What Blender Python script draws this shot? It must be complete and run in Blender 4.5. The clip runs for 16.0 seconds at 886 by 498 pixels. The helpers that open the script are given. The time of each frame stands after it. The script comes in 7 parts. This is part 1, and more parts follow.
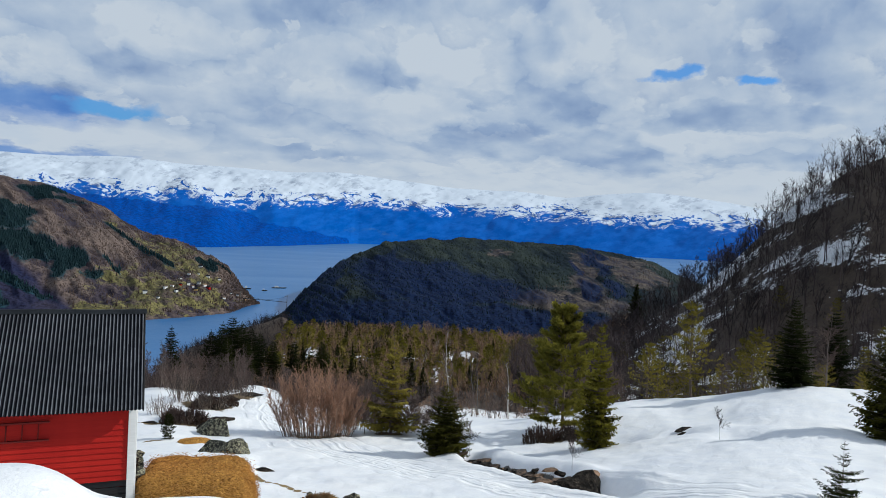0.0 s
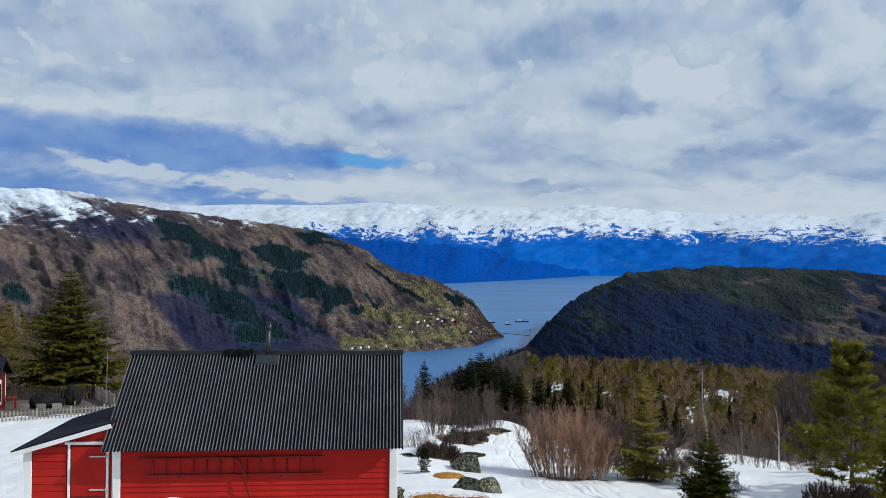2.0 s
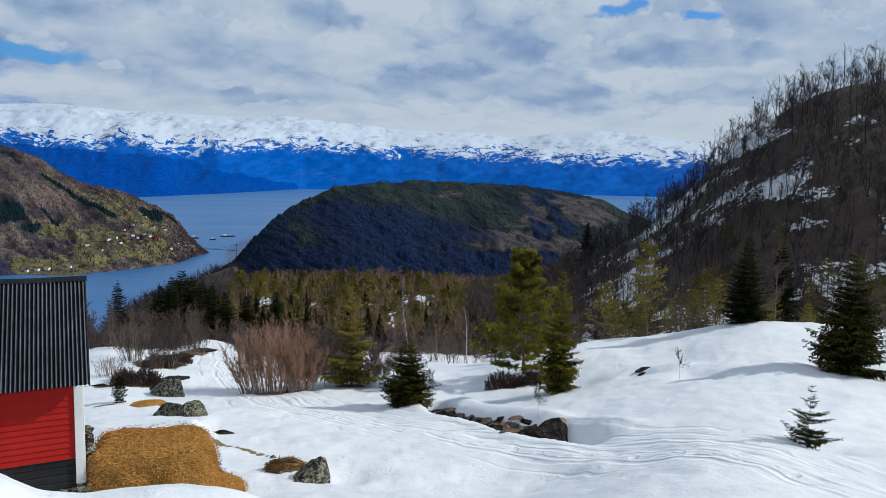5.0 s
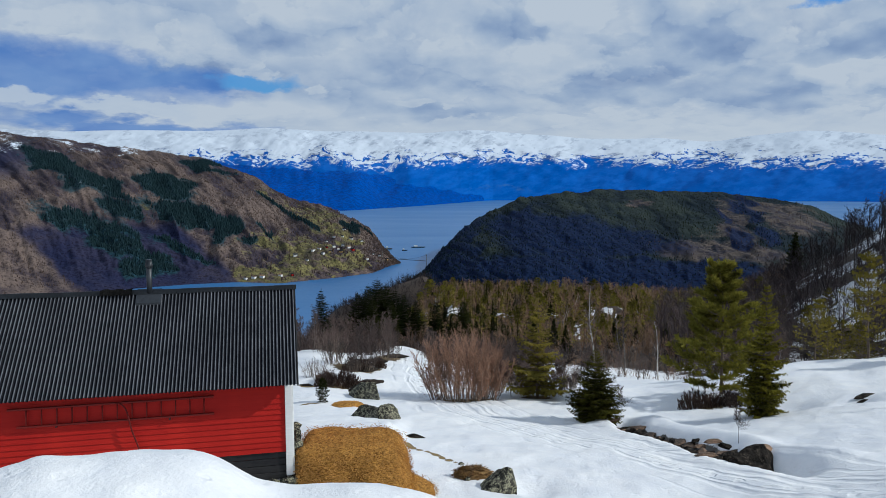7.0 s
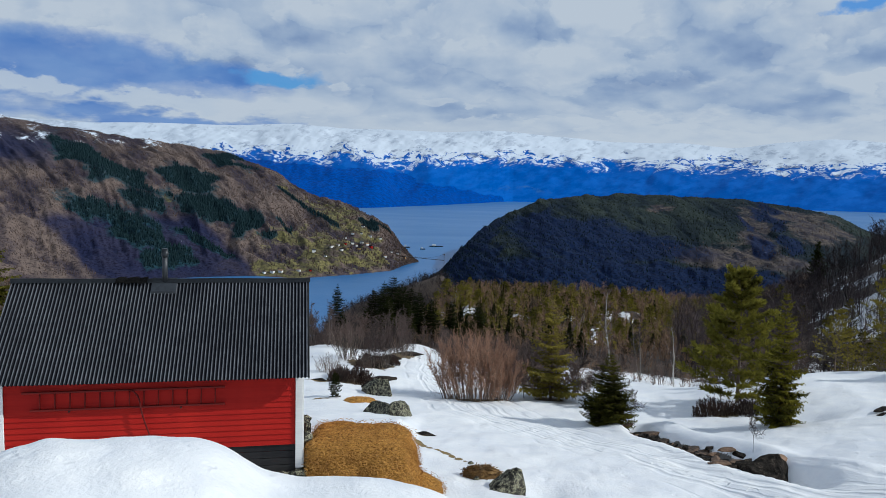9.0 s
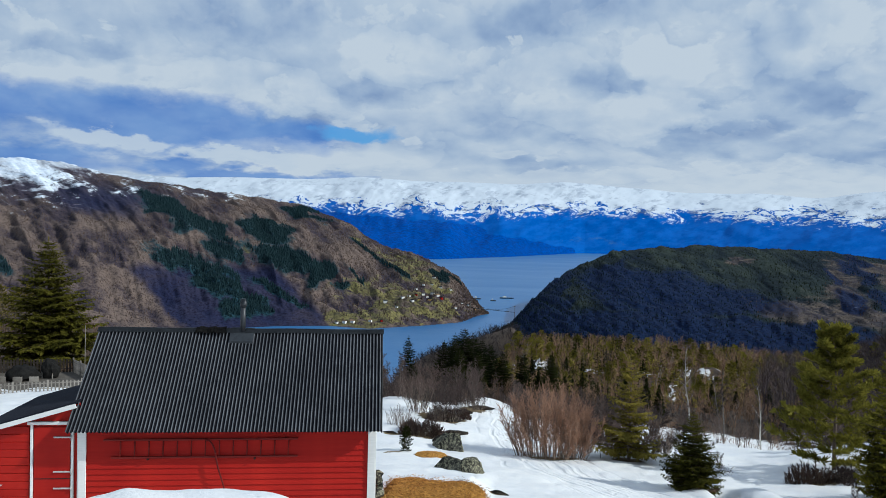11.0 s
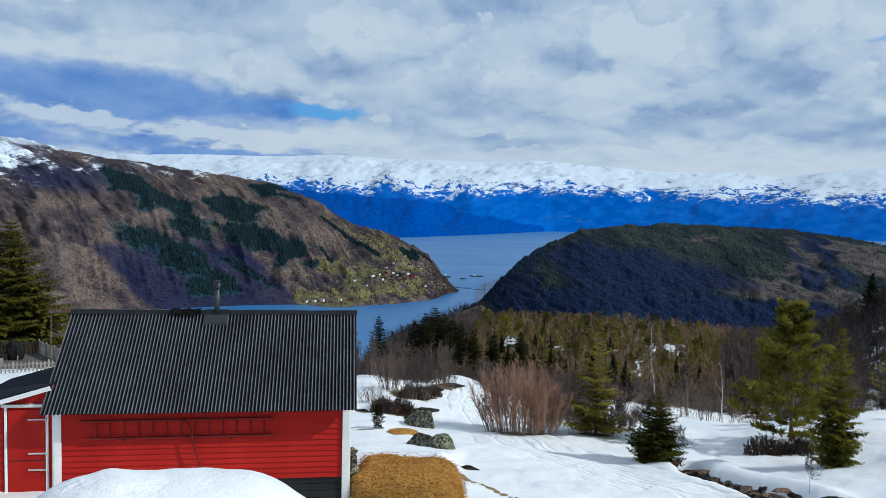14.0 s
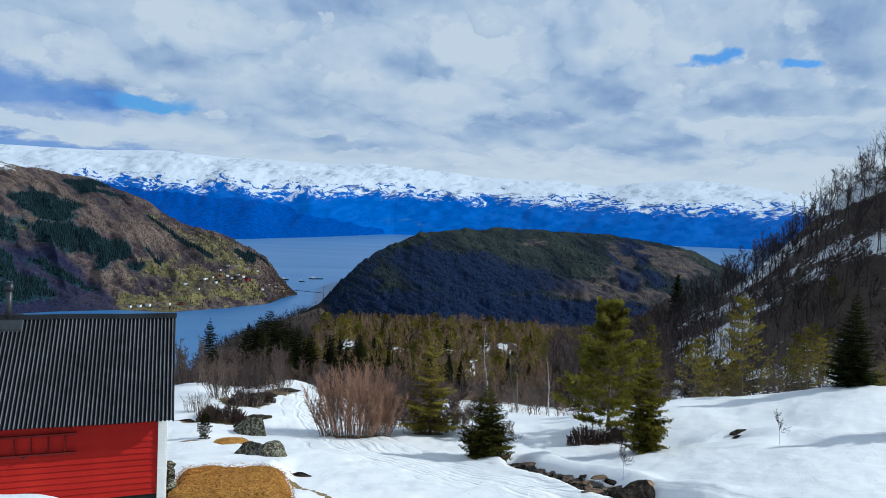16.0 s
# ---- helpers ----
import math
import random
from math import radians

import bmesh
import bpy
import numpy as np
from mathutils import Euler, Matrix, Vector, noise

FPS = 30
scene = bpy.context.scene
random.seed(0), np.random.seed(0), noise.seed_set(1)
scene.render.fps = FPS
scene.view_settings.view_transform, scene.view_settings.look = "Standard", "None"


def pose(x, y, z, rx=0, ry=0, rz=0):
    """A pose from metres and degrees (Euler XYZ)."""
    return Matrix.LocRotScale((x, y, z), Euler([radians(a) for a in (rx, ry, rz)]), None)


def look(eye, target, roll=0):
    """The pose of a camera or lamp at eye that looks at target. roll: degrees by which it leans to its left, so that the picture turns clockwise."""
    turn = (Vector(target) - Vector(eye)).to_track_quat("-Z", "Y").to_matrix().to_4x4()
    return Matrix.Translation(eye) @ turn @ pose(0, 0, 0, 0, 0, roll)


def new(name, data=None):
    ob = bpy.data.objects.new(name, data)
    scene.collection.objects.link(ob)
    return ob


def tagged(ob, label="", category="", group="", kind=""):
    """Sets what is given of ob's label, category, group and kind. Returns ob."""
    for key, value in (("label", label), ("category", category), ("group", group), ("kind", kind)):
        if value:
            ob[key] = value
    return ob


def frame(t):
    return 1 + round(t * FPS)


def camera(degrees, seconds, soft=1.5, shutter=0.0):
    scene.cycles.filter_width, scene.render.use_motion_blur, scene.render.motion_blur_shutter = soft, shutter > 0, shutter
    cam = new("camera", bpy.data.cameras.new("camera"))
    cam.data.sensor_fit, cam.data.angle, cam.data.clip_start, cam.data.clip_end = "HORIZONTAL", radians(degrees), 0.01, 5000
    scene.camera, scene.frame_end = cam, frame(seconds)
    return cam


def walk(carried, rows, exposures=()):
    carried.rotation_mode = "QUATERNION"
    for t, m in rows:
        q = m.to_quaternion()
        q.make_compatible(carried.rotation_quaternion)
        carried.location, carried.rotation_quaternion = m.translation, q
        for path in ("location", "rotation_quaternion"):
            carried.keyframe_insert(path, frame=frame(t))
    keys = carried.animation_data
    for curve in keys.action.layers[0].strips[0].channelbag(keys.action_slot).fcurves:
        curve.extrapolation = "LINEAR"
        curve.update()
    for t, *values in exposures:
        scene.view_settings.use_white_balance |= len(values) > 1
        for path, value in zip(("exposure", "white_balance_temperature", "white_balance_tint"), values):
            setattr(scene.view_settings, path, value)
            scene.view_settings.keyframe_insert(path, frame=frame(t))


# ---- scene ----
# ---- camera ----
cam = camera(63.80, 16.0, soft=0.4)
ROWS = [
    (0.0, 0.112, -0.805, 1.406, 88.27, -2.91, -10.74),
    (0.5, 0.138, -0.821, 1.468, 88.54, -2.0, -2.16),
    (1.0, 0.079, -0.564, 1.53, 89.87, -1.4, 5.13),
    (1.5, 0.039, -0.382, 1.515, 90.35, -0.97, 8.79),
    (2.0, -0.014, -0.351, 1.523, 90.32, -0.64, 8.38),
    (2.5, -0.013, -0.343, 1.52, 89.44, -0.44, 7.53),
    (3.0, 0.033, -0.208, 1.497, 89.38, -0.72, 5.01),
    (3.5, -0.013, 0.056, 1.508, 88.28, -1.21, -6.5),
    (3.7, 0.017, 0.185, 1.478, 87.84, -1.35, -10.71),
    (4.2, 0.022, 0.113, 1.516, 86.48, -1.438, -16.74),
    (4.7, 0.026, 0.041, 1.554, 84.78, -1.526, -16.54),
    (5.2, 0.031, -0.031, 1.592, 83.31, -1.614, -12.69),
    (5.8, 0.036, -0.118, 1.638, 82.69, -1.72, -6.88),
    (6.0, 0.039, -0.059, 1.62, 82.82, -1.31, -5.15),
    (6.5, 0.025, 0.003, 1.595, 83.53, -0.3, -1.43),
    (7.0, 0.0, 0.0, 1.6, 84.45, -0.0, 0.0),
    (7.5, 0.059, 0.033, 1.572, 84.9, -0.29, -0.21),
    (8.0, 0.076, 0.012, 1.586, 84.2, -0.17, -0.04),
    (8.5, 0.092, 0.044, 1.556, 83.8, -1.18, 1.45),
    (8.7, 0.083, 0.049, 1.542, 84.0, -1.43, 1.82),
    (9.4, 0.047, 0.119, 1.538, 85.08, -1.6, 0.85),
    (10.1, 0.011, 0.19, 1.533, 87.13, -1.77, -0.41),
    (10.8, -0.025, 0.26, 1.529, 88.35, -1.94, 4.31),
    (11.0, -0.038, 0.26, 1.533, 88.4, -1.4, 7.28),
    (11.5, -0.064, 0.317, 1.516, 88.54, -0.96, 11.92),
    (12.0, -0.079, 0.31, 1.498, 88.65, -1.08, 13.66),
    (12.5, -0.037, 0.209, 1.541, 89.18, -1.31, 12.25),
    (13.0, -0.067, 0.072, 1.587, 89.13, -0.64, 8.96),
    (13.5, -0.085, -0.022, 1.62, 87.41, -1.09, 5.88),
    (14.0, -0.064, -0.005, 1.623, 86.7, -1.41, 4.85),
    (14.5, -0.083, 0.139, 1.577, 86.47, -1.11, 6.18),
    (15.0, -0.102, 0.156, 1.567, 85.65, -1.18, 4.89),
    (15.5, -0.046, 0.159, 1.565, 85.74, -1.6, 0.88),
    (16.0, 0.111, 0.244, 1.544, 87.34, -2.43, -7.92),
]
walk(cam, [(r[0], pose(*r[1:])) for r in ROWS],
     [(0.0, -0.35, 5600, 6), (3.7, -0.34, 5550, 6), (5.8, -0.47, 5450, 6), (8.7, -0.48, 5450, 6), (10.8, -0.33, 5450, 4), (13.0, -0.32, 5400, 3), (16.0, -0.28, 5300, 3)])

# ---- sky, sun ----
SUN_AZ, SUN_EL = 97.0, 35.0          # clockwise from +y; degrees
world = bpy.data.worlds.new("world")
scene.world = world
world.use_nodes = True


class Nodes:
    """Short hand to build a node tree."""

    def __init__(self, tree):
        self.t = tree
        tree.nodes.clear()

    def add(self, kind, ins=None):
        n = self.t.nodes.new(kind)
        for key, val in (ins or {}).items():
            self.put(n.inputs[key], val)
        return n

    def put(self, socket, val):
        if isinstance(val, bpy.types.NodeSocket):
            self.t.links.new(val, socket)
        else:
            socket.default_value = val

    def math(self, op, a, b=0.0, c=0.0, clamp=False):
        n = self.add("ShaderNodeMath")
        n.operation, n.use_clamp = op, clamp
        for s, v in zip(n.inputs, (a, b, c)):
            self.put(s, v)
        return n.outputs[0]

    def mix(self, fac, a, b, blend="MIX"):
        n = self.add("ShaderNodeMix")
        n.data_type, n.blend_type = "RGBA", blend
        self.put(n.inputs[0], fac)
        for s, v in ((n.inputs[6], a), (n.inputs[7], b)):
            self.put(s, (*v, 1.0) if isinstance(v, tuple) and len(v) == 3 else v)
        return n.outputs[2]

    def ramp(self, fac, stops):
        n = self.add("ShaderNodeValToRGB")
        e = n.color_ramp.elements
        while len(e) < len(stops):
            e.new(0.5)
        for q, (p, c) in zip(e, stops):
            q.position = p
            q.color = (c, c, c, 1) if isinstance(c, (int, float)) else (*c, 1)
        self.put(n.inputs[0], fac)
        return n.outputs[0]

    def noise(self, vec, scale, detail=4.0, rough=0.55, distortion=0.0):
        n = self.add("ShaderNodeTexNoise")
        for k, v in (("Scale", scale), ("Detail", detail), ("Roughness", rough), ("Distortion", distortion)):
            n.inputs[k].default_value = v
        if vec is not None:
            self.put(n.inputs["Vector"], vec)
        return n.outputs[0]

    def scaled(self, vec, x, y, z):
        n = self.add("ShaderNodeVectorMath")
        n.operation = "MULTIPLY"
        self.put(n.inputs[0], vec)
        n.inputs[1].default_value = (x, y, z)
        return n.outputs[0]


def build_sky():
    n = Nodes(world.node_tree)
    way = n.add("ShaderNodeTexCoord").outputs["Generated"]
    x, y, z = n.add("ShaderNodeSeparateXYZ", ins={0: way}).outputs
    az = n.math("MULTIPLY", n.math("ARCTAN2", x, y), 180 / math.pi)        # 0 ahead, right positive
    el = n.math("MULTIPLY", n.math("ARCSINE", z), 180 / math.pi)
    flat = n.add("ShaderNodeCombineXYZ", ins={0: az, 1: el, 2: 0.0}).outputs[0]
    # the cloud deck draws together towards the horizon
    deep = n.math("MULTIPLY", n.math("LOGARITHM", n.math("ADD", n.math("MAXIMUM", el, -1.5), 3.5), math.e), 2.5)
    deck = n.add("ShaderNodeCombineXYZ", ins={0: n.math("MULTIPLY", az, 0.115), 1: deep, 2: 0.0}).outputs[0]

    def shifted(v, by):
        return n.add("ShaderNodeVectorMath", ins={0: v, 1: by}).outputs[0]

    def swirl(scale, detail, reach):
        t = n.add("ShaderNodeTexNoise", ins={"Vector": deck, "Scale": scale, "Detail": detail, "Roughness": 0.62})
        m = n.add("ShaderNodeVectorMath", ins={0: t.outputs["Color"], 1: reach, 2: tuple(-0.5 * k for k in reach)})
        m.operation = "MULTIPLY_ADD"
        return m.outputs[0]

    torn = shifted(shifted(flat, swirl(0.8, 3.0, (11.0, 4.6, 0.0))), swirl(3.2, 6.0, (3.4, 2.2, 0.0)))

    def field(spots, grow=1.0):
        """1 at the middle of any of the spots (azimuth, elevation, half width, half height), 0 at their torn rims."""
        out = None
        for a, e, wa, we in spots:
            m = n.add("ShaderNodeVectorMath", ins={0: torn, 1: (1 / wa / grow, 1 / we / grow, 0.0), 2: (-a / wa / grow, -e / we / grow, 0.0)})
            m.operation = "MULTIPLY_ADD"
            d = n.add("ShaderNodeVectorMath", ins={0: m.outputs[0], 1: m.outputs[0]})
            d.operation = "DOT_PRODUCT"
            s = n.math("SUBTRACT", 1.0, d.outputs["Value"], clamp=True)
            out = s if out is None else n.math("MAXIMUM", out, s)
        return out

    # veil of cloud, softly shaded: lit tops, grey undersides
    big, mid = n.noise(deck, 0.8, 3, 0.5), n.noise(shifted(deck, (4.0, 1.0, 0.0)), 1.7, 5, 0.5)
    big_up, mid_up = n.noise(shifted(deck, (0.10, 0.28, 0.0)), 0.8, 3, 0.5), n.noise(shifted(deck, (4.05, 1.15, 0.0)), 1.7, 5, 0.5)
    tone = n.math("ADD", n.math("MULTIPLY", n.math("SUBTRACT", big, 0.5), 0.60), n.math("MULTIPLY", n.math("SUBTRACT", mid, 0.5), 0.22))
    tone = n.math("ADD", tone, n.math("MULTIPLY", n.math("SUBTRACT", big, big_up), 0.5))
    tone = n.math("ADD", tone, n.math("MULTIPLY", n.math("SUBTRACT", mid, mid_up), 0.55))
    # the heaps and the grey bellies that stand out in the deck
    pale = field(((19.6, 15.4, 3.1, 2.7), (0.1, 11.6, 3.7, 1.8), (12.2, 12.2, 3.0, 1.8), (25.4, 11.6, 1.9, 2.0), (32.2, 7.2, 4.4, 0.6), (6.5, 9.0, 4.5, 1.0),
                  (-10.6, 13.2, 2.9, 1.4), (-16.0, 6.0, 5.5, 0.9), (-32.7, 6.0, 3.2, 0.55), (-21.5, 5.5, 6.0, 0.7), (-41.0, 9.9, 7.0, 1.0), (-25.0, 10.5, 6.0, 1.2), (31.0, 4.3, 9.0, 0.9), (14.0, 4.6, 7.0, 0.7)), 1.55)
    dark = field(((-11.9, 11.0, 3.6, 1.0), (-0.8, 8.6, 4.4, 1.3), (5.0, 11.4, 2.6, 1.0), (13.7, 10.0, 1.6, 0.4), (16.7, 12.8, 2.0, 2.4), (22.1, 10.8, 3.3, 1.3), (13.0, 7.4, 3.6, 1.0),
                  (22.3, 6.5, 4.3, 1.2), (35.7, 6.4, 3.3, 1.0), (32.5, 8.9, 5.1, 0.7), (37.4, 14.4, 3.4, 2.7), (-34.8, 11.7, 3.2, 0.9), (-19.7, 8.3, 2.4, 0.9), (-24.0, 15.5, 5.0, 1.6), (4.0, 16.5, 5.0, 1.2)), 1.6)
    tone = n.math("ADD", tone, n.math("MULTIPLY", n.ramp(pale, [(0.0, 0.0), (0.10, 0.45), (0.6, 1.0)]), 0.17))
    tone = n.math("SUBTRACT", tone, n.math("MULTIPLY", n.ramp(dark, [(0.0, 0.0), (0.30, 0.45), (0.85, 1.0)]), 0.20))
    cloud = n.ramp(n.math("ADD", tone, 0.575), [(0.20, (0.33, 0.43, 0.63)), (0.36, (0.47, 0.565, 0.73)), (0.48, (0.615, 0.69, 0.80)), (0.60, (0.735, 0.785, 0.85)), (0.76, (0.885, 0.895, 0.90))])
    # crisp-edged nearer heaps
    for shift, scale, edge, soft in (((7.0, 2.0, 0.0), 1.15, 0.53, 0.03), ((1.5, 9.0, 0.0), 2.1, 0.57, 0.03)):
        heap = n.noise(shifted(deck, shift), scale, 7, 0.55, 0.2)
        over = n.noise(shifted(deck, (shift[0] + 0.06, shift[1] + 0.20, 0.0)), scale, 6, 0.52, 0.2)
        lit = n.ramp(n.math("ADD", 0.52, n.math("MULTIPLY", n.math("SUBTRACT", heap, over), 1.5)),
                     [(0.22, (0.43, 0.53, 0.71)), (0.42, (0.60, 0.675, 0.79)), (0.58, (0.76, 0.80, 0.855)), (0.74, (0.89, 0.90, 0.90))])
        body = n.ramp(heap, [(edge, 0.0), (edge + soft, 0.75), (edge + 0.16, 0.35)])
        cloud = n.mix(n.math("MULTIPLY", body, n.ramp(dark, [(0.0, 1.0), (0.5, 0.25)])), cloud, lit)
    # a paler bank of cloud over the far range
    low = n.math("ADD", el, n.math("MULTIPLY", n.math("SUBTRACT", n.noise(deck, 3.0, 5, 0.6), 0.5), 3.0))
    bank = n.math("MULTIPLY", n.ramp(n.math("MULTIPLY", low, 0.1), [(0.30, 1.0), (0.54, 0.0)]), n.ramp(n.math("ADD", n.math("MULTIPLY", az, 0.01), 0.5), [(0.30, 0.25), (0.42, 1.0)]))
    cloud = n.mix(n.math("MULTIPLY", bank, 0.92), cloud, (0.93, 0.935, 0.925))
    # thin blue-grey cloud low down to the left
    thin = n.ramp(field(((-42.2, 7.4, 7.0, 1.4), (-28.6, 7.3, 9.0, 1.3), (-29.0, 4.3, 2.2, 0.7), (-22.0, 3.9, 7.0, 0.5), (-20.5, 7.6, 3.0, 0.9), (-40.0, 4.6, 7.0, 0.8)), 1.7), [(0.0, 0.0), (0.8, 0.8)])
    cloud = n.mix(thin, cloud, n.mix(n.ramp(mid, [(0.35, 0.0), (0.6, 1.0)]), (0.10, 0.27, 0.70), (0.21, 0.39, 0.77)))
    cloud = n.mix(n.ramp(field(((-33.0, 6.1, 3.8, 0.5), (-23.5, 5.3, 4.5, 0.5)), 1.25), [(0.0, 0.0), (0.5, 0.85)]), cloud, (0.84, 0.87, 0.90))
    # open blue
    gap = n.ramp(field(((-15.3, 7.6, 3.4, 0.55), (27.9, 12.5, 1.5, 0.6), (32.7, 11.7, 1.3, 0.5)), 1.3), [(0.1, 0.0), (0.8, 0.9)])
    sky = n.add("ShaderNodeTexSky")
    sky.sky_type, sky.sun_disc = "NISHITA", False
    sky.sun_elevation, sky.sun_rotation = radians(SUN_EL), radians(SUN_AZ)
    blue = n.mix(1.0, sky.outputs[0], (0.06, 0.115, 0.175), "MULTIPLY")
    bg = n.add("ShaderNodeBackground", ins={"Color": n.mix(gap, cloud, blue), "Strength": 0.84})
    n.add("ShaderNodeOutputWorld", ins={0: bg.outputs[0]})


build_sky()
sun = new("sun", bpy.data.lights.new("sun", "SUN"))
sun.data.energy, sun.data.angle, sun.data.color = 4.9, radians(0.55), (1.0, 0.90, 0.75)
_a, _e = radians(SUN_AZ), radians(SUN_EL)
sun.matrix_world = look((math.sin(_a) * math.cos(_e) * 60, math.cos(_a) * math.cos(_e) * 60, math.sin(_e) * 60), (0, 0, 0))
scene.view_settings.exposure = 0.0


# ---- materials ----
def material(name):
    m = bpy.data.materials.new(name)
    m.use_nodes = True
    return m, Nodes(m.node_tree)


def finish(n, color, rough=0.8, metal=0.0, bump=None, strength=0.3, distance=0.02, spec=0.5, extra=None):
    b = n.add("ShaderNodeBsdfPrincipled")
    n.put(b.inputs["Base Color"], (*color, 1.0) if isinstance(color, tuple) and len(color) == 3 else color)
    n.put(b.inputs["Roughness"], rough)
    n.put(b.inputs["Metallic"], metal)
    b.inputs["Specular IOR Level"].default_value = spec
    for k, v in (extra or {}).items():
        n.put(b.inputs[k], v)
    if bump is not None:
        n.put(b.inputs["Normal"], n.add("ShaderNodeBump", ins={"Height": bump, "Strength": strength, "Distance": distance}).outputs[0])
    n.add("ShaderNodeOutputMaterial", ins={0: b.outputs[0]})


def place(n):
    return n.add("ShaderNodeNewGeometry").outputs["Position"]


def local(n):
    return n.add("ShaderNodeTexCoord").outputs["Object"]


def chance(n):
    return n.add("ShaderNodeObjectInfo").outputs["Random"]


def attr(n, name):
    a = n.add("ShaderNodeAttribute")
    a.attribute_name = name
    return a.outputs["Fac"]


def two_tone(name, dark, light, scale, rough=0.8, metal=0.0, stretch=(1, 1, 1), bump=0.3, distance=0.01, fine=6.0, vary=0.0, spec=0.5):
    """A surface that varies at two scales between two tones; vary: difference from object to object."""
    m, n = material(name)
    v = n.scaled(local(n), *stretch)
    a = n.noise(v, scale, 5, 0.6)
    b = n.noise(v, scale * fine, 4, 0.6)
    f = n.math("ADD", n.math("MULTIPLY", a, 0.6), n.math("MULTIPLY", b, 0.4))
    if vary:
        f = n.math("ADD", f, n.math("MULTIPLY", n.math("SUBTRACT", chance(n), 0.5), vary))
    fac = n.ramp(f, [(0.33, 0.0), (0.67, 1.0)])
    finish(n, n.mix(fac, dark, light), rough, metal, b, bump, distance, spec)
    return m


def make_ground():
    m, n = material("snowy_ground")
    p = place(n)
    cover = attr(n, "snow")
    rocky = attr(n, "rock")
    grassy = attr(n, "grass")
    wide, mid, fine = n.noise(p, 0.35, 5, 0.6), n.noise(p, 1.7, 6, 0.62), n.noise(p, 14.0, 5, 0.65)
    edge = n.math("ADD", cover, n.math("MULTIPLY", n.math("SUBTRACT", mid, 0.5), 0.9))
    fac = n.ramp(edge, [(0.47, 0.0), (0.53, 1.0)])
    snow = n.mix(n.ramp(n.math("ADD", n.math("MULTIPLY", wide, 0.5), n.math("MULTIPLY", mid, 0.5)), [(0.35, 0.0), (0.65, 1.0)]),
                 (0.67, 0.68, 0.71), (0.81, 0.80, 0.785))
    litter = n.ramp(n.noise(p, 90.0, 2, 0.5), [(0.70, 0.0), (0.76, 1.0)])
    snow = n.mix(n.math("MULTIPLY", litter, n.ramp(wide, [(0.45, 0.0), (0.7, 0.35)])), snow, (0.33, 0.29, 0.25))
    soil = n.mix(mid, (0.020, 0.014, 0.011), (0.085, 0.058, 0.038))
    straw = n.mix(fine, (0.13, 0.085, 0.03), (0.36, 0.25, 0.09))
    stone = n.mix(fine, (0.07, 0.066, 0.06), (0.24, 0.225, 0.2))
    bare = n.mix(grassy, soil, straw)
    bare = n.mix(rocky, bare, stone)
    # ski, sledge and foot tracks that swing down the slope; "swing" is the distance from their middle line
    swing, run = attr(n, "swing"), attr(n, "tracks")
    sway = n.math("ADD", swing, n.math("MULTIPLY", n.math("SUBTRACT", n.noise(p, 0.5, 3, 0.5), 0.5), 0.7))
    groove = 0.0
    for k, (at, wide, deep) in enumerate(((-1.15, 0.05, 0.5), (-0.42, 0.07, 1.0), (-0.16, 0.05, 0.8), (0.30, 0.05, 0.7), (0.62, 0.09, 0.9), (1.05, 0.05, 0.7), (1.32, 0.06, 0.8), (1.9, 0.06, 0.6), (2.5, 0.08, 0.7))):
        d = n.math("ABSOLUTE", n.math("SUBTRACT", sway, at))
        one = n.math("MULTIPLY", n.ramp(n.math("DIVIDE", d, wide * 2), [(0.35, 1.0), (1.0, 0.0)]), n.math("MULTIPLY", n.ramp(n.noise(n.scaled(p, 1, 1, 0), 0.35 + 0.04 * k, 2, 0.5), [(0.40, 0.15), (0.55, 1.0)]), deep))
        groove = n.math("MAXIMUM", groove, one)
    steps = n.math("MULTIPLY", n.ramp(n.math("ABSOLUTE", n.math("SUBTRACT", sway, 0.05)), [(0.10, 1.0), (0.34, 0.0)]), n.ramp(n.noise(p, 3.4, 1, 0.4), [(0.55, 0.0), (0.63, 1.0)]))
    trod = n.math("MULTIPLY", n.math("MAXIMUM", groove, steps), run)
    pits = n.ramp(n.noise(p, 2.6, 2, 0.5), [(0.64, 0.0), (0.72, 0.7)])
    height = n.math("ADD", n.math("SUBTRACT", n.math("MULTIPLY", mid, 0.75), n.math("ADD", n.math("MULTIPLY", trod, 1.0), n.math("MULTIPLY", pits, 0.35))), n.math("MULTIPLY", fine, 0.40))
    finish(n, n.mix(fac, bare, snow), n.math("SUBTRACT", 0.85, n.math("MULTIPLY", fac, 0.25)), 0.0, height, 0.52, 0.10, 0.3)
    return m


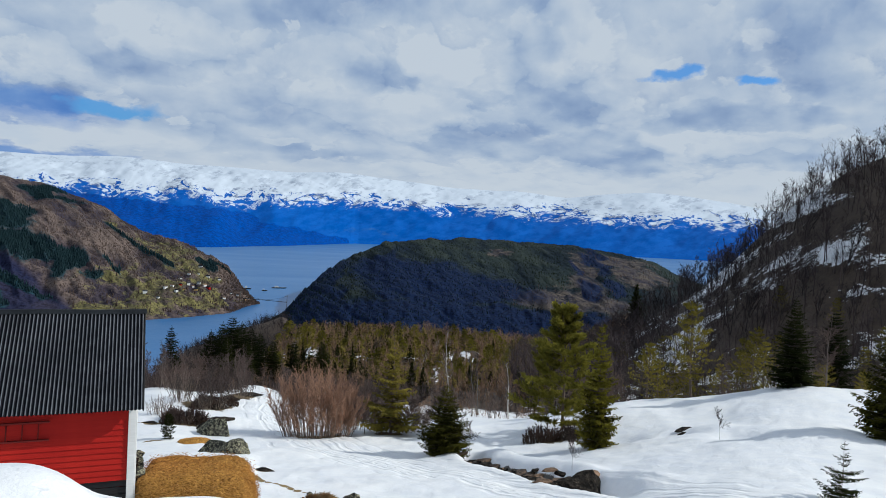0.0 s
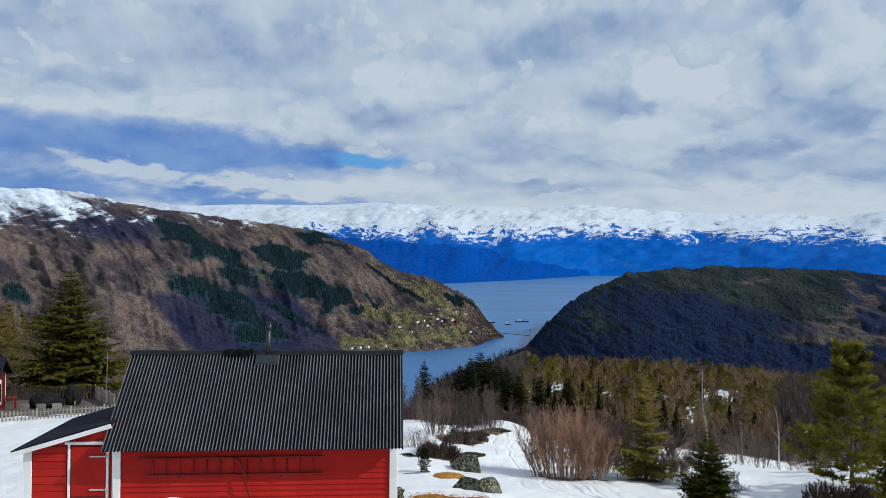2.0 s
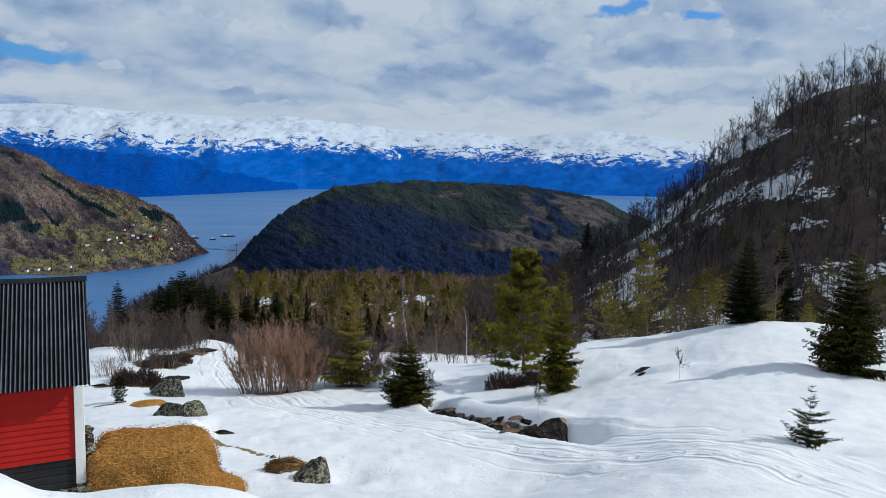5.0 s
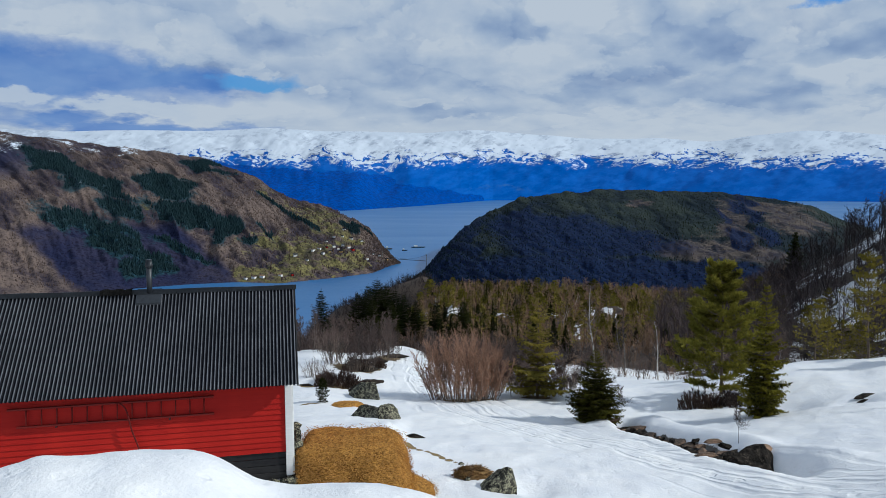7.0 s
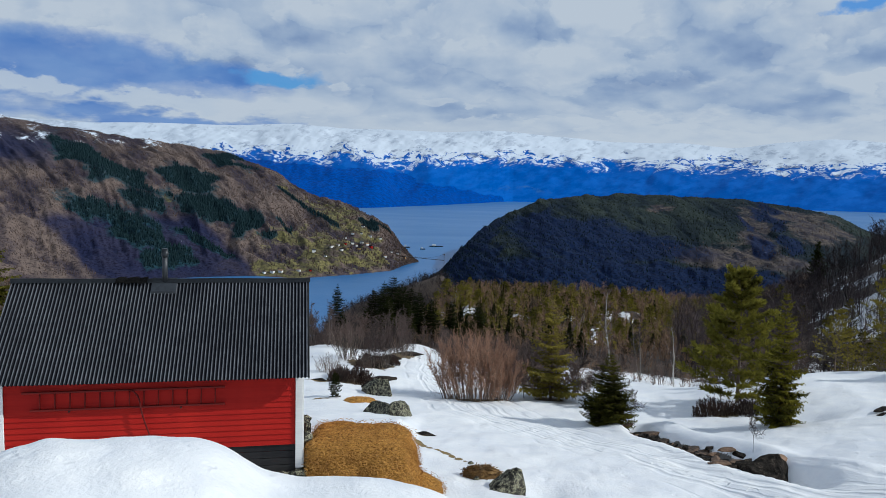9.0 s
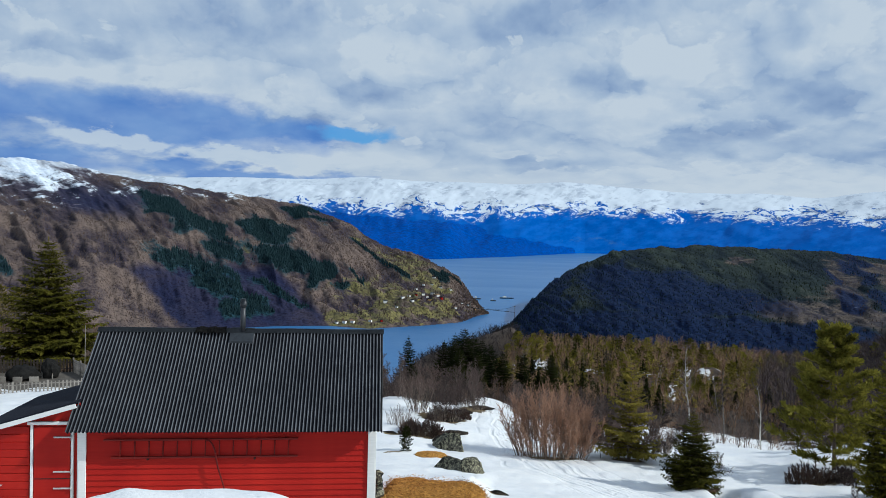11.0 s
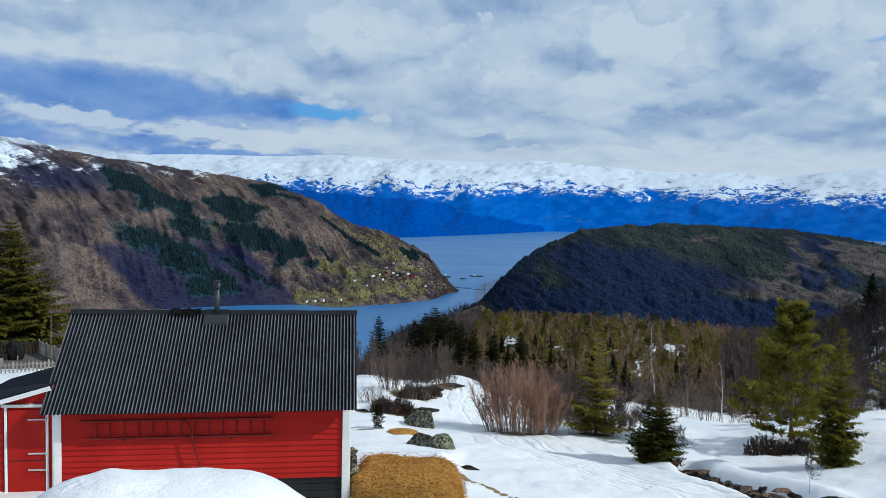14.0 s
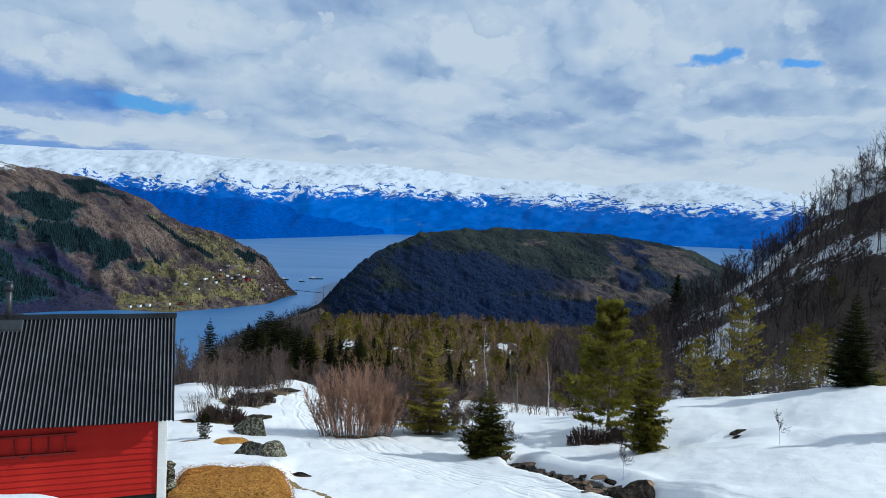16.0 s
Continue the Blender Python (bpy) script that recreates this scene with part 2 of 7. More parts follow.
def make_hill(name, woods, woods2, spruce, field, far=False, tree=(0.05, 0.25), birch=None, crag=(0.05, 0.045, 0.05), barren=0.0, jagged=1.0, relief=0.75):
    """Mixed woods with plantations, fields and snow from the sheet's own cover values."""
    m, n = material(name)
    p = place(n)
    coarse, mid, fine = n.noise(p, tree[0] * 0.35, 5, 0.6), n.noise(p, tree[0] * 2.2, 6, 0.65), n.noise(p, tree[1] * 2.0, 4, 0.7)
    streak = attr(n, "streak")
    # the two woods tones also put sunlit and shaded relief into the colour
    f = n.math("ADD", n.math("ADD", n.math("MULTIPLY", coarse, 0.3), n.math("MULTIPLY", mid, 0.2)), n.math("MULTIPLY", streak, 0.5))
    col = n.mix(n.ramp(f, [(0.43, 0.0), (0.58, 1.0)]), woods, woods2)
    jag = n.math("ADD", n.math("MULTIPLY", n.math("SUBTRACT", mid, 0.5), 1.1), n.math("ADD", n.math("MULTIPLY", n.math("SUBTRACT", fine, 0.5), 0.8), n.math("MULTIPLY", n.math("SUBTRACT", streak, 0.5), 0.5)))
    def mask(name, soft=0.06, k=1.0):
        return n.ramp(n.math("ADD", attr(n, name), n.math("MULTIPLY", jag, k * jagged)), [(max(0.0, 0.5 - soft), 0.0), (0.5 + soft, 1.0)])
    # a cloud's shadow on the slope, painted into the colour
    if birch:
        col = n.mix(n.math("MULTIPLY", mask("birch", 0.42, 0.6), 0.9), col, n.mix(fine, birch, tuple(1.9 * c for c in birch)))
    col = n.mix(mask("field", 0.12), col, n.mix(n.ramp(mid, [(0.4, 0.0), (0.6, 1.0)]), field[0], field[1]))
    col = n.mix(n.math("MULTIPLY", mask("spruce", 0.16, 0.9), 0.93), col, n.mix(n.ramp(fine, [(0.4, 0.0), (0.6, 1.0)]), spruce, tuple(1.9 * c for c in spruce)))
    # shade in the gaps between the crowns, put into the colour
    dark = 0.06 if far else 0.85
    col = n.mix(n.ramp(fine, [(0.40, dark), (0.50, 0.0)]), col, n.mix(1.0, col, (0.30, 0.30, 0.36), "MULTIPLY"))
    # crags show through the snow; the flecks also paint its shaded relief
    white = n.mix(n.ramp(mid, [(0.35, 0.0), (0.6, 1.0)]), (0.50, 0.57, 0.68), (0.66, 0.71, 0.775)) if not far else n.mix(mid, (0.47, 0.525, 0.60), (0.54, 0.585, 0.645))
    flecks = n.ramp(n.math("ADD", n.math("MULTIPLY", fine, 0.35), n.math("MULTIPLY", streak, 0.65)), [(0.37 + barren, 0.95), (0.47 + barren, 0.0)])
    white = n.mix(n.math("MULTIPLY", flecks, n.ramp(attr(n, "snow"), [(0.62, 1.0), (1.0, 0.32)])), white, crag)
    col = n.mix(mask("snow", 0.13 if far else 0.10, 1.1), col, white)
    height = n.math("ADD", n.math("ADD", mid, n.math("MULTIPLY", fine, 0.6)), n.math("MULTIPLY", streak, 0.8))
    finish(n, col, 0.95, 0.0, height, relief, 0.4 / tree[1] * 0.5, 0.05)
    return m


def make_water():
    m, n = material("fjord_water")
    p = place(n)
    ripple = n.noise(n.scaled(p, 1.0, 0.5, 1.0), 0.25, 4, 0.6)
    calm = n.noise(n.scaled(p, 0.5, 1.6, 1.0), 0.006, 4, 0.6)
    finish(n, n.mix(calm, (0.012, 0.098, 0.275), (0.022, 0.130, 0.32)), n.math("ADD", 0.22, n.math("MULTIPLY", calm, 0.22)), 0.0, ripple, 0.22, 0.8, 0.24)
    return m


def make_paint(name, tone, worn_or_lit, rough=0.55):
    """Painted boards: slightly faded, with grain and dirt."""
    m, n = material(name)
    v = local(n)
    grain = n.noise(n.scaled(v, 1.0, 14.0, 26.0), 2.2, 5, 0.65)
    fade = n.noise(v, 1.1, 4, 0.6)
    f = n.math("ADD", n.math("MULTIPLY", fade, 0.6), n.math("ADD", n.math("MULTIPLY", grain, 0.4), n.math("MULTIPLY", n.math("SUBTRACT", chance(n), 0.5), 0.12)))
    finish(n, n.mix(n.ramp(f, [(0.36, 0.0), (0.68, 1.0)]), tone, worn_or_lit), rough, 0.0, grain, 0.18, 0.004, 0.15)
    return m


def make_stone(name, dark, grey, lichen, share=0.56):
    """Rough grey stone with darker seams and pale spots of lichen."""
    m, n = material(name)
    v = local(n)
    wide, mid, fine = n.noise(v, 2.4, 4, 0.6), n.noise(v, 9.0, 5, 0.65), n.noise(v, 34.0, 4, 0.65)
    col = n.mix(n.ramp(n.math("ADD", n.math("MULTIPLY", wide, 0.5), n.math("MULTIPLY", mid, 0.5)), [(0.42, 0.0), (0.58, 1.0)]), dark, grey)
    spots = n.ramp(n.math("ADD", n.math("MULTIPLY", mid, 0.55), n.math("MULTIPLY", fine, 0.45)), [(share - 0.03, 0.0), (share + 0.03, 0.85)])
    col = n.mix(spots, col, lichen)
    col = n.mix(n.ramp(fine, [(0.36, 0.8), (0.46, 0.0)]), col, n.mix(1.0, col, (0.35, 0.34, 0.33), "MULTIPLY"))
    finish(n, col, 0.92, 0.0, n.math("ADD", mid, n.math("MULTIPLY", fine, 0.5)), 1.0, 0.06, 0.1)
    return m


def make_hay():
    m, n = material("hay")
    v = local(n)
    a, b = n.noise(v, 2.0, 4, 0.6), n.noise(n.scaled(v, 1.0, 1.0, 3.2), 16.0, 5, 0.7)
    col = n.mix(n.ramp(b, [(0.34, 0.0), (0.62, 1.0)]), (0.14, 0.060, 0.013), (0.60, 0.315, 0.070))
    col = n.mix(n.ramp(a, [(0.4, 0.5), (0.65, 0.0)]), col, n.mix(1.0, col, (0.6, 0.56, 0.5), "MULTIPLY"))
    finish(n, col, 0.9, 0.0, b, 0.9, 0.06, 0.1)
    return m


def make_needles(name, dark, light):
    m, n = material(name)
    v = local(n)
    a, b = n.noise(v, 0.9, 3, 0.6), n.noise(v, 9.0, 3, 0.6)
    f = n.math("ADD", n.math("MULTIPLY", a, 0.45), n.math("ADD", n.math("MULTIPLY", b, 0.4), n.math("MULTIPLY", chance(n), 0.15)))
    col = n.mix(n.ramp(f, [(0.36, 0.0), (0.66, 1.0)]), dark, light)
    b = n.add("ShaderNodeBsdfPrincipled", ins={"Base Color": col, "Roughness": 0.9})
    b.inputs["Specular IOR Level"].default_value = 0.04
    t = n.add("ShaderNodeBsdfTranslucent", ins={"Color": col})
    mix = n.add("ShaderNodeMixShader", ins={0: 0.42, 1: b.outputs[0], 2: t.outputs[0]})
    n.add("ShaderNodeOutputMaterial", ins={0: mix.outputs[0]})
    return m


def make_tin():
    """Black-coated corrugated sheet; sun and sky glints along the ribs are painted as a pale tone."""
    m, n = material("corrugated_sheet")
    v = local(n)
    dirt, fine = n.noise(v, 1.3, 5, 0.6), n.noise(n.scaled(v, 6.0, 1.0, 1.0), 5.0, 4, 0.6)
    rib = n.math("ADD", attr(n, "rib"), n.math("MULTIPLY", n.math("SUBTRACT", fine, 0.5), 0.5))
    # paints the light caught along the rib crests, broken up by noise
    worn_or_lit = n.math("MULTIPLY", n.ramp(rib, [(0.62, 0.0), (0.95, 1.0)]), n.ramp(dirt, [(0.3, 0.55), (0.6, 1.0)]))
    coat = n.mix(dirt, (0.003, 0.0035, 0.006), (0.009, 0.010, 0.014))
    finish(n, n.mix(worn_or_lit, coat, (0.15, 0.155, 0.17)), 0.6, 0.0, fine, 0.1, 0.004, 0.06)
    return m


GROUND = make_ground()
# haze tints woods and spruce; the dark blue last tone is painted cloud shadow
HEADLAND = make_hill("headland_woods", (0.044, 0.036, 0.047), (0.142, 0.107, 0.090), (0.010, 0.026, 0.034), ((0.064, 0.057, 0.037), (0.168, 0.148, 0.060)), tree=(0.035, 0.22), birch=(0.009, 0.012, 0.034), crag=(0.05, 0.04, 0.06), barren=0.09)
# bluish spruce tone also holds the cloud shade on the lower hill
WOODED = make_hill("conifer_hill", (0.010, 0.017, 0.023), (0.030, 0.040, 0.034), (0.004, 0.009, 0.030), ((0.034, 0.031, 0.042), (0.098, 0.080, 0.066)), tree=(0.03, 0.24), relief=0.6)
# distance haze is put into these blue base colours
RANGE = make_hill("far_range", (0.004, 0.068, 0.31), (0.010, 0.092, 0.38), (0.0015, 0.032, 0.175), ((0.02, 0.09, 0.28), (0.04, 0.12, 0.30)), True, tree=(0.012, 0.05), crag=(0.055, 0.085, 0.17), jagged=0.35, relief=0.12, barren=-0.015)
WATER = make_water()
RED = make_paint("red_paint", (0.29, 0.0075, 0.005), (0.40, 0.015, 0.008))
DARK_RED = make_paint("old_red_paint", (0.11, 0.010, 0.010), (0.19, 0.020, 0.016))
WHITE = make_paint("white_paint", (0.62, 0.62, 0.60), (0.82, 0.82, 0.80))
BLACK_WOOD = make_paint("tarred_wood", (0.012, 0.012, 0.014), (0.04, 0.038, 0.036))
GREY_WOOD = make_paint("weathered_wood", (0.14, 0.125, 0.11), (0.36, 0.33, 0.29), 0.8)
OLD_WOOD = make_paint("dark_weathered_wood", (0.020, 0.016, 0.013), (0.065, 0.053, 0.043), 0.85)
DECKING = make_paint("grey_decking", (0.045, 0.040, 0.035), (0.13, 0.115, 0.10), 0.85)
RED_LADDER = make_paint("red_ladder_paint", (0.085, 0.008, 0.007), (0.18, 0.018, 0.014))
TIN = make_tin()
DARK_TIN = two_tone("grey_flashing", (0.012, 0.014, 0.018), (0.038, 0.042, 0.048), 3.0, 0.45, 0.2)
COVER = two_tone("dark_tarpaulin", (0.005, 0.005, 0.006), (0.022, 0.021, 0.019), 3.0, 0.9, 0.0, bump=0.6, distance=0.03, spec=0.08)
GLASS_DARK = two_tone("dark_window_pane", (0.012, 0.015, 0.02), (0.03, 0.035, 0.045), 1.0, 0.12, 0.0, bump=0.0)
OCHRE = make_paint("ochre_paint", (0.40, 0.25, 0.08), (0.55, 0.36, 0.14))
BRASH = two_tone("dry_grass_blades", (0.18, 0.076, 0.015), (0.70, 0.375, 0.085), 3.0, 0.9, 0.0, vary=0.0)
DEAD_GRASS = two_tone("dead_grass", (0.035, 0.018, 0.008), (0.30, 0.165, 0.045), 7.0, 0.9, 0.0, bump=0.8, distance=0.03)
FELT = two_tone("roofing_felt", (0.005, 0.006, 0.011), (0.017, 0.019, 0.028), 2.5, 0.9, 0.0, bump=0.5, spec=0.1)
STONE = make_stone("lichened_stone", (0.018, 0.018, 0.016), (0.115, 0.108, 0.088), (0.34, 0.325, 0.215), 0.53)
BROWN_STONE = two_tone("brown_stone", (0.026, 0.018, 0.013), (0.24, 0.150, 0.092), 2.2, 0.9, 0.0, bump=0.9, distance=0.05, vary=0.4)
DARK_STONE = make_stone("dark_wet_stone", (0.008, 0.007, 0.006), (0.038, 0.031, 0.025), (0.13, 0.105, 0.075), 0.60)
# brighter twig copy: sun on the knoll put into the colour
SUNLIT_TWIG = two_tone("sunlit_twigs", (0.036, 0.022, 0.016), (0.25, 0.150, 0.085), 1.5, 0.9, 0.0, vary=0.7)
# darker twigs and bark: shade of slope, hollow and spur put into colour
SHADED_TWIG = two_tone("shaded_twigs", (0.014, 0.009, 0.010), (0.046, 0.030, 0.030), 1.5, 0.9, 0.0, vary=0.5)
SHADED_BARK = two_tone("dark_birch_bark", (0.012, 0.009, 0.009), (0.048, 0.036, 0.033), 5.0, 0.9, 0.0, (1, 1, 0.4), 0.6, 0.01, vary=0.4)
HAY = make_hay()
IRON = two_tone("pale_iron", (0.35, 0.35, 0.34), (0.6, 0.6, 0.58), 8.0, 0.5, 0.3)
BARK = two_tone("conifer_bark", (0.05, 0.036, 0.027), (0.16, 0.115, 0.085), 6.0, 0.9, 0.0, (1, 1, 0.3), 0.8, 0.02, vary=0.2)
BIRCH = two_tone("birch_bark", (0.12, 0.105, 0.095), (0.52, 0.49, 0.45), 3.0, 0.8, 0.0, (1, 1, 1.6), 0.5, 0.01, vary=0.5)
GREY_BARK = two_tone("alder_bark", (0.040, 0.031, 0.026), (0.15, 0.12, 0.10), 5.0, 0.9, 0.0, (1, 1, 0.4), 0.6, 0.01, vary=0.4)
PALE_STEM = two_tone("pale_shrub_stems", (0.10, 0.075, 0.055), (0.34, 0.27, 0.21), 4.0, 0.9, 0.0, (1, 1, 0.4), 0.5, 0.01, vary=0.3)
TWIG = two_tone("bare_twigs", (0.028, 0.019, 0.018), (0.110, 0.072, 0.060), 1.5, 0.9, 0.0, vary=0.6)
RED_TWIG = two_tone("russet_twigs", (0.130, 0.068, 0.044), (0.41, 0.232, 0.145), 1.5, 0.9, 0.0, vary=0.3)
SPRUCE = make_needles("spruce_needles", (0.012, 0.015, 0.004), (0.185, 0.168, 0.024))
PINE = make_needles("pine_needles", (0.015, 0.019, 0.006), (0.30, 0.265, 0.034))
# lit copy of the pine needles: sun on the big pine put into colour
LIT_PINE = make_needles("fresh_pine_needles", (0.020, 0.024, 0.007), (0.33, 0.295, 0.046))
WOOD_PINE = make_needles("woodland_pine_needles", (0.016, 0.018, 0.006), (0.30, 0.245, 0.046))
OLIVE_SPRUCE = make_needles("olive_spruce_needles", (0.016, 0.019, 0.005), (0.38, 0.33, 0.038))
HEATH = two_tone("heather_twigs", (0.020, 0.010, 0.008), (0.085, 0.044, 0.028), 2.5, 0.9, 0.0, vary=0.4)
DARK_SPRUCE = make_needles("dark_spruce_needles", (0.006, 0.010, 0.004), (0.040, 0.046, 0.011))


# ---- the land ----
EYE = 1.6
SEA = EYE - 75.0
_table = np.random.RandomState(7).rand(256, 256)


def value_noise(x, y):
    xi, yi = np.floor(x).astype(int), np.floor(y).astype(int)
    fx, fy = x - xi, y - yi
    fx, fy = fx * fx * (3 - 2 * fx), fy * fy * (3 - 2 * fy)
    g = lambda a, b: _table[(xi + a) % 256, (yi + b) % 256]
    return (g(0, 0) * (1 - fx) + g(1, 0) * fx) * (1 - fy) + (g(0, 1) * (1 - fx) + g(1, 1) * fx) * fy


def fbm(x, y, octaves=4, gain=0.5):
    """Layered noise about zero, from -1 to 1 or so."""
    out, a, k = 0.0, 1.0, 0.0
    for i in range(octaves):
        out = out + a * (value_noise(x * 2 ** i + 17.3 * i, y * 2 ** i + 5.1 * i) * 2 - 1)
        k += a
        a *= gain
    return out / k


def step(x, a, b):
    u = np.clip((x - a) / (b - a), 0, 1)
    return u * u * (3 - 2 * u)


def bell(x, c, w):
    return np.exp(-((x - c) / w) ** 2)


# heights under the eye along three lines of sight: ahead, left, right
AHEAD = ((0, 3, 6, 10, 14, 17, 25, 31, 40, 60, 100, 180, 260, 330, 420, 6000),
         (-1.7, -2.2, -3.5, -5.2, -6.5, -7.1, -8.5, -9.5, -11.2, -15.4, -25, -46, -64, -76, -82, -82))
LEFT = ((0, 6, 10, 14, 25, 50, 62, 75, 90, 120, 150, 260, 400, 6000),
        (-1.7, -3.4, -4.6, -5.3, -7.0, -10.65, -12.1, -13, -13.8, -14.5, -22, -60, -82, -82))
RIGHT = ((0, 6, 10, 14, 18, 30, 38, 46, 58, 72, 118, 150, 260, 400, 6000),
         (-1.7, -3.1, -4.3, -5.1, -5.8, -6.9, -6.8, -9.0, -12.0, -10.0, 14.5, 13, -30, -82, -82))
BANK = ((-60, -40, -37, -35, -33, -30, -27, -23, -20, -19, -18, -17, -15.6, -13.6, -11.4, -7, -4, -1, 2, 10, 60),
        (-0.6, -0.44, -0.40, -0.372, -0.354, -0.347, -0.352, -0.358, -0.364, -0.370, -0.380, -0.391, -0.414, -0.429, -0.434, -0.432, -0.438, -0.453, -0.485, -0.7, -0.9))
KNOLL = ((0, 60, 100, 150, 180, 215, 300, 6000), (0, 0, 3.5, 11, 15.5, 14, 0, 0))


# azimuth, distance, rise and depth of the trees thinned before it, fitted to the camera's view
LEDGES = ((-1.9, 132, 2.4, 46), (0.9, 132, 2.4, 46), (4.9, 126, 1.2, 42), (8.9, 126, 1.4, 42), (10.9, 108, 0.5, 26), (11.8, 134, 2.0, 48), (13.6, 136, 2.2, 48))


def land(az, r):
    """Height of the ground at an azimuth (degrees, right positive) and distance from the viewpoint."""
    az, r = np.broadcast_arrays(np.asarray(az, float), np.asarray(r, float))
    wl, wr = step(-az, 14, 36), step(az, 17, 42)
    wr = wr + (step(az, 18.5, 46) - wr) * step(r, 50, 75)
    z = np.interp(r, *AHEAD) * (1 - wl - wr) + np.interp(r, *LEFT) * wl + np.interp(r, *RIGHT) * wr
    z = z + np.interp(r, *KNOLL) * step(az, -7, 1) * (1 - wr)
    # a low wooded spur above the shore
    spur = np.interp(az, (-14, -11, -8.4, -4.7, -1.4, 3), (-62, -51, -42, -36, -31, -30))
    z = z + np.maximum(0, spur - z) * bell(r, 230, 35) * step(az, -14, -9) * (1 - step(az, -2.0, 2.0))
    # snowy ledges on the knoll, raised to show over the trees from the camera
    for a, d, rise, _ in LEDGES:
        z = z + rise * bell(az, a, 1.1) * bell(r, d, 4.5)
    # the snow lane climbs to the woods
    z = z + 1.3 * bell(az, -3.6, 3.2) * bell(r, 50, 11)
    # a low rise beyond the shed
    z = z + 1.5 * bell(az, -11.0, 5.0) * bell(r, 46, 13)
    z = z + 0.8 * bell(az, 24, 7) * bell(r, 37, 7) - 1.5 * bell(az, 27, 9) * bell(r, 52, 8)
    # snow bank below the viewpoint, its crest shaped to fit the camera's view
    bank = -0.17 + 8.3 * sum(np.interp(az + o, *BANK) for o in (-1.0, -0.6, -0.2, 0.2, 0.6, 1.0)) / 6 - 0.17 * (r - 8.3) ** 2 * np.where(r > 8.3, 2.0, 0.7)
    z = 0.5 * (z + bank + np.sqrt((z - bank) ** 2 + 0.05))
    x, y = r * np.sin(np.radians(az)), r * np.cos(np.radians(az))
    # the brook's gully
    d = gully(x, y)
    run = step(y, 14.5, 17) * (1 - step(y, 24.2, 26))
    z = z + run * (0.10 * np.exp(-((d + 0.75) / 0.35) ** 2) - 0.42 * np.exp(-(d / 0.42) ** 4) + 0.30 * np.exp(-((d - 1.15) / 0.55) ** 2))
    # the terrace held up by the grass bank beside the shed
    z = z + 0.95 * step(-x, 1.0, 1.6) * step(y, 14.6, 15.3) * (1 - step(y, 16, 25)) * step(x, -9, -5)
    # hollows that the wind left round the trees
    for hx, hy, hw in ((12.6, 25.4, 1.0), (15.2, 21.6, 0.8), (11.6, 11.6, 0.6), (2.0, 15.0, 0.6), (14.3, 24.0, 0.7)):
        z = z - 0.28 * np.exp(-((x - hx) ** 2 + (y - hy) ** 2) / hw ** 2)
    near = 1 - step(r, 40, 90)
    z = z + near * (0.22 * fbm(x / 4.5, y / 4.5, 3) + 0.075 * fbm(x / 1.0, y / 1.0, 3) + 0.026 * fbm(x / 0.4 + 9, y / 0.4, 2)) * step(r, 3, 9)
    z = z + step(r, 45, 120) * 1.6 * fbm(x / 16.0, y / 16.0, 4)
    return z + EYE


def gully(x, y):
    """Distance from the brook's line."""
    return x - (7.9 - 0.2 * (y - 16.6) + 0.18 * np.sin(y * 1.3))


def height(x, y):
    return float(land(math.degrees(math.atan2(x, y)), math.hypot(x, y)))


def sheet(name, X, Y, Z, mat, covers, closed=False):
    rows, cols = X.shape
    v = np.stack([X, Y, Z], -1).reshape(-1, 3)
    i = np.arange(rows * cols).reshape(rows, cols)
    q = np.stack([i[:-1, :-1], i[:-1, 1:], i[1:, 1:], i[1:, :-1]], -1).reshape(-1, 4)
    me = bpy.data.meshes.new(name)
    me.vertices.add(len(v))
    me.vertices.foreach_set("co", v.astype(np.float32).ravel())
    me.loops.add(q.size)
    me.loops.foreach_set("vertex_index", q.astype(np.int32).ravel())
    me.polygons.add(len(q))
    me.polygons.foreach_set("loop_start", np.arange(0, q.size, 4, dtype=np.int32))
    me.polygons.foreach_set("use_smooth", np.ones(len(q), bool))
    me.update(calc_edges=True)
    for key, val in covers.items():
        a = me.attributes.new(key, "FLOAT", "POINT")
        a.data.foreach_set("value", np.broadcast_to(val, X.shape).astype(np.float32).ravel())
    me.materials.append(mat)
    return new(name, me)


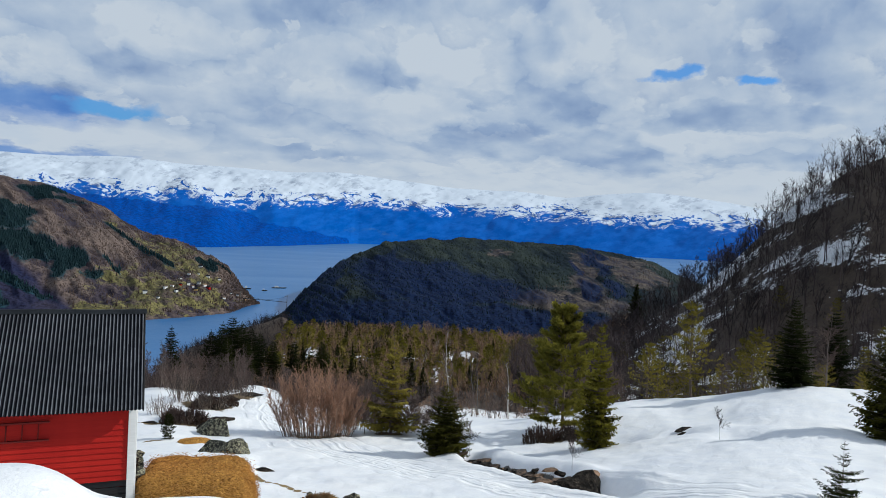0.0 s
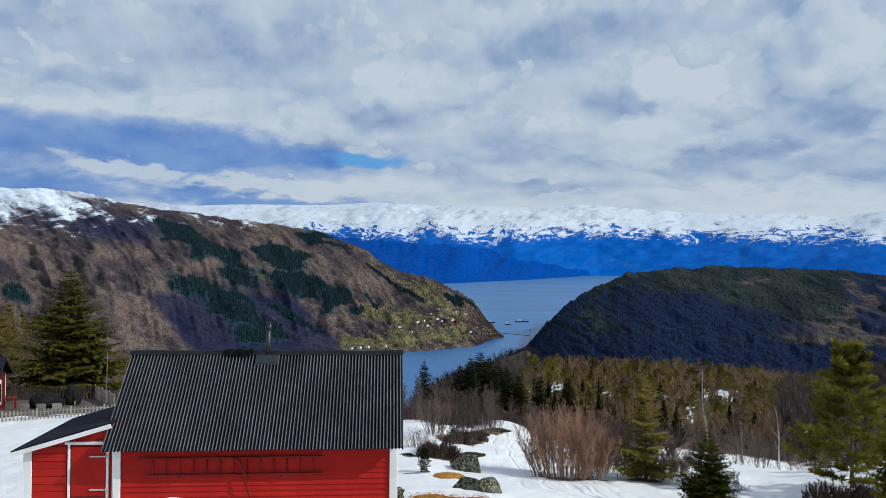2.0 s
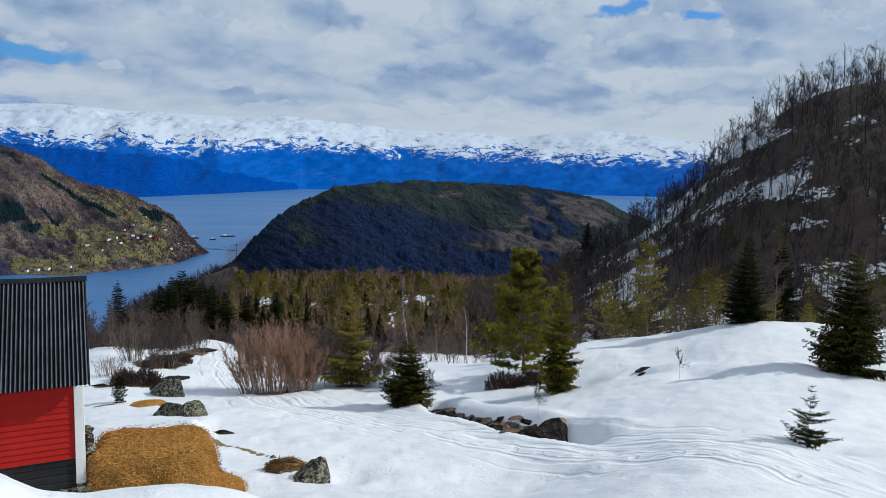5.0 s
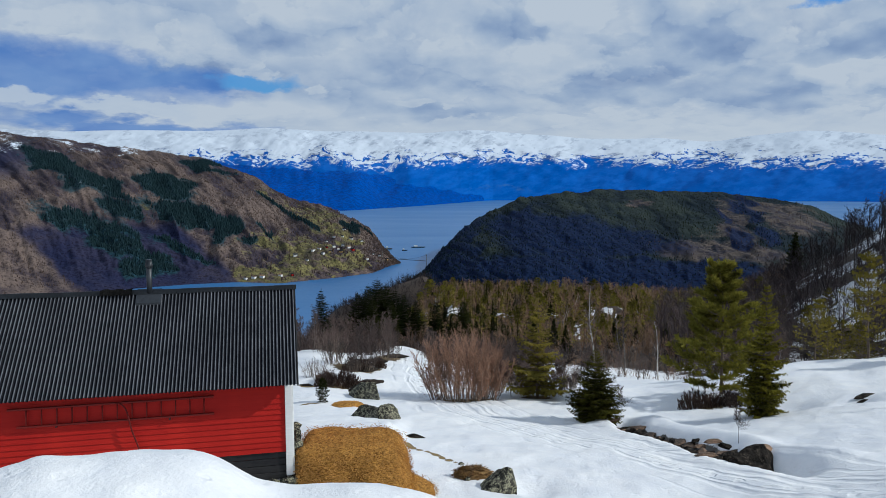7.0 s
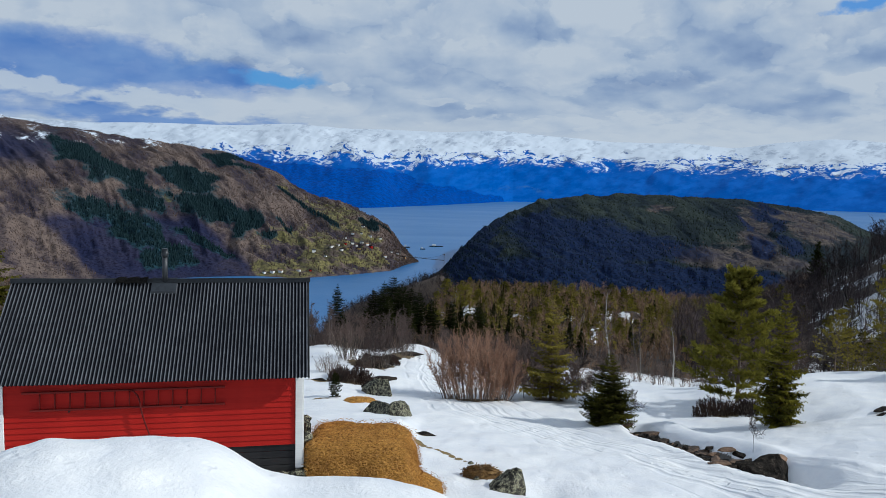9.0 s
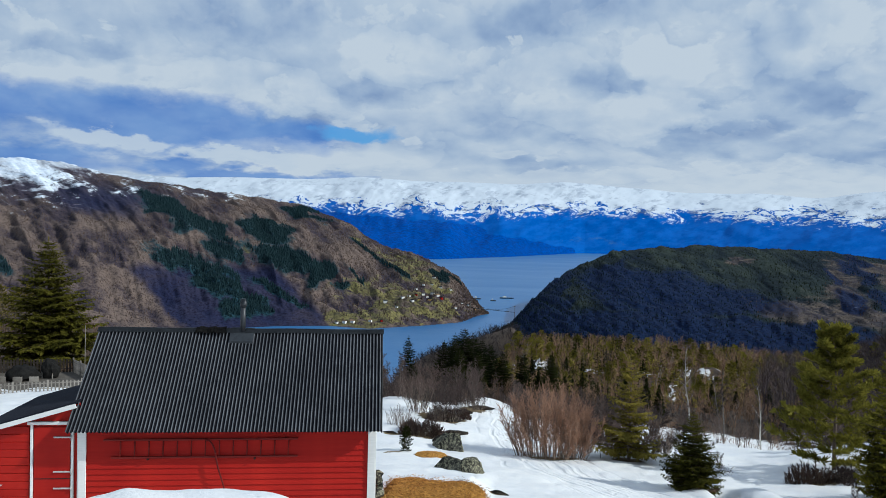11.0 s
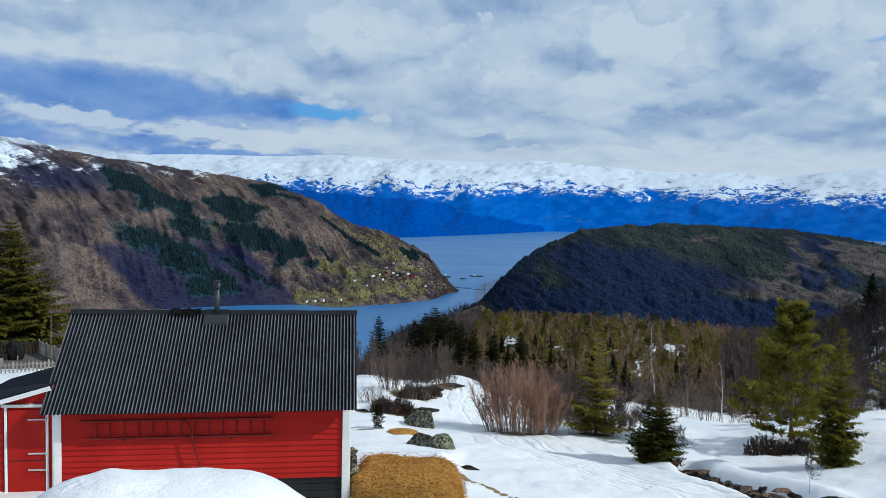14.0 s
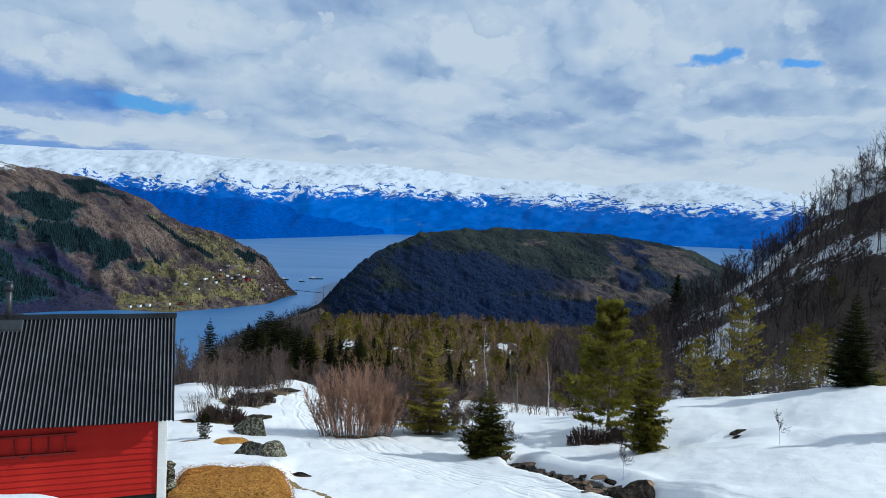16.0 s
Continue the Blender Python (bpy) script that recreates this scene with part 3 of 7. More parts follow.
def make_ground_sheet():
    az = np.concatenate([np.arange(-180, -58, 4.0), np.arange(-58, 58.01, 0.16), np.arange(62, 180.1, 4.0)])
    az[-1] = 180.0
    r = np.concatenate([[0.0, 0.12], np.geomspace(0.4, 60, 400), np.geomspace(61, 420, 110), np.geomspace(470, 4950, 14)])
    A, R = np.meshgrid(-az, r)
    A = -A
    Z = land(A, R)
    X, Y = R * np.sin(np.radians(A)), R * np.cos(np.radians(A))
    back = step(np.abs(A), 60, 85)
    Z = Z * (1 - back) + back * (EYE - 1.7 + np.minimum(R, 300) * 0.05)
    # what lies bare: the woods' floor, the brook, strips by the shed
    woods = step(R, 42, 60) * (1 - step(A, 20, 30)) + step(R, 55, 66) * step(A, 20, 30)
    woods = np.where(A < -9, step(R, 66, 74), woods)
    woods = np.where(A < -29, step(R, 58, 63), woods)
    slope = step(A, 22, 30) * step(R, 56, 68)
    snow = 1.0 - woods * (0.76 - 0.62 * fbm(X / 13.0, Y / 13.0, 4)) * (1 - slope)
    lay = (Z - EYE) / np.maximum(R, 1.0) - 0.0135 * A                 # bands that lie along the fall of the slope
    snow = snow - slope * (0.60 + 0.10 * step(R, 96, 116) - 0.55 * fbm(lay * 30 + 5, A / 6.0, 3, 0.55) - 0.85 * fbm(X / 5.0 + 3, (Y + 1.3 * Z) / 6.0, 4, 0.6))
    snow = snow - 0.7 * step(-A, 29, 31) * step(R, 57, 60)
    for a, d, _, _ in LEDGES:
        snow = snow + (0.34 + 2.4 * fbm(A * 4.2, R / 1.3, 3)) * bell(A, a, 1.1) * bell(R, d - 2, 5.5)
    snow = snow - 0.5 * step(R, 170, 190) * (1 - step(A, 5, 10))
    brook = np.exp(-(gully(X, Y) / 0.50) ** 4) * step(Y, 16.5, 17.5) * (1 - step(Y, 23.6, 24.6))
    # bare strips that run down beside the shed
    strip = np.exp(-((X + 1.17 - (19.86 - Y) * 0.56 + 0.06 * np.sin(Y * 5)) / 0.12) ** 2) * step(Y, 17.1, 17.4) * (1 - step(Y, 19.8, 20.2)) * (0.5 + 0.5 * (fbm(X * 1.3, Y * 1.3, 2) > -0.2))
    strip = strip + bell(X, -0.85, 0.45) * bell(Y, 20.8, 0.2) + 0.8 * bell(X, -6.3, 0.8) * bell(Y, 31.6, 0.25) + 0.7 * bell(X, -5.4, 0.9) * bell(Y, 27.4, 0.3)
    knob = bell(X, -3.6, 0.9) * bell(Y, 27.4, 0.5) + bell(X, -5.0, 1.1) * bell(Y, 31.8, 1.1) + bell(X, -4.6, 1.8) * bell(Y, 37.0, 1.6) + bell(X, -3.2, 1.2) * bell(Y, 41.5, 1.0) + bell(X, -2.3, 0.8) * bell(Y, 23.8, 0.4)
    knob = knob + bell(X, 10.7, 1.2) * bell(Y, 27.3, 0.8) + bell(X, 0.9, 1.9) * bell(Y, 29.4, 0.5) + bell(X, 4.1, 0.9) * bell(Y, 30.1, 0.5)
    bare = np.clip(brook + strip + knob * 0.9, 0, 1)
    snow = np.clip(snow - 0.95 * bare, 0, 1.2)
    rock = np.clip(brook * 1.2, 0, 1)
    middle = np.interp(Y, (8, 11, 14, 17, 20, 23, 26, 30, 36, 58), (8.6, 8.2, 7.3, 5.9, 4.3, 2.6, 0.6, -0.6, -1.5, -2.9))
    lean = np.interp(Y, (8, 11, 14, 17, 20, 23, 26, 30, 36), (-0.1, -0.2, -0.4, -0.5, -0.56, -0.6, -0.5, -0.25, -0.1))
    swing = (X - middle) / np.sqrt(1 + lean ** 2)
    grass = np.clip(strip + knob * 0.5, 0, 1)
    ob = sheet("ground", X, Y, Z, GROUND, {"snow": snow, "rock": rock, "grass": grass, "swing": swing, "tracks": step(Y, 7, 9) * (1 - step(Y, 45, 60)) * (Y > 0)})
    tagged(ob, "old white spring snow over a slope, bare brown woodland floor", "ground", kind="structure")


def make_water_sheet():
    bm = bmesh.new()
    bmesh.ops.create_circle(bm, cap_ends=True, segments=96, radius=4960, matrix=Matrix.Translation((0, 0, SEA)))
    me = bpy.data.meshes.new("water")
    bm.to_mesh(me)
    me.materials.append(WATER)
    tagged(new("water", me), "calm grey-blue fjord water reaching the far shore", "fjord", kind="structure")


def hill(name, mat, az, crest, foot, ridge, rows, rough, cover, label, category, bulge=0.9, back=0.25, warp=1.6, slant=6.0, gullies=0.10, soft=0.4, lie=0.0075, belt=(95, 0.45, 0.62), lift=0.0):
    """A hill seen from the viewpoint: crest: tangents of the skyline by azimuth; foot, ridge: distances of shore and skyline."""
    s = np.concatenate([np.linspace(-0.03, 1, rows), np.linspace(1.02, 1 + back, 10)])
    A, S = np.meshgrid(az, s)
    F = sum(np.interp(A + o, *foot) for o in np.linspace(-soft, soft, 7)) / 7
    D = sum(np.interp(A + o, *ridge) for o in np.linspace(-soft, soft, 7)) / 7
    R = F + (D - F) * S
    top = sum(np.interp(A + o, *crest) for o in np.linspace(-soft, soft, 7)) / 7 * D
    up = np.clip(S, -0.03, 1)
    Z = -75 + (top + 75) * np.sign(up) * np.abs(up) ** bulge
    X, Y = R * np.sin(np.radians(A)), R * np.cos(np.radians(A))
    n1 = fbm(A / rough[0], S * rough[1], 4)
    gull = 1 - 2 * np.abs(fbm((A + S * slant) / (rough[0] * 0.5) + 31, S * rough[1] * 0.35 + 3, 4, 0.55))
    n1 = 0.75 * n1 + gullies * gull
    n2 = fbm(A / (rough[0] * 0.11), S * rough[1] * 6 + 9, 3)
    mid = np.clip(S * 6, 0, 1) * np.clip((1.02 - S) * 5, 0.16, 1)
    Z = Z + (top + 75) * rough[2] * n1 * mid + rough[3] * n2 * np.clip(S * 20, 0, 1)
    Z = Z - np.clip(S - 1, 0, 1) ** 1.2 * 260
    # belts of bush, scree and rock down the slope; also tones for lit and shaded gullies
    belts = 0.5 + 0.62 * fbm((Z / R + lie * A) * belt[0] + 7, A * belt[1], 5, belt[2])
    Z = Z + lift * (belts - 0.5) * np.clip(S * 12, 0, 1)
    T = Z / R
    over = cover(A + warp * fbm(A / 2.2, S * 7, 4), S, T + 0.006 * warp * fbm(A / 1.6 + 40, S * 9, 4))
    ob = sheet(name, X, Y, Z + EYE, mat, dict(over, streak=belts))
    tagged(ob, label, category, kind="structure")
    return X, Y, Z + EYE, S, over


def patch(A, T, a, t, wa, wt, tilt=0.0):
    """A soft oval patch by azimuth and tangent."""
    da, dt = A - a, T - t
    dt = dt + tilt * da
    return np.exp(-((da / wa) ** 2 + (dt / wt) ** 2) ** 1.5)


def cover_headland(A, S, T):
    sp = 0
    for a, t, wa, wt, k in ((-26.9, 0.0043, 3.8, 0.0150, 0.0084), (-24.3, -0.0345, 1.7, 0.0120, 0.0102), (-19.8, -0.0450, 3.0, 0.0180, 0.0065), (-17.1, -0.0662, 0.8, 0.0202, 0.0037), (-26.3, -0.0568, 3.7, 0.0202, 0.0065), (-24.7, -0.0778, 2.5, 0.0147, 0.0056), (-21.4, -0.0063, 2.1, 0.0147, 0.0046), (-18.5, 0.0162, 2.0, 0.0092, 0.0037), (-22.3, -0.1009, 2.0, 0.011, 0.0037), (-22.5, -0.1178, 2.0, 0.011, 0.0019), (-20.1, -0.0896, 2.0, 0.0064, 0.0112), (-13.0, -0.0348, 1.5, 0.0083, 0.0121), (-10.9, -0.0572, 1.4, 0.0055, 0.0102), (-14.5, -0.0658, 1.3, 0.0055, 0.013), (-15.3, -0.0856, 0.7, 0.0074, 0.0037), (-41.4, -0.0396, 1.3, 0.008, 0.004), (-38.8, -0.0554, 1.6, 0.0085, 0.004), (-17.4, -0.0561, 0.6, 0.011, 0.0), (-6.8, -0.0679, 0.8, 0.0074, 0.0093)):
        sp = np.maximum(sp, patch(A, T, a, t, wa, wt, k))
    sp = sp + 0.62 * fbm(A * 1.1 + 17, T * 120 + A * 0.8, 5, 0.65) * step(sp, 0.02, 0.3)
    fi = 0
    for a, t, wa, wt, k in ((-11.3, -0.101, 4.7, 0.0331, 0.0037), (-9.1, -0.0686, 3.5, 0.0221, 0.0093), (-13.1, -0.1291, 3.7, 0.0184, 0.0), (-13.6, -0.0161, 0.8, 0.0055, 0.0074), (-22.5, -0.0301, 0.6, 0.0074, 0.0), (-7.7, -0.1082, 3.0, 0.0184, 0.0019)):
        fi = np.maximum(fi, 0.95 * patch(A, T, a, t, wa, wt, k))
    mottle = fbm(A * 0.9 + T * 25, T * 150 + A * 0.5, 5, 0.68)
    line = np.interp(A, (-50, -45.6, -41.7, -38.6, -34.7, -32.5, -30.5, -27), (0.012, 0.012, 0.004, 0.020, 0.036, 0.052, 0.075, 0.12))
    # wind-blown crust with dark ribs of rock, thin drifts lower down
    ribs = np.exp(-(fbm(A * 0.9 - T * 60 + 3, T * 230 + A * 0.9, 4, 0.6) / 0.055) ** 2)
    drifts = fbm(A * 0.55 + 8, T * 420 - A * 1.1, 4, 0.6)
    sn = 0.5 + np.clip((T - line - 0.014) * 20, -0.75, 0.50) + 0.45 * mottle - 0.62 * ribs * (0.35 + step(-T, -0.064, -0.052))
    sn = np.maximum(sn, (0.30 + 1.1 * drifts) * step(-A, 32.5, 35.5) * step(T, -0.004, 0.022))
    sn = np.maximum(sn, 0.62 * step(T, 0.022, 0.042) * step(-A, 18, 26) * (0.55 + mottle))
    # areas where cloud shadow is painted: low slope, and below the snow
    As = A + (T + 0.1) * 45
    shade = step(-T, 0.047, 0.066) * step(-As, 17.2, 18.6) * (1 - step(-As, 28.6, 29.8)) * (0.95 + 0.4 * fbm(A / 4.0, T * 30, 3))
    shade = np.maximum(shade, 0.9 * patch(A, T, -33.0, 0.030, 5.0, 0.020, 0.002))
    return {"birch": shade, "spruce": sp * 1.05, "field": fi * (0.72 + 0.9 * fbm(A * 1.3, T * 170 + A * 0.6, 4, 0.6)), "snow": sn}


def cover_wooded(A, S, T):
    # low and left areas paint cloud shade as well as spruce
    sp = 0.6 * (1 - step(A, 2.5, 4.5)) + step(-T, 0.112, 0.120)
    for a, t, wa, wt, k in ((8.5, -0.0685, 5.4, 0.0258, 0.0009), (11.5, -0.0856, 7.4, 0.0239, 0.0), (22.3, -0.0754, 0.8, 0.0166, 0.0056), (24.3, -0.0711, 1.2, 0.0147, 0.0037), (21.2, -0.0442, 0.4, 0.011, 0.0037), (23.1, -0.0357, 1.5, 0.0129, 0.0112), (6.3, -0.0542, 1.5, 0.0184, -0.0093), (17.7, -0.121, 8.9, 0.0147, 0.0), (10.3, -0.1137, 8.9, 0.0129, 0.0)):
        sp = np.maximum(sp, patch(A, T, a, t, wa, wt, k))
    fi = 0
    for a, t, wa, wt, k in ((22.1, -0.0549, 1.5, 0.0368, 0.0056), (24.9, -0.0385, 1.8, 0.011, 0.0028), (26.3, -0.0538, 2.0, 0.0221, 0.0037), (21.4, -0.0943, 5.4, 0.0202, 0.0009), (15.5, -0.032, 1.5, 0.0046, 0.0), (18.8, -0.09, 3.0, 0.0129, 0.0)):
        fi = np.maximum(fi, 0.76 * patch(A, T, a, t, wa, wt, k))
    return {"spruce": np.clip(sp, 0, 1), "field": fi, "snow": 0 * A}


def cover_range(A, S, T):
    line = 0.0250 + 0.007 * fbm(A / 3.0, A * 0 + 2.0, 4) - 0.003 * step(A, 15, 28) + 0.004 * bell(A, -14, 5)
    high = T - line
    # gullies that run down from the snow, and bare crags in it
    comb = 1 - 2.2 * np.abs(fbm(A * 1.5 - T * 45, T * 34, 4, 0.6))
    grain = 0.35 * fbm(A * 2.2 - T * 110, T * 260, 3, 0.6) + 0.75 * fbm(A * 7.0 - T * 260 + 11, T * 560, 2, 0.7)
    crags = np.exp(-(fbm(A * 0.8 + T * 40 + 5, T * 170 - A * 0.25, 5, 0.62) / 0.075) ** 2)
    belt = step(high, -0.006, 0.002) * (1 - step(high, 0.010, 0.021 + 0.012 * fbm(A / 2.0, A * 0 + 9, 3)))
    sn = 0.5 + np.clip(high * 34, -0.9, 0.50) + (0.16 * comb - 0.06 + 0.34 * grain) * (1 - step(high, 0.010, 0.020)) - 0.95 * crags * belt * (0.75 + 0.8 * fbm(A / 1.6 + 3, T * 50, 3)) + 0.2 * step(high, 0.014, 0.024)
    # the nearer spur that comes down from the left to a low tongue of land
    spur = step(np.interp(A, (-30, -16, -9, -6, -2.5, 0.5, 2.6, 3.2), (0.02, 0.022, 0.012, 0.010, -0.006, -0.013, -0.0185, -0.03)) - T, -0.0012, 0.0012) * (A < 3.2)
    # in the range this cover only deepens the haze blue
    return {"spruce": np.clip(0.25 + 0.12 * comb + 0.15 * grain + 0.62 * spur - 0.10 * step(A, 0, 20), 0, 1.1),
            "field": 0.42 * patch(A, T, 4.5, -0.010, 4.0, 0.008) + 0.25 * grain * (T < 0.015), "snow": sn}


make_ground_sheet()
make_water_sheet()
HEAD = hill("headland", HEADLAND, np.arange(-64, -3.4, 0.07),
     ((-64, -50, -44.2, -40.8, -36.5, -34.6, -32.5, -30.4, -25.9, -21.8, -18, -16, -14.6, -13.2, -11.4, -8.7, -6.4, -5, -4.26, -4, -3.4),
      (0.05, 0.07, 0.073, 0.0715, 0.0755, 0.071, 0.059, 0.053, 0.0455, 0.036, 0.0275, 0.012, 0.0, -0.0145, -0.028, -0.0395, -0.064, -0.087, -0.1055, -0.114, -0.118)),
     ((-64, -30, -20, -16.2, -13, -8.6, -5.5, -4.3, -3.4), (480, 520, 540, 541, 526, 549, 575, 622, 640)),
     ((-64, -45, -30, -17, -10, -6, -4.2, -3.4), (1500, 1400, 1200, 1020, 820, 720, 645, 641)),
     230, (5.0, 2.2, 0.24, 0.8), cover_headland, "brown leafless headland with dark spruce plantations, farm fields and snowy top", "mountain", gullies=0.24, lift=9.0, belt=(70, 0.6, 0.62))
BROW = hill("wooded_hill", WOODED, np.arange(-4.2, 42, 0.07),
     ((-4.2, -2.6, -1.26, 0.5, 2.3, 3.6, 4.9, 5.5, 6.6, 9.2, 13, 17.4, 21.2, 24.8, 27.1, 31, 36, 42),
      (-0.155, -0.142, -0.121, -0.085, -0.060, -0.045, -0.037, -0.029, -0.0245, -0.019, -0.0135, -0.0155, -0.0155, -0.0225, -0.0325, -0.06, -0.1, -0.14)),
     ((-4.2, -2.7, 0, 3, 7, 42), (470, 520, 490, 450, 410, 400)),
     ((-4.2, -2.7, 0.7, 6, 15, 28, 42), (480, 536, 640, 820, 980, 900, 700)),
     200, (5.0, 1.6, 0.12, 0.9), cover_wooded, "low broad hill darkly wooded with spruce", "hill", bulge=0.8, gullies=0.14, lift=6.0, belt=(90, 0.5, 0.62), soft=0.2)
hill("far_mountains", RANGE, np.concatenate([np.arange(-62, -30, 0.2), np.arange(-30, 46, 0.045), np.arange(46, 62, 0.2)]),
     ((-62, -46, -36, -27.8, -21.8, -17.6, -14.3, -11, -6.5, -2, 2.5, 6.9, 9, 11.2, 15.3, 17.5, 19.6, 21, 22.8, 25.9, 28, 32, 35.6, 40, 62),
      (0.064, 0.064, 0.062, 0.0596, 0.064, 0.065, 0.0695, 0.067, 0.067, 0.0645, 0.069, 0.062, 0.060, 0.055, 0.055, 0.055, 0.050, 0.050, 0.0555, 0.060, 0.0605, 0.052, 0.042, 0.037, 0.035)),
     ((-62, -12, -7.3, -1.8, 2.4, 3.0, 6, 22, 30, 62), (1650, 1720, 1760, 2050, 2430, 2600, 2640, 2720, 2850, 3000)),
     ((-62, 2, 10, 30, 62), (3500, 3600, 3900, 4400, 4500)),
     150, (4.2, 2.0, 0.15, 0.6), cover_range, "far snow-capped mountain range above haze-blue wooded slopes", "mountain range", bulge=0.95, back=0.06, gullies=0.06, slant=-4.0, soft=1.0, lie=-0.003, lift=1.0, belt=(170, 1.1, 0.75))


def forest(name, field, keep, count, size, seed, mat, label):
    """A far wood: small pointed trees standing on a hill, too many to count."""
    X, Y, Z, S, over = field
    rng = np.random.RandomState(seed)
    ok = np.argwhere(keep(over, S, X, Y))
    ok = ok[rng.permutation(len(ok))[:count]]
    v, f = [], []
    for i, j in ok:
        u, w = min(i + 1, len(X) - 1), min(j + 1, X.shape[1] - 1)
        e, g = rng.rand(2)
        x, y, z = (q[i, j] + (q[u, j] - q[i, j]) * e + (q[i, w] - q[i, j]) * g for q in (X, Y, Z))
        h = size * rng.uniform(0.55, 1.25)
        w = h * rng.uniform(0.17, 0.27)
        n, t = len(v), rng.uniform(0, 2)
        for lift, wide in ((-0.1, 1.0), (0.42, 0.62)):
            for k in range(4):
                v.append((x + math.cos(t + k * math.tau / 4) * w * wide, y + math.sin(t + k * math.tau / 4) * w * wide, z + h * lift))
        v.append((x, y, z + h))
        for k in range(4):
            f.append((n + k, n + (k + 1) % 4, n + 4 + (k + 1) % 4, n + 4 + k))
            f.append((n + 4 + k, n + 4 + (k + 1) % 4, n + 8))
    me = bpy.data.meshes.new(name)
    me.from_pydata(v, [], f)
    me.materials.append(mat)
    tagged(new(name, me), label, "forest", kind="stuff")


# blue of the distance haze is mixed into these needles
HAZY_SPRUCE = make_needles("far_spruce", (0.014, 0.034, 0.046), (0.036, 0.066, 0.070))
HILL_SPRUCE = make_needles("hill_spruce", (0.006, 0.014, 0.017), (0.020, 0.034, 0.032))
FAR_LEAFLESS = make_needles("far_leafless_wood", (0.072, 0.054, 0.050), (0.165, 0.118, 0.092))
forest("spruce_plantation", HEAD, lambda o, s, x, y: (o["spruce"] > 0.62) & (s < 1.0) & (s > 0.02) & (y > 350), 11000, 3.0, 1, HAZY_SPRUCE, "dark spruce plantations on the far headland")
forest("leafless_woods", HEAD, lambda o, s, x, y: (o["spruce"] < 0.4) & (o["field"] < 0.3) & (o["birch"] < 0.35) & (o["snow"] < 0.35) & (s < 1.0) & (s > 0.02) & (y > 350), 17000, 1.5, 2, FAR_LEAFLESS, "brown leafless woods on the far headland")
forest("field_trees", HEAD, lambda o, s, x, y: (o["field"] > 0.3) & (s > 0.01) & (s < 1.0), 900, 2.2, 5, FAR_LEAFLESS, "scattered brown trees among the headland's fields")
forest("hill_spruces", BROW, lambda o, s, x, y: (o["spruce"] > 0.4) & (o["field"] < 0.45) & (s < 1.03) & (s > 0.02), 7000, 1.5, 3, HILL_SPRUCE, "dark spruce forest over the low hill")
FAR_MIXED = make_needles("far_mixed_wood", (0.010, 0.015, 0.010), (0.050, 0.055, 0.022))
forest("hill_mixed_wood", BROW, lambda o, s, x, y: (o["spruce"] < 0.5) & (o["field"] < 0.45) & (s < 1.03) & (s > 0.02), 5000, 1.4, 6, FAR_MIXED, "olive mixed forest over the low hill")
forest("hill_leafless_woods", BROW, lambda o, s, x, y: (o["field"] > 0.2) & (s < 1.0) & (s > 0.02), 700, 1.5, 4, FAR_LEAFLESS, "brown leafless woods on the low hill")


# ---- building helpers ----
def mesh_of(name, bm, mat):
    me = bpy.data.meshes.new(name)
    bm.to_mesh(me)
    bm.free()
    me.materials.append(mat)
    return me


def part(name, bm, mat, parent, label=""):
    """A mesh of its own under a thing or a part; coordinates are those of the thing."""
    ob = new(name, mesh_of(name, bm, mat))
    ob.parent = parent
    return tagged(ob, label)


def thing(name, m, label, category, group="", kind=""):
    ob = new(name)
    ob.empty_display_size = 0.2
    ob.matrix_world = m
    return tagged(ob, label, category, group, kind)


def solid(name, bm, mat, m, label, category, group="", kind=""):
    ob = new(name, mesh_of(name, bm, mat))
    ob.matrix_world = m
    return tagged(ob, label, category, group, kind)


def box(x0, x1, y0, y1, z0, z1, bevel=0.006, bm=None):
    bm = bm or bmesh.new()
    g = bmesh.ops.create_cube(bm, size=1, matrix=Matrix.Translation(((x0 + x1) / 2, (y0 + y1) / 2, (z0 + z1) / 2)) @ Matrix.Diagonal((x1 - x0, y1 - y0, z1 - z0, 1)))
    if bevel:
        es = {e for v in g["verts"] for e in v.link_edges}
        bmesh.ops.bevel(bm, geom=list(es), offset=min(bevel, 0.3 * min(x1 - x0, y1 - y0, z1 - z0)), segments=1, affect="EDGES")
    return bm


def beam(a, b, w, d, bm=None, roll=0.0, bevel=0.004):
    """A squared timber from a to b, w wide and d deep."""
    bm = bm or bmesh.new()
    a, b = Vector(a), Vector(b)
    q = (b - a).to_track_quat("Z", "Y").to_matrix().to_4x4()
    m = Matrix.Translation((a + b) / 2) @ q @ pose(0, 0, 0, 0, 0, roll) @ Matrix.Diagonal((w, d, (b - a).length, 1))
    g = bmesh.ops.create_cube(bm, size=1, matrix=m)
    if bevel:
        es = {e for v in g["verts"] for e in v.link_edges}
        bmesh.ops.bevel(bm, geom=list(es), offset=bevel, segments=1, affect="EDGES")
    return bm


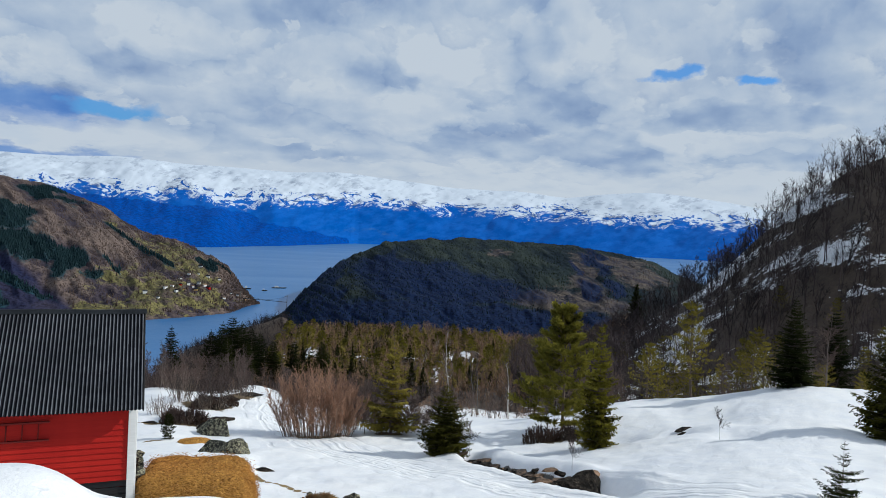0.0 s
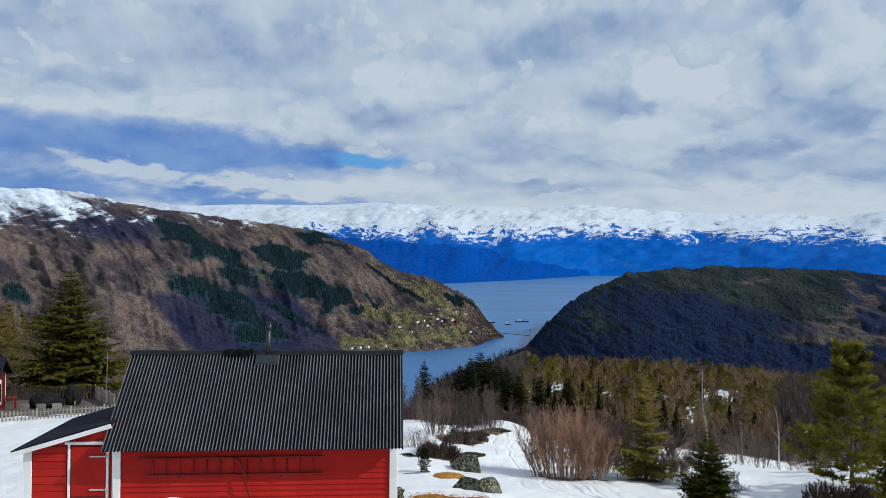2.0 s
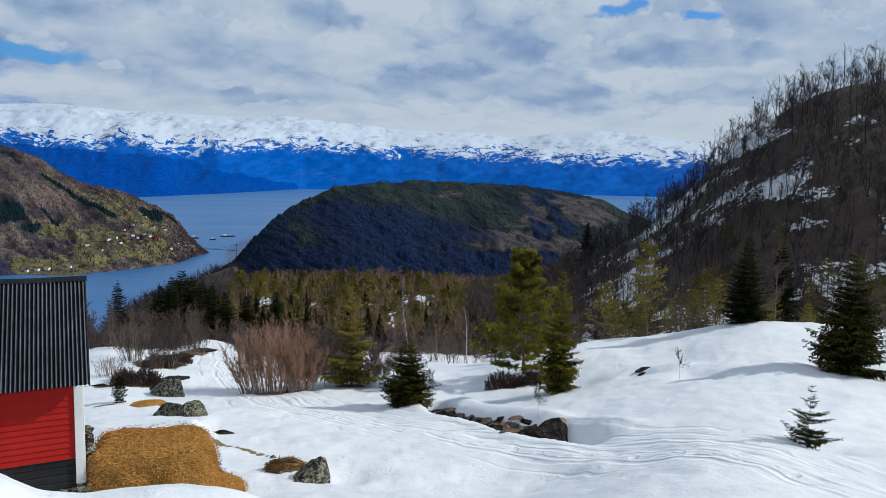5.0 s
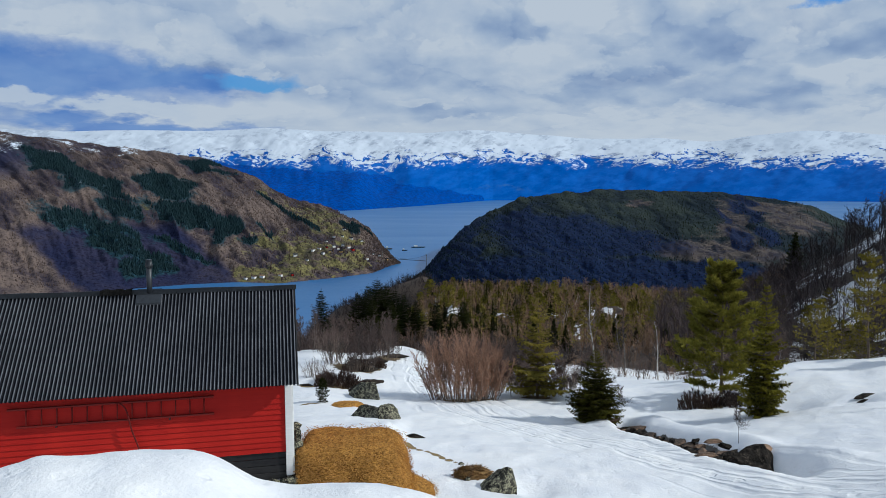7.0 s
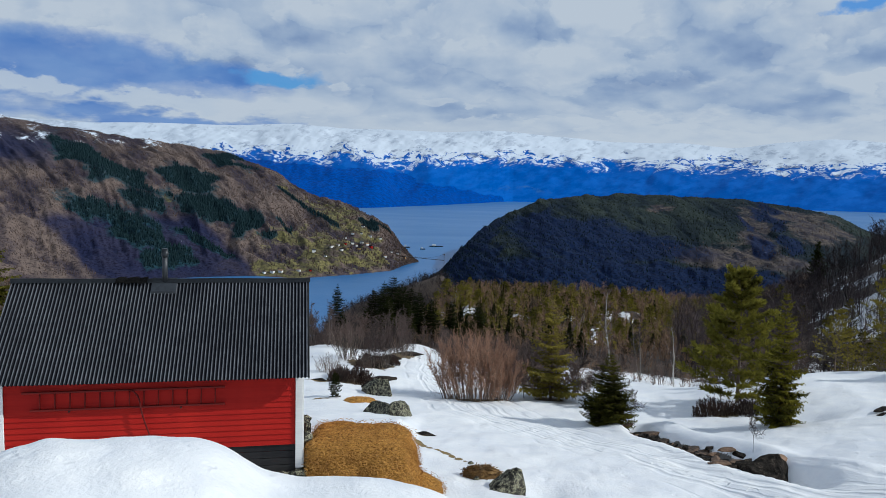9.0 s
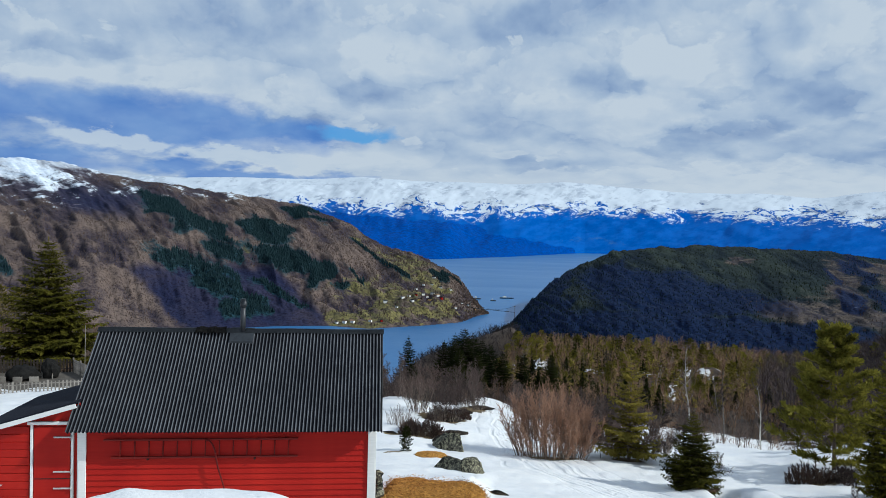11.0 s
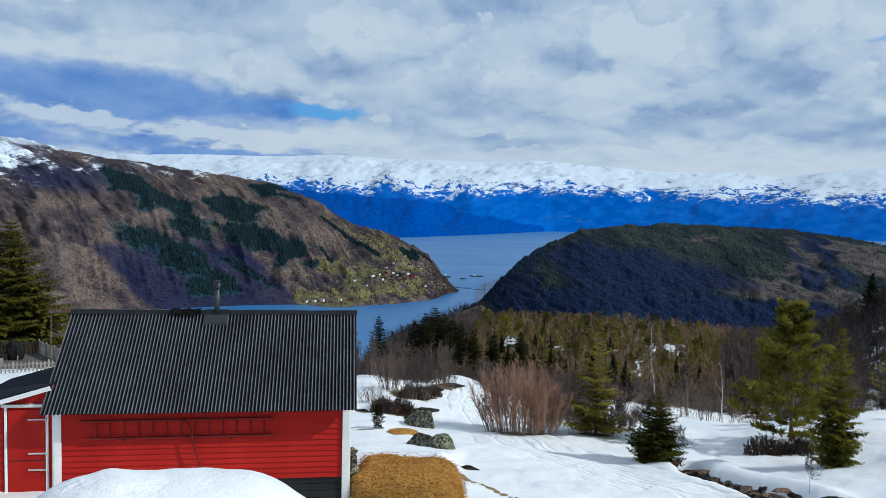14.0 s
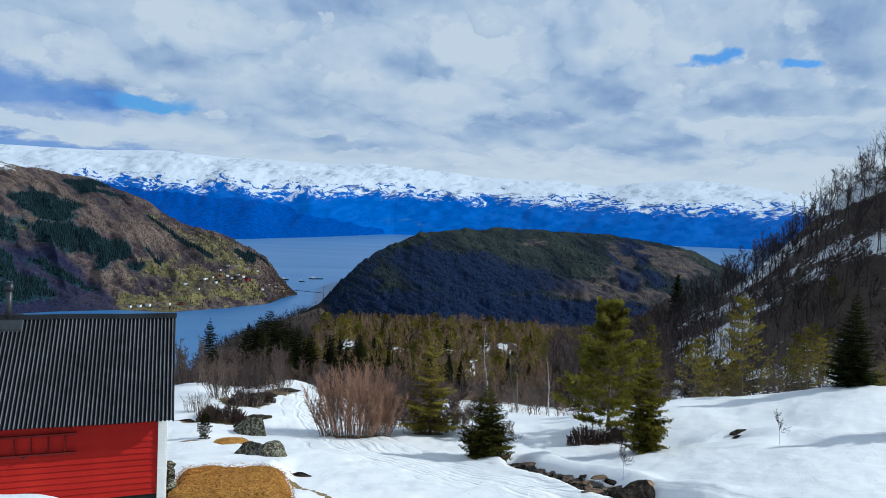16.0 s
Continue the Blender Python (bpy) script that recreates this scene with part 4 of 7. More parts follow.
def tube(points, radii, sides=6, bm=None, caps=True):
    """A round limb through points, thinning by radii."""
    bm = bm or bmesh.new()
    rings = []
    for i, p in enumerate(points):
        p = Vector(p)
        d = Vector(points[min(i + 1, len(points) - 1)]) - Vector(points[max(i - 1, 0)])
        q = d.to_track_quat("Z", "Y")
        rings.append([bm.verts.new(p + q @ Vector((math.cos(k * math.tau / sides), math.sin(k * math.tau / sides), 0)) * radii[i]) for k in range(sides)])
    for a, b in zip(rings, rings[1:]):
        for k in range(sides):
            f = bm.faces.new((a[k], a[(k + 1) % sides], b[(k + 1) % sides], b[k]))
            f.smooth = True
    if caps and sides > 2:
        bm.faces.new(rings[0][::-1])
        bm.faces.new(rings[-1])
    return bm


def corrugated(x0, x1, low, high, pitch=0.070, depth=0.034, rows=5, thick=0.0):
    """Corrugated sheet from the low edge (y, z) to the high one, ribs running up the slope."""
    bm = bmesh.new()
    crest = bm.verts.layers.float.new("rib")
    n = int(round((x1 - x0) / pitch)) * 8
    up = Vector((0, -(high[1] - low[1]), high[0] - low[0])).normalized()
    if up.z < 0:
        up = -up
    grid = []
    for j in range(rows):
        v = j / (rows - 1)
        y, z = low[0] + (high[0] - low[0]) * v, low[1] + (high[1] - low[1]) * v
        row = []
        for i in range(n + 1):
            h = depth * 0.5 * math.sin(i / 8 * math.tau)
            sag = 0.006 * math.sin(i * 0.021 + j)
            row.append(bm.verts.new((x0 + (x1 - x0) * i / n, y + up.y * (h + sag), z + up.z * (h + sag))))
            row[-1][crest] = 0.5 + h / depth
        grid.append(row)
    for a, b in zip(grid, grid[1:]):
        for i in range(n):
            f = bm.faces.new((a[i], a[i + 1], b[i + 1], b[i]))
            f.smooth = True
    return bm


# ---- the red shed, its front wall along x, origin at the wall's right foot ----
SHED = pose(-3.06, 13.97, EYE - 5.83, 0, 0, 13.0)
LONG, DEEP, EAVE, TOP = 5.56, 2.62, 1.89, 3.53


def make_shed():
    shed = thing("shed", SHED, "small bright red weatherboarded shed with black corrugated roof and white corners", "shed")
    # inner walls and gables
    for name, y in (("front_wall", 0.03), ("back_wall", DEEP - 0.08)):
        part(name, box(-LONG + 0.02, -0.02, y, y + 0.05, 0.0, EAVE + 0.22), RED, shed)
    for name, x in (("gable_wall", -0.07), ("gable_wall", -LONG + 0.02)):
        bm = bmesh.new()
        pts = [(0.03, 0), (DEEP - 0.03, 0), (DEEP - 0.03, EAVE + 0.2), (DEEP / 2, TOP - 0.08), (0.03, EAVE + 0.2)]
        a = [bm.verts.new((x, y, z)) for y, z in pts]
        b = [bm.verts.new((x + 0.05, y, z)) for y, z in pts]
        bm.faces.new(a[::-1])
        bm.faces.new(b)
        for i in range(5):
            bm.faces.new((a[i], a[(i + 1) % 5], b[(i + 1) % 5], b[i]))
        part(name, bm, RED, shed)
    # tarred plinth boards, one over another
    for k in range(4):
        bm = box(-LONG + 0.1, -0.11, -0.012 + 0.004 * k, 0.026, -0.2 + 0.145 * k, -0.062 + 0.145 * k)
        part("plinth_board", bm, BLACK_WOOD, shed, "black tarred board")
    # weatherboards, each lapping the one below
    pitch, z = 0.112, 0.37
    shared = None
    while z < EAVE + 0.08:
        if shared is None:
            bm = bmesh.new()
            x0, x1 = -LONG + 0.115, -0.115
            ys = ((-0.004, 0.0), (-0.030, 0.0), (-0.006, 0.128), (0.012, 0.128), (0.02, 0.0))
            segs = 10
            cols = [[bm.verts.new((x0 + (x1 - x0) * i / segs, y + 0.0015 * math.sin(i * 2.1), zz)) for y, zz in ys] for i in range(segs + 1)]
            for a, b in zip(cols, cols[1:]):
                for i in range(5):
                    bm.faces.new((a[i], b[i], b[(i + 1) % 5], a[(i + 1) % 5]))
            bm.faces.new(cols[0])
            bm.faces.new(cols[-1][::-1])
            shared = mesh_of("weatherboard", bm, RED)
        ob = new("weatherboard", shared)
        ob.parent, ob.location = shed, (0, 0, z)
        z += pitch
    z = 0.02
    side = None
    while z < EAVE + 0.1:
        if side is None:
            bm = box(-0.02, 0.006, 0.12, DEEP - 0.12, 0.0, 0.128)
            side = mesh_of("weatherboard", bm, RED)
        ob = new("weatherboard", side)
        ob.parent, ob.location = shed, (0, 0, z)
        z += pitch
    # white corner boards
    for x0, x1 in ((-0.12, 0.02), (-LONG - 0.02, -LONG + 0.12)):
        part("corner_board", box(x0, x1, -0.058, -0.03, -0.12, EAVE + 0.03), WHITE, shed, "white corner board")
        xs = (0.02, 0.045) if x1 > -1 else (-LONG - 0.045, -LONG - 0.02)
        part("corner_board", box(*xs, -0.045, 0.09, -0.12, EAVE + 0.0), WHITE, shed, "white corner board")
    # roof: two slopes of corrugated sheet on rafters, ridge cap
    x0, x1 = -LONG - 0.15, 0.15
    back = 2 * (DEEP / 2) + 0.3
    part("roof_slope", corrugated(x0, x1, (-0.36, EAVE - 0.061), (DEEP / 2, TOP)), TIN, shed, "black corrugated metal sheet")
    part("roof_slope", corrugated(x0, x1, (back, EAVE), (DEEP / 2, TOP)), TIN, shed, "black corrugated metal sheet")
    for s in (-1, 1):
        y_low = -0.29 if s < 0 else back - 0.01
        for x in (x0 + 0.012, x1 - 0.012):
            part("barge_board", beam((x, y_low, EAVE - 0.075), (x, DEEP / 2, TOP - 0.075), 0.022, 0.12), BLACK_WOOD, shed)
        part("fascia", box(x0 + 0.03, x1 - 0.03, y_low + 0.03 * (s < 0), y_low + 0.02 + 0.03 * (s < 0), EAVE - 0.075, EAVE - 0.012), BLACK_WOOD, shed)
    bm = bmesh.new()
    prof = ((-0.085, -0.072), (-0.012, 0.016), (0.012, 0.016), (0.085, -0.072))
    rows = [[bm.verts.new((x0 - 0.02 + (x1 - x0 + 0.04) * i / 12, DEEP / 2 + y, TOP + 0.020 + z + 0.006 * math.sin(i * 1.7))) for y, z in prof] for i in range(13)]
    for a, b in zip(rows, rows[1:]):
        for i in range(3):
            bm.faces.new((a[i], b[i], b[i + 1], a[i + 1]))
    bmesh.ops.solidify(bm, geom=bm.faces[:], thickness=0.004)
    part("ridge_cap", bm, DARK_TIN, shed, "grey folded ridge flashing")
    # flue with its flashing
    fx = 0.15 - 2.95
    bm = bmesh.new()
    q = [(-0.24, -0.25), (0.24, -0.25), (0.24, 0.03), (-0.24, 0.03)]
    slope = (TOP - EAVE) / (DEEP / 2 + 0.3)
    top = [bm.verts.new((fx + a, DEEP / 2 + b, TOP + 0.045 + min(b, 0) * slope * 0.96)) for a, b in q]
    bot = [bm.verts.new(v.co + Vector((0, 0, -0.05))) for v in top]
    bm.faces.new(top)
    for i in range(4):
        bm.faces.new((bot[i], bot[(i + 1) % 4], top[(i + 1) % 4], top[i]))
    part("flue_flashing", bm, DARK_TIN, shed, "bent grey metal flashing plate")
    flue = part("flue", tube([(fx, DEEP / 2 - 0.02, TOP - 0.1), (fx, DEEP / 2 - 0.02, TOP + 0.52)], (0.054, 0.054), 10), DARK_TIN, shed, "slim weathered flue pipe")
    part("flue_cowl", tube([(fx, DEEP / 2 - 0.02, TOP + 0.5), (fx + 0.004, DEEP / 2 - 0.02, TOP + 0.54), (fx, DEEP / 2 - 0.02, TOP + 0.66)], (0.075, 0.08, 0.06), 10), DARK_TIN, flue)
    # strip of black sheeting left lying over the ridge
    bm = bmesh.new()
    rows = []
    for i in range(9):
        u = i / 8
        x = fx - 0.95 + 0.62 * u
        rows.append([bm.verts.new((x, DEEP / 2 + y, TOP + 0.048 + z + 0.03 * math.sin(u * 8.0) ** 2)) for y, z in ((-0.13 - 0.03 * u, -0.11), (-0.02, 0.0), (0.05, -0.03))])
    for a, b in zip(rows, rows[1:]):
        for i in range(2):
            bm.faces.new((a[i], b[i], b[i + 1], a[i + 1]))
    bmesh.ops.solidify(bm, geom=bm.faces[:], thickness=0.006)
    part("ridge_strip", bm, COVER, shed, "loose black strip on the ridge")
    # annex: lean-to with a door
    ax0, ax1 = -LONG - 1.71, -LONG - 0.03
    lo, hi = 1.79, 2.28
    bm = bmesh.new()
    f = [bm.verts.new(c) for c in ((ax0, 0.05, -0.4), (ax1, 0.05, -0.4), (ax1, 0.05, hi), (ax0, 0.05, lo))]
    g = [bm.verts.new(v.co + Vector((0, DEEP - 0.2, 0))) for v in f]
    bm.faces.new(f)
    bm.faces.new(g[::-1])
    for i in range(4):
        bm.faces.new((f[i], g[i], g[(i + 1) % 4], f[(i + 1) % 4]))
    annex = part("annex", bm, RED, shed, "red lean-to annex with a plank door")
    z = -0.1
    while z < lo - 0.02:
        part("weatherboard", box(ax0 + 0.12, -LONG - 0.94, 0.024, 0.046, z, z + 0.142), RED, annex)
        z += 0.15
    part("corner_board", box(ax0 - 0.02, ax0 + 0.115, 0.0, 0.03, -0.4, lo - 0.02), WHITE, annex, "white corner board")
    part("corner_board", box(ax0 - 0.045, ax0 - 0.02, 0.0, 0.13, -0.4, lo - 0.03), WHITE, annex, "white corner board")
    bm = bmesh.new()
    sl = (hi - lo) / (ax1 - ax0)
    ex0, ex1 = ax0 - 0.2, ax1
    c = [(ex0, -0.16, lo + 0.075 - 0.2 * sl), (ex1, -0.16, hi + 0.075), (ex1, DEEP + 0.0, hi + 0.075), (ex0, DEEP, lo + 0.075 - 0.2 * sl)]
    t = [bm.verts.new(v) for v in c]
    u = [bm.verts.new((v[0], v[1], v[2] - 0.035)) for v in c]
    bm.faces.new(t)
    bm.faces.new(u[::-1])
    for i in range(4):
        bm.faces.new((u[i], u[(i + 1) % 4], t[(i + 1) % 4], t[i]))
    part("annex_roof", bm, FELT, annex, "black felt lean-to roof")
    part("fascia", beam((ex0, -0.15, lo - 0.2 * sl + 0.0), (ex1, -0.15, hi), 0.024, 0.09), WHITE, annex, "white sloping fascia board")
    # door
    d0, d1, dz = -LONG - 0.91, -LONG - 0.13, 1.83
    door = part("door", box(d0 + 0.06, d1 - 0.06, 0.008, 0.045, -0.3, dz), RED, shed, "plain red plank door, shut")
    part("mid_rail", box(d0 + 0.065, d1 - 0.065, 0.0, 0.010, 0.84, 0.853), BLACK_WOOD, door)
    for x in (d0, d1 - 0.045):
        part("door_jamb", box(x, x + 0.045, -0.005, 0.045, -0.3, dz + 0.05), WHITE, shed, "white door jamb")
    part("door_head", box(d0 - 0.05, d1 + 0.03, -0.02, 0.045, dz + 0.05, dz + 0.11), WHITE, shed, "white door head")
    for z in (1.64, 0.98, 0.66):
        bm = box(d1 - 0.36, d1 - 0.02, -0.016, 0.006, z - 0.012, z + 0.016, 0.004)
        tube([(d1 - 0.03, -0.02, z - 0.05), (d1 - 0.03, -0.02, z + 0.05)], (0.014, 0.014), 8, bm)
        part("strap_hinge", bm, IRON, door, "pale iron strap hinge")
    bm = box(ax0 + 0.16, ax0 + 0.29, -0.015, 0.02, 0.72, 0.74, 0.004)
    part("wall_hook", bm, IRON, annex)


def make_ladder():
    lad = thing("ladder", SHED, "long red-brown wooden ladder hung flat on the red wall", "ladder")
    x0, x1 = -4.97, -1.48
    for z in (1.265, 1.605):
        part("rail", beam((x0 - 0.14 * (z > 1.3), -0.075, z), (x1, -0.075, z + 0.012), 0.045, 0.034), RED_LADDER, lad)
    for i in range(13):
        x = x0 + 0.16 + i * 0.262
        part("rung", tube([(x, -0.075, 1.265), (x + 0.01, -0.075, 1.607)], (0.013, 0.013), 6), RED_LADDER, lad)
    for x in (-4.3, -2.3):
        part("bracket", beam((x, -0.01, 1.235), (x, -0.11, 1.235), 0.03, 0.03), BLACK_WOOD, lad)
    rope = []
    for i in range(13):
        u = i / 12
        rope.append((-3.25 + 0.42 * u ** 0.6 + 0.02 * math.sin(u * 9), -0.105 - 0.03 * math.sin(u * 3), 1.63 - 1.25 * u ** 1.35))
    solid("rope", tube(rope, [0.016] * 13, 6), RED_LADDER, SHED, "old brown rope hanging down from the ladder", "rope")


make_shed()
make_ladder()


# ---- trees and bushes ----
class Bits:
    """Collects loose faces for one mesh."""

    def __init__(self):
        self.v, self.f = [], []

    def quad(self, a, b, c, d):
        n = len(self.v)
        self.v += [a, b, c, d]
        self.f.append((n, n + 1, n + 2, n + 3))

    def tri(self, a, b, c):
        n = len(self.v)
        self.v += [a, b, c]
        self.f.append((n, n + 1, n + 2))

    def stick(self, pts, radii, sides=3):
        """A thin tapering stem."""
        n = len(self.v)
        last = len(pts) - 1
        for i, p in enumerate(pts):
            d = pts[min(i + 1, last)] - pts[max(i - 1, 0)]
            q = d.to_track_quat("Z", "Y")
            for k in range(sides):
                w = k * math.tau / sides
                self.v.append(p + q @ Vector((math.cos(w) * radii[i], math.sin(w) * radii[i], 0)))
        for i in range(last):
            for k in range(sides):
                a, b = n + i * sides + k, n + i * sides + (k + 1) % sides
                self.f.append((a, b, b + sides, a + sides))

    def mesh(self, name, mat, smooth=True):
        me = bpy.data.meshes.new(name)
        me.from_pydata([tuple(p) for p in self.v], [], self.f)
        me.materials.append(mat)
        if smooth:
            me.polygons.foreach_set("use_smooth", np.ones(len(me.polygons), bool))
        return me


def bent(rng, a, d, length, n, wander, lift=0.0):
    """A crooked line of n steps from a along d."""
    pts, d = [a.copy()], d.normalized()
    for _ in range(n):
        d = (d + Vector((rng.gauss(0, wander), rng.gauss(0, wander), rng.gauss(0, wander) + lift))).normalized()
        pts.append(pts[-1] + d * (length / n))
    return pts


def tuft(bits, rng, p, d, size, blades):
    """A tuft of needles: crossed slim blades round a twig's end."""
    for _ in range(blades):
        w = Vector((rng.gauss(0, 1), rng.gauss(0, 1), rng.gauss(0, 1))).normalized()
        t = (d * 0.9 + w * 0.8).normalized() * size * rng.uniform(0.6, 1.15)
        s = t.cross(w)
        if s.length < 1e-5:
            continue
        s = s.normalized() * size * rng.uniform(0.09, 0.17)
        o = p + w * size * 0.16
        bits.quad(o - s * 0.5, o + s * 0.5, o + t * 0.75 + s, o + t)


def spruce_meshes(seed, h=6.0, spread=0.23, mat=None, open_base=0.06, density=1.0, fine=1):
    """Spruce: tiers of drooping boughs set with hanging sprays."""
    rng = random.Random(seed)
    trunk, crown = Bits(), Bits()
    trunk.stick([Vector((0.01 * rng.gauss(0, 1) * i, 0.01 * rng.gauss(0, 1) * i, h * i / 7)) for i in range(8)], [0.017 * h * (1 - i / 7.6) for i in range(8)], 7)
    z = h * open_base
    while z < h * 0.985:
        u = z / h
        reach = h * spread * (1 - u) ** 0.85 * rng.uniform(0.85, 1.1) + 0.02 * h
        count = int((5 + 5 * (1 - u)) * density)
        turn = rng.uniform(0, math.tau)
        for k in range(count):
            w = turn + k * math.tau / count + rng.gauss(0, 0.22)
            long = reach * (rng.uniform(0.62, 1.14) if fine == 1 else rng.uniform(0.42, 1.22))
            out = Vector((math.cos(w), math.sin(w), 0))
            side = Vector((-out.y, out.x, 0))
            sag = rng.uniform(0.10, 0.34) * (1 - u) - 0.32 * u
            base = Vector((0, 0, z + rng.uniform(-0.012, 0.012) * h))
            n = (5 if u < 0.8 else 3) * fine
            line = [base + out * long * t - Vector((0, 0, long * (sag * t * 1.3 - 0.22 * t * t * (1 - u)))) for t in [i / n for i in range(n + 1)]]
            trunk.stick([line[0], line[n // 2], line[-1]], [0.0035 * h * (1 - u) + 0.003, 0.002 * h * (1 - u) + 0.002, 0.001], 3)
            for i in range(1, n + 1):
                p, q = line[i - 1], line[i]
                wide = (long * 0.24 * (1.15 - 0.65 * i / n) * rng.uniform(0.7, 1.3) + 0.012 * h) * (1.0 if fine == 1 else rng.choice((0.45, 0.7, 1.0)))
                drop = Vector((0, 0, -wide * rng.uniform(0.25, 0.75)))
                for s in (-1, 1):
                    tip = q + side * s * wide + drop + out * wide * 0.35
                    crown.quad(p, p + side * s * wide * 0.55 + drop * 0.4, tip, q)
                    if rng.random() < 0.75:
                        t2 = p.lerp(q, 0.5) + side * s * wide * rng.uniform(0.3, 0.9)
                        crown.tri(t2 + out * wide * 0.3, t2 - out * wide * 0.3, t2 + drop * 1.6 + side * s * wide * 0.25)
                crown.tri(p, q, q + Vector((0, 0, -wide * 0.7)) - out * wide * 0.2)
        z += h * rng.uniform(0.026, 0.040) * (1.1 - 0.45 * u)
    crown.quad(Vector((-0.012 * h, 0, h * 0.95)), Vector((0.012 * h, 0, h * 0.95)), Vector((0.002, 0, h * 1.03)), Vector((-0.002, 0, h * 1.03)))
    return trunk.mesh("trunk", BARK), crown.mesh("crown", mat or SPRUCE, False)


def fir_meshes(seed, h=6.0, spread=0.25, mat=None, open_base=0.04, tiers=26, arms=9, ragged=0.3, droop=0.28):
    """Spruce seen near by: tiers of boughs, each set with side twigs and hanging sprays of needles."""
    rng = random.Random(seed)
    trunk, crown = Bits(), Bits()
    trunk.stick([Vector((0.006 * h * rng.gauss(0, 1), 0.006 * h * rng.gauss(0, 1), h * i / 7)) for i in range(8)], [0.015 * h * (1 - i / 7.4) for i in range(8)], 7)

    def spray(p, d, side, long, wide):
        """A flat tapering spray from p along d."""
        m = p + d * long * 0.55
        e = p + d * long - Vector((0, 0, long * 0.12))
        crown.quad(p, m + side * wide, e, m - side * wide * rng.uniform(0.6, 1.0))

    for k in range(tiers):
        u = open_base + (0.97 - open_base) * (k + rng.uniform(-0.3, 0.3)) / (tiers - 1)
        u = min(max(u, open_base), 0.985)
        reach = h * spread * ((1 - u) ** 0.8 * (0.72 + 0.28 * min(1, u * 5)) + 0.03)
        count = max(4, int(arms * (0.55 + 0.45 * (1 - u))))
        turn = rng.uniform(0, math.tau)
        for j in range(count):
            w = turn + j * math.tau / count + rng.gauss(0, 0.25)
            long = reach * rng.uniform(1 - ragged * 1.3, 1 + ragged * 0.6)
            out, side = Vector((math.cos(w), math.sin(w), 0)), Vector((-math.sin(w), math.cos(w), 0))
            sag = droop * rng.uniform(0.5, 1.4) * (1 - u) - 0.45 * u
            base = Vector((0, 0, u * h))
            n = max(4, int(4 + 8 * long / (h * spread)))
            line = [base + out * long * t + Vector((0, 0, -long * sag * t + long * 0.20 * t * t * (1 - u))) for t in [i / n for i in range(n + 1)]]
            trunk.stick([line[0], line[n // 2], line[-1]], [0.0032 * h * (1 - u) + 0.003, 0.0018 * h * (1 - u) + 0.002, 0.001], 3)
            for i in range(1, n + 1):
                t = i / n
                ax = (line[i] - line[i - 1]).normalized()
                twig = (long * 0.34 * (1.12 - t) ** 0.7 * rng.uniform(0.55, 1.15) + 0.016 * h) * min(1.0, 0.45 + 1.6 * t)
                for s in (-1, 1):
                    d = (ax * rng.uniform(0.5, 0.9) + side * s * rng.uniform(0.6, 1.0) + Vector((0, 0, rng.uniform(-0.5, 0.05)))).normalized()
                    q = d.cross(Vector((0, 0, 1)))
                    q = q.normalized() if q.length > 1e-4 else side
                    spray(line[i], d, q, twig, twig * 0.24)
                    for _ in range(3):
                        o = line[i] + d * twig * rng.uniform(0.25, 0.8)
                        e = (d * 0.6 + q * rng.choice((-1, 1)) * rng.uniform(0.4, 0.9) + Vector((0, 0, rng.uniform(-0.9, 0.0)))).normalized()
                        spray(o, e, Vector((rng.gauss(0, 1), rng.gauss(0, 1), rng.gauss(0, 1))).normalized(), twig * rng.uniform(0.35, 0.65), twig * 0.14)
                spray(line[i - 1], (ax + Vector((0, 0, -rng.uniform(0.3, 0.9)))).normalized(), side, twig * 0.65, twig * 0.2)
            spray(line[-1], (line[-1] - line[-2]).normalized(), side, 0.03 * h, 0.005 * h)
    for k in range(5):
        spray(Vector((0, 0, h * (0.93 + 0.02 * k))), Vector((rng.gauss(0, 0.35), rng.gauss(0, 0.35), 1)).normalized(), Vector((1, 0, 0)), 0.035 * h, 0.004 * h)
    return trunk.mesh("trunk", BARK), crown.mesh("crown", mat or SPRUCE, False)


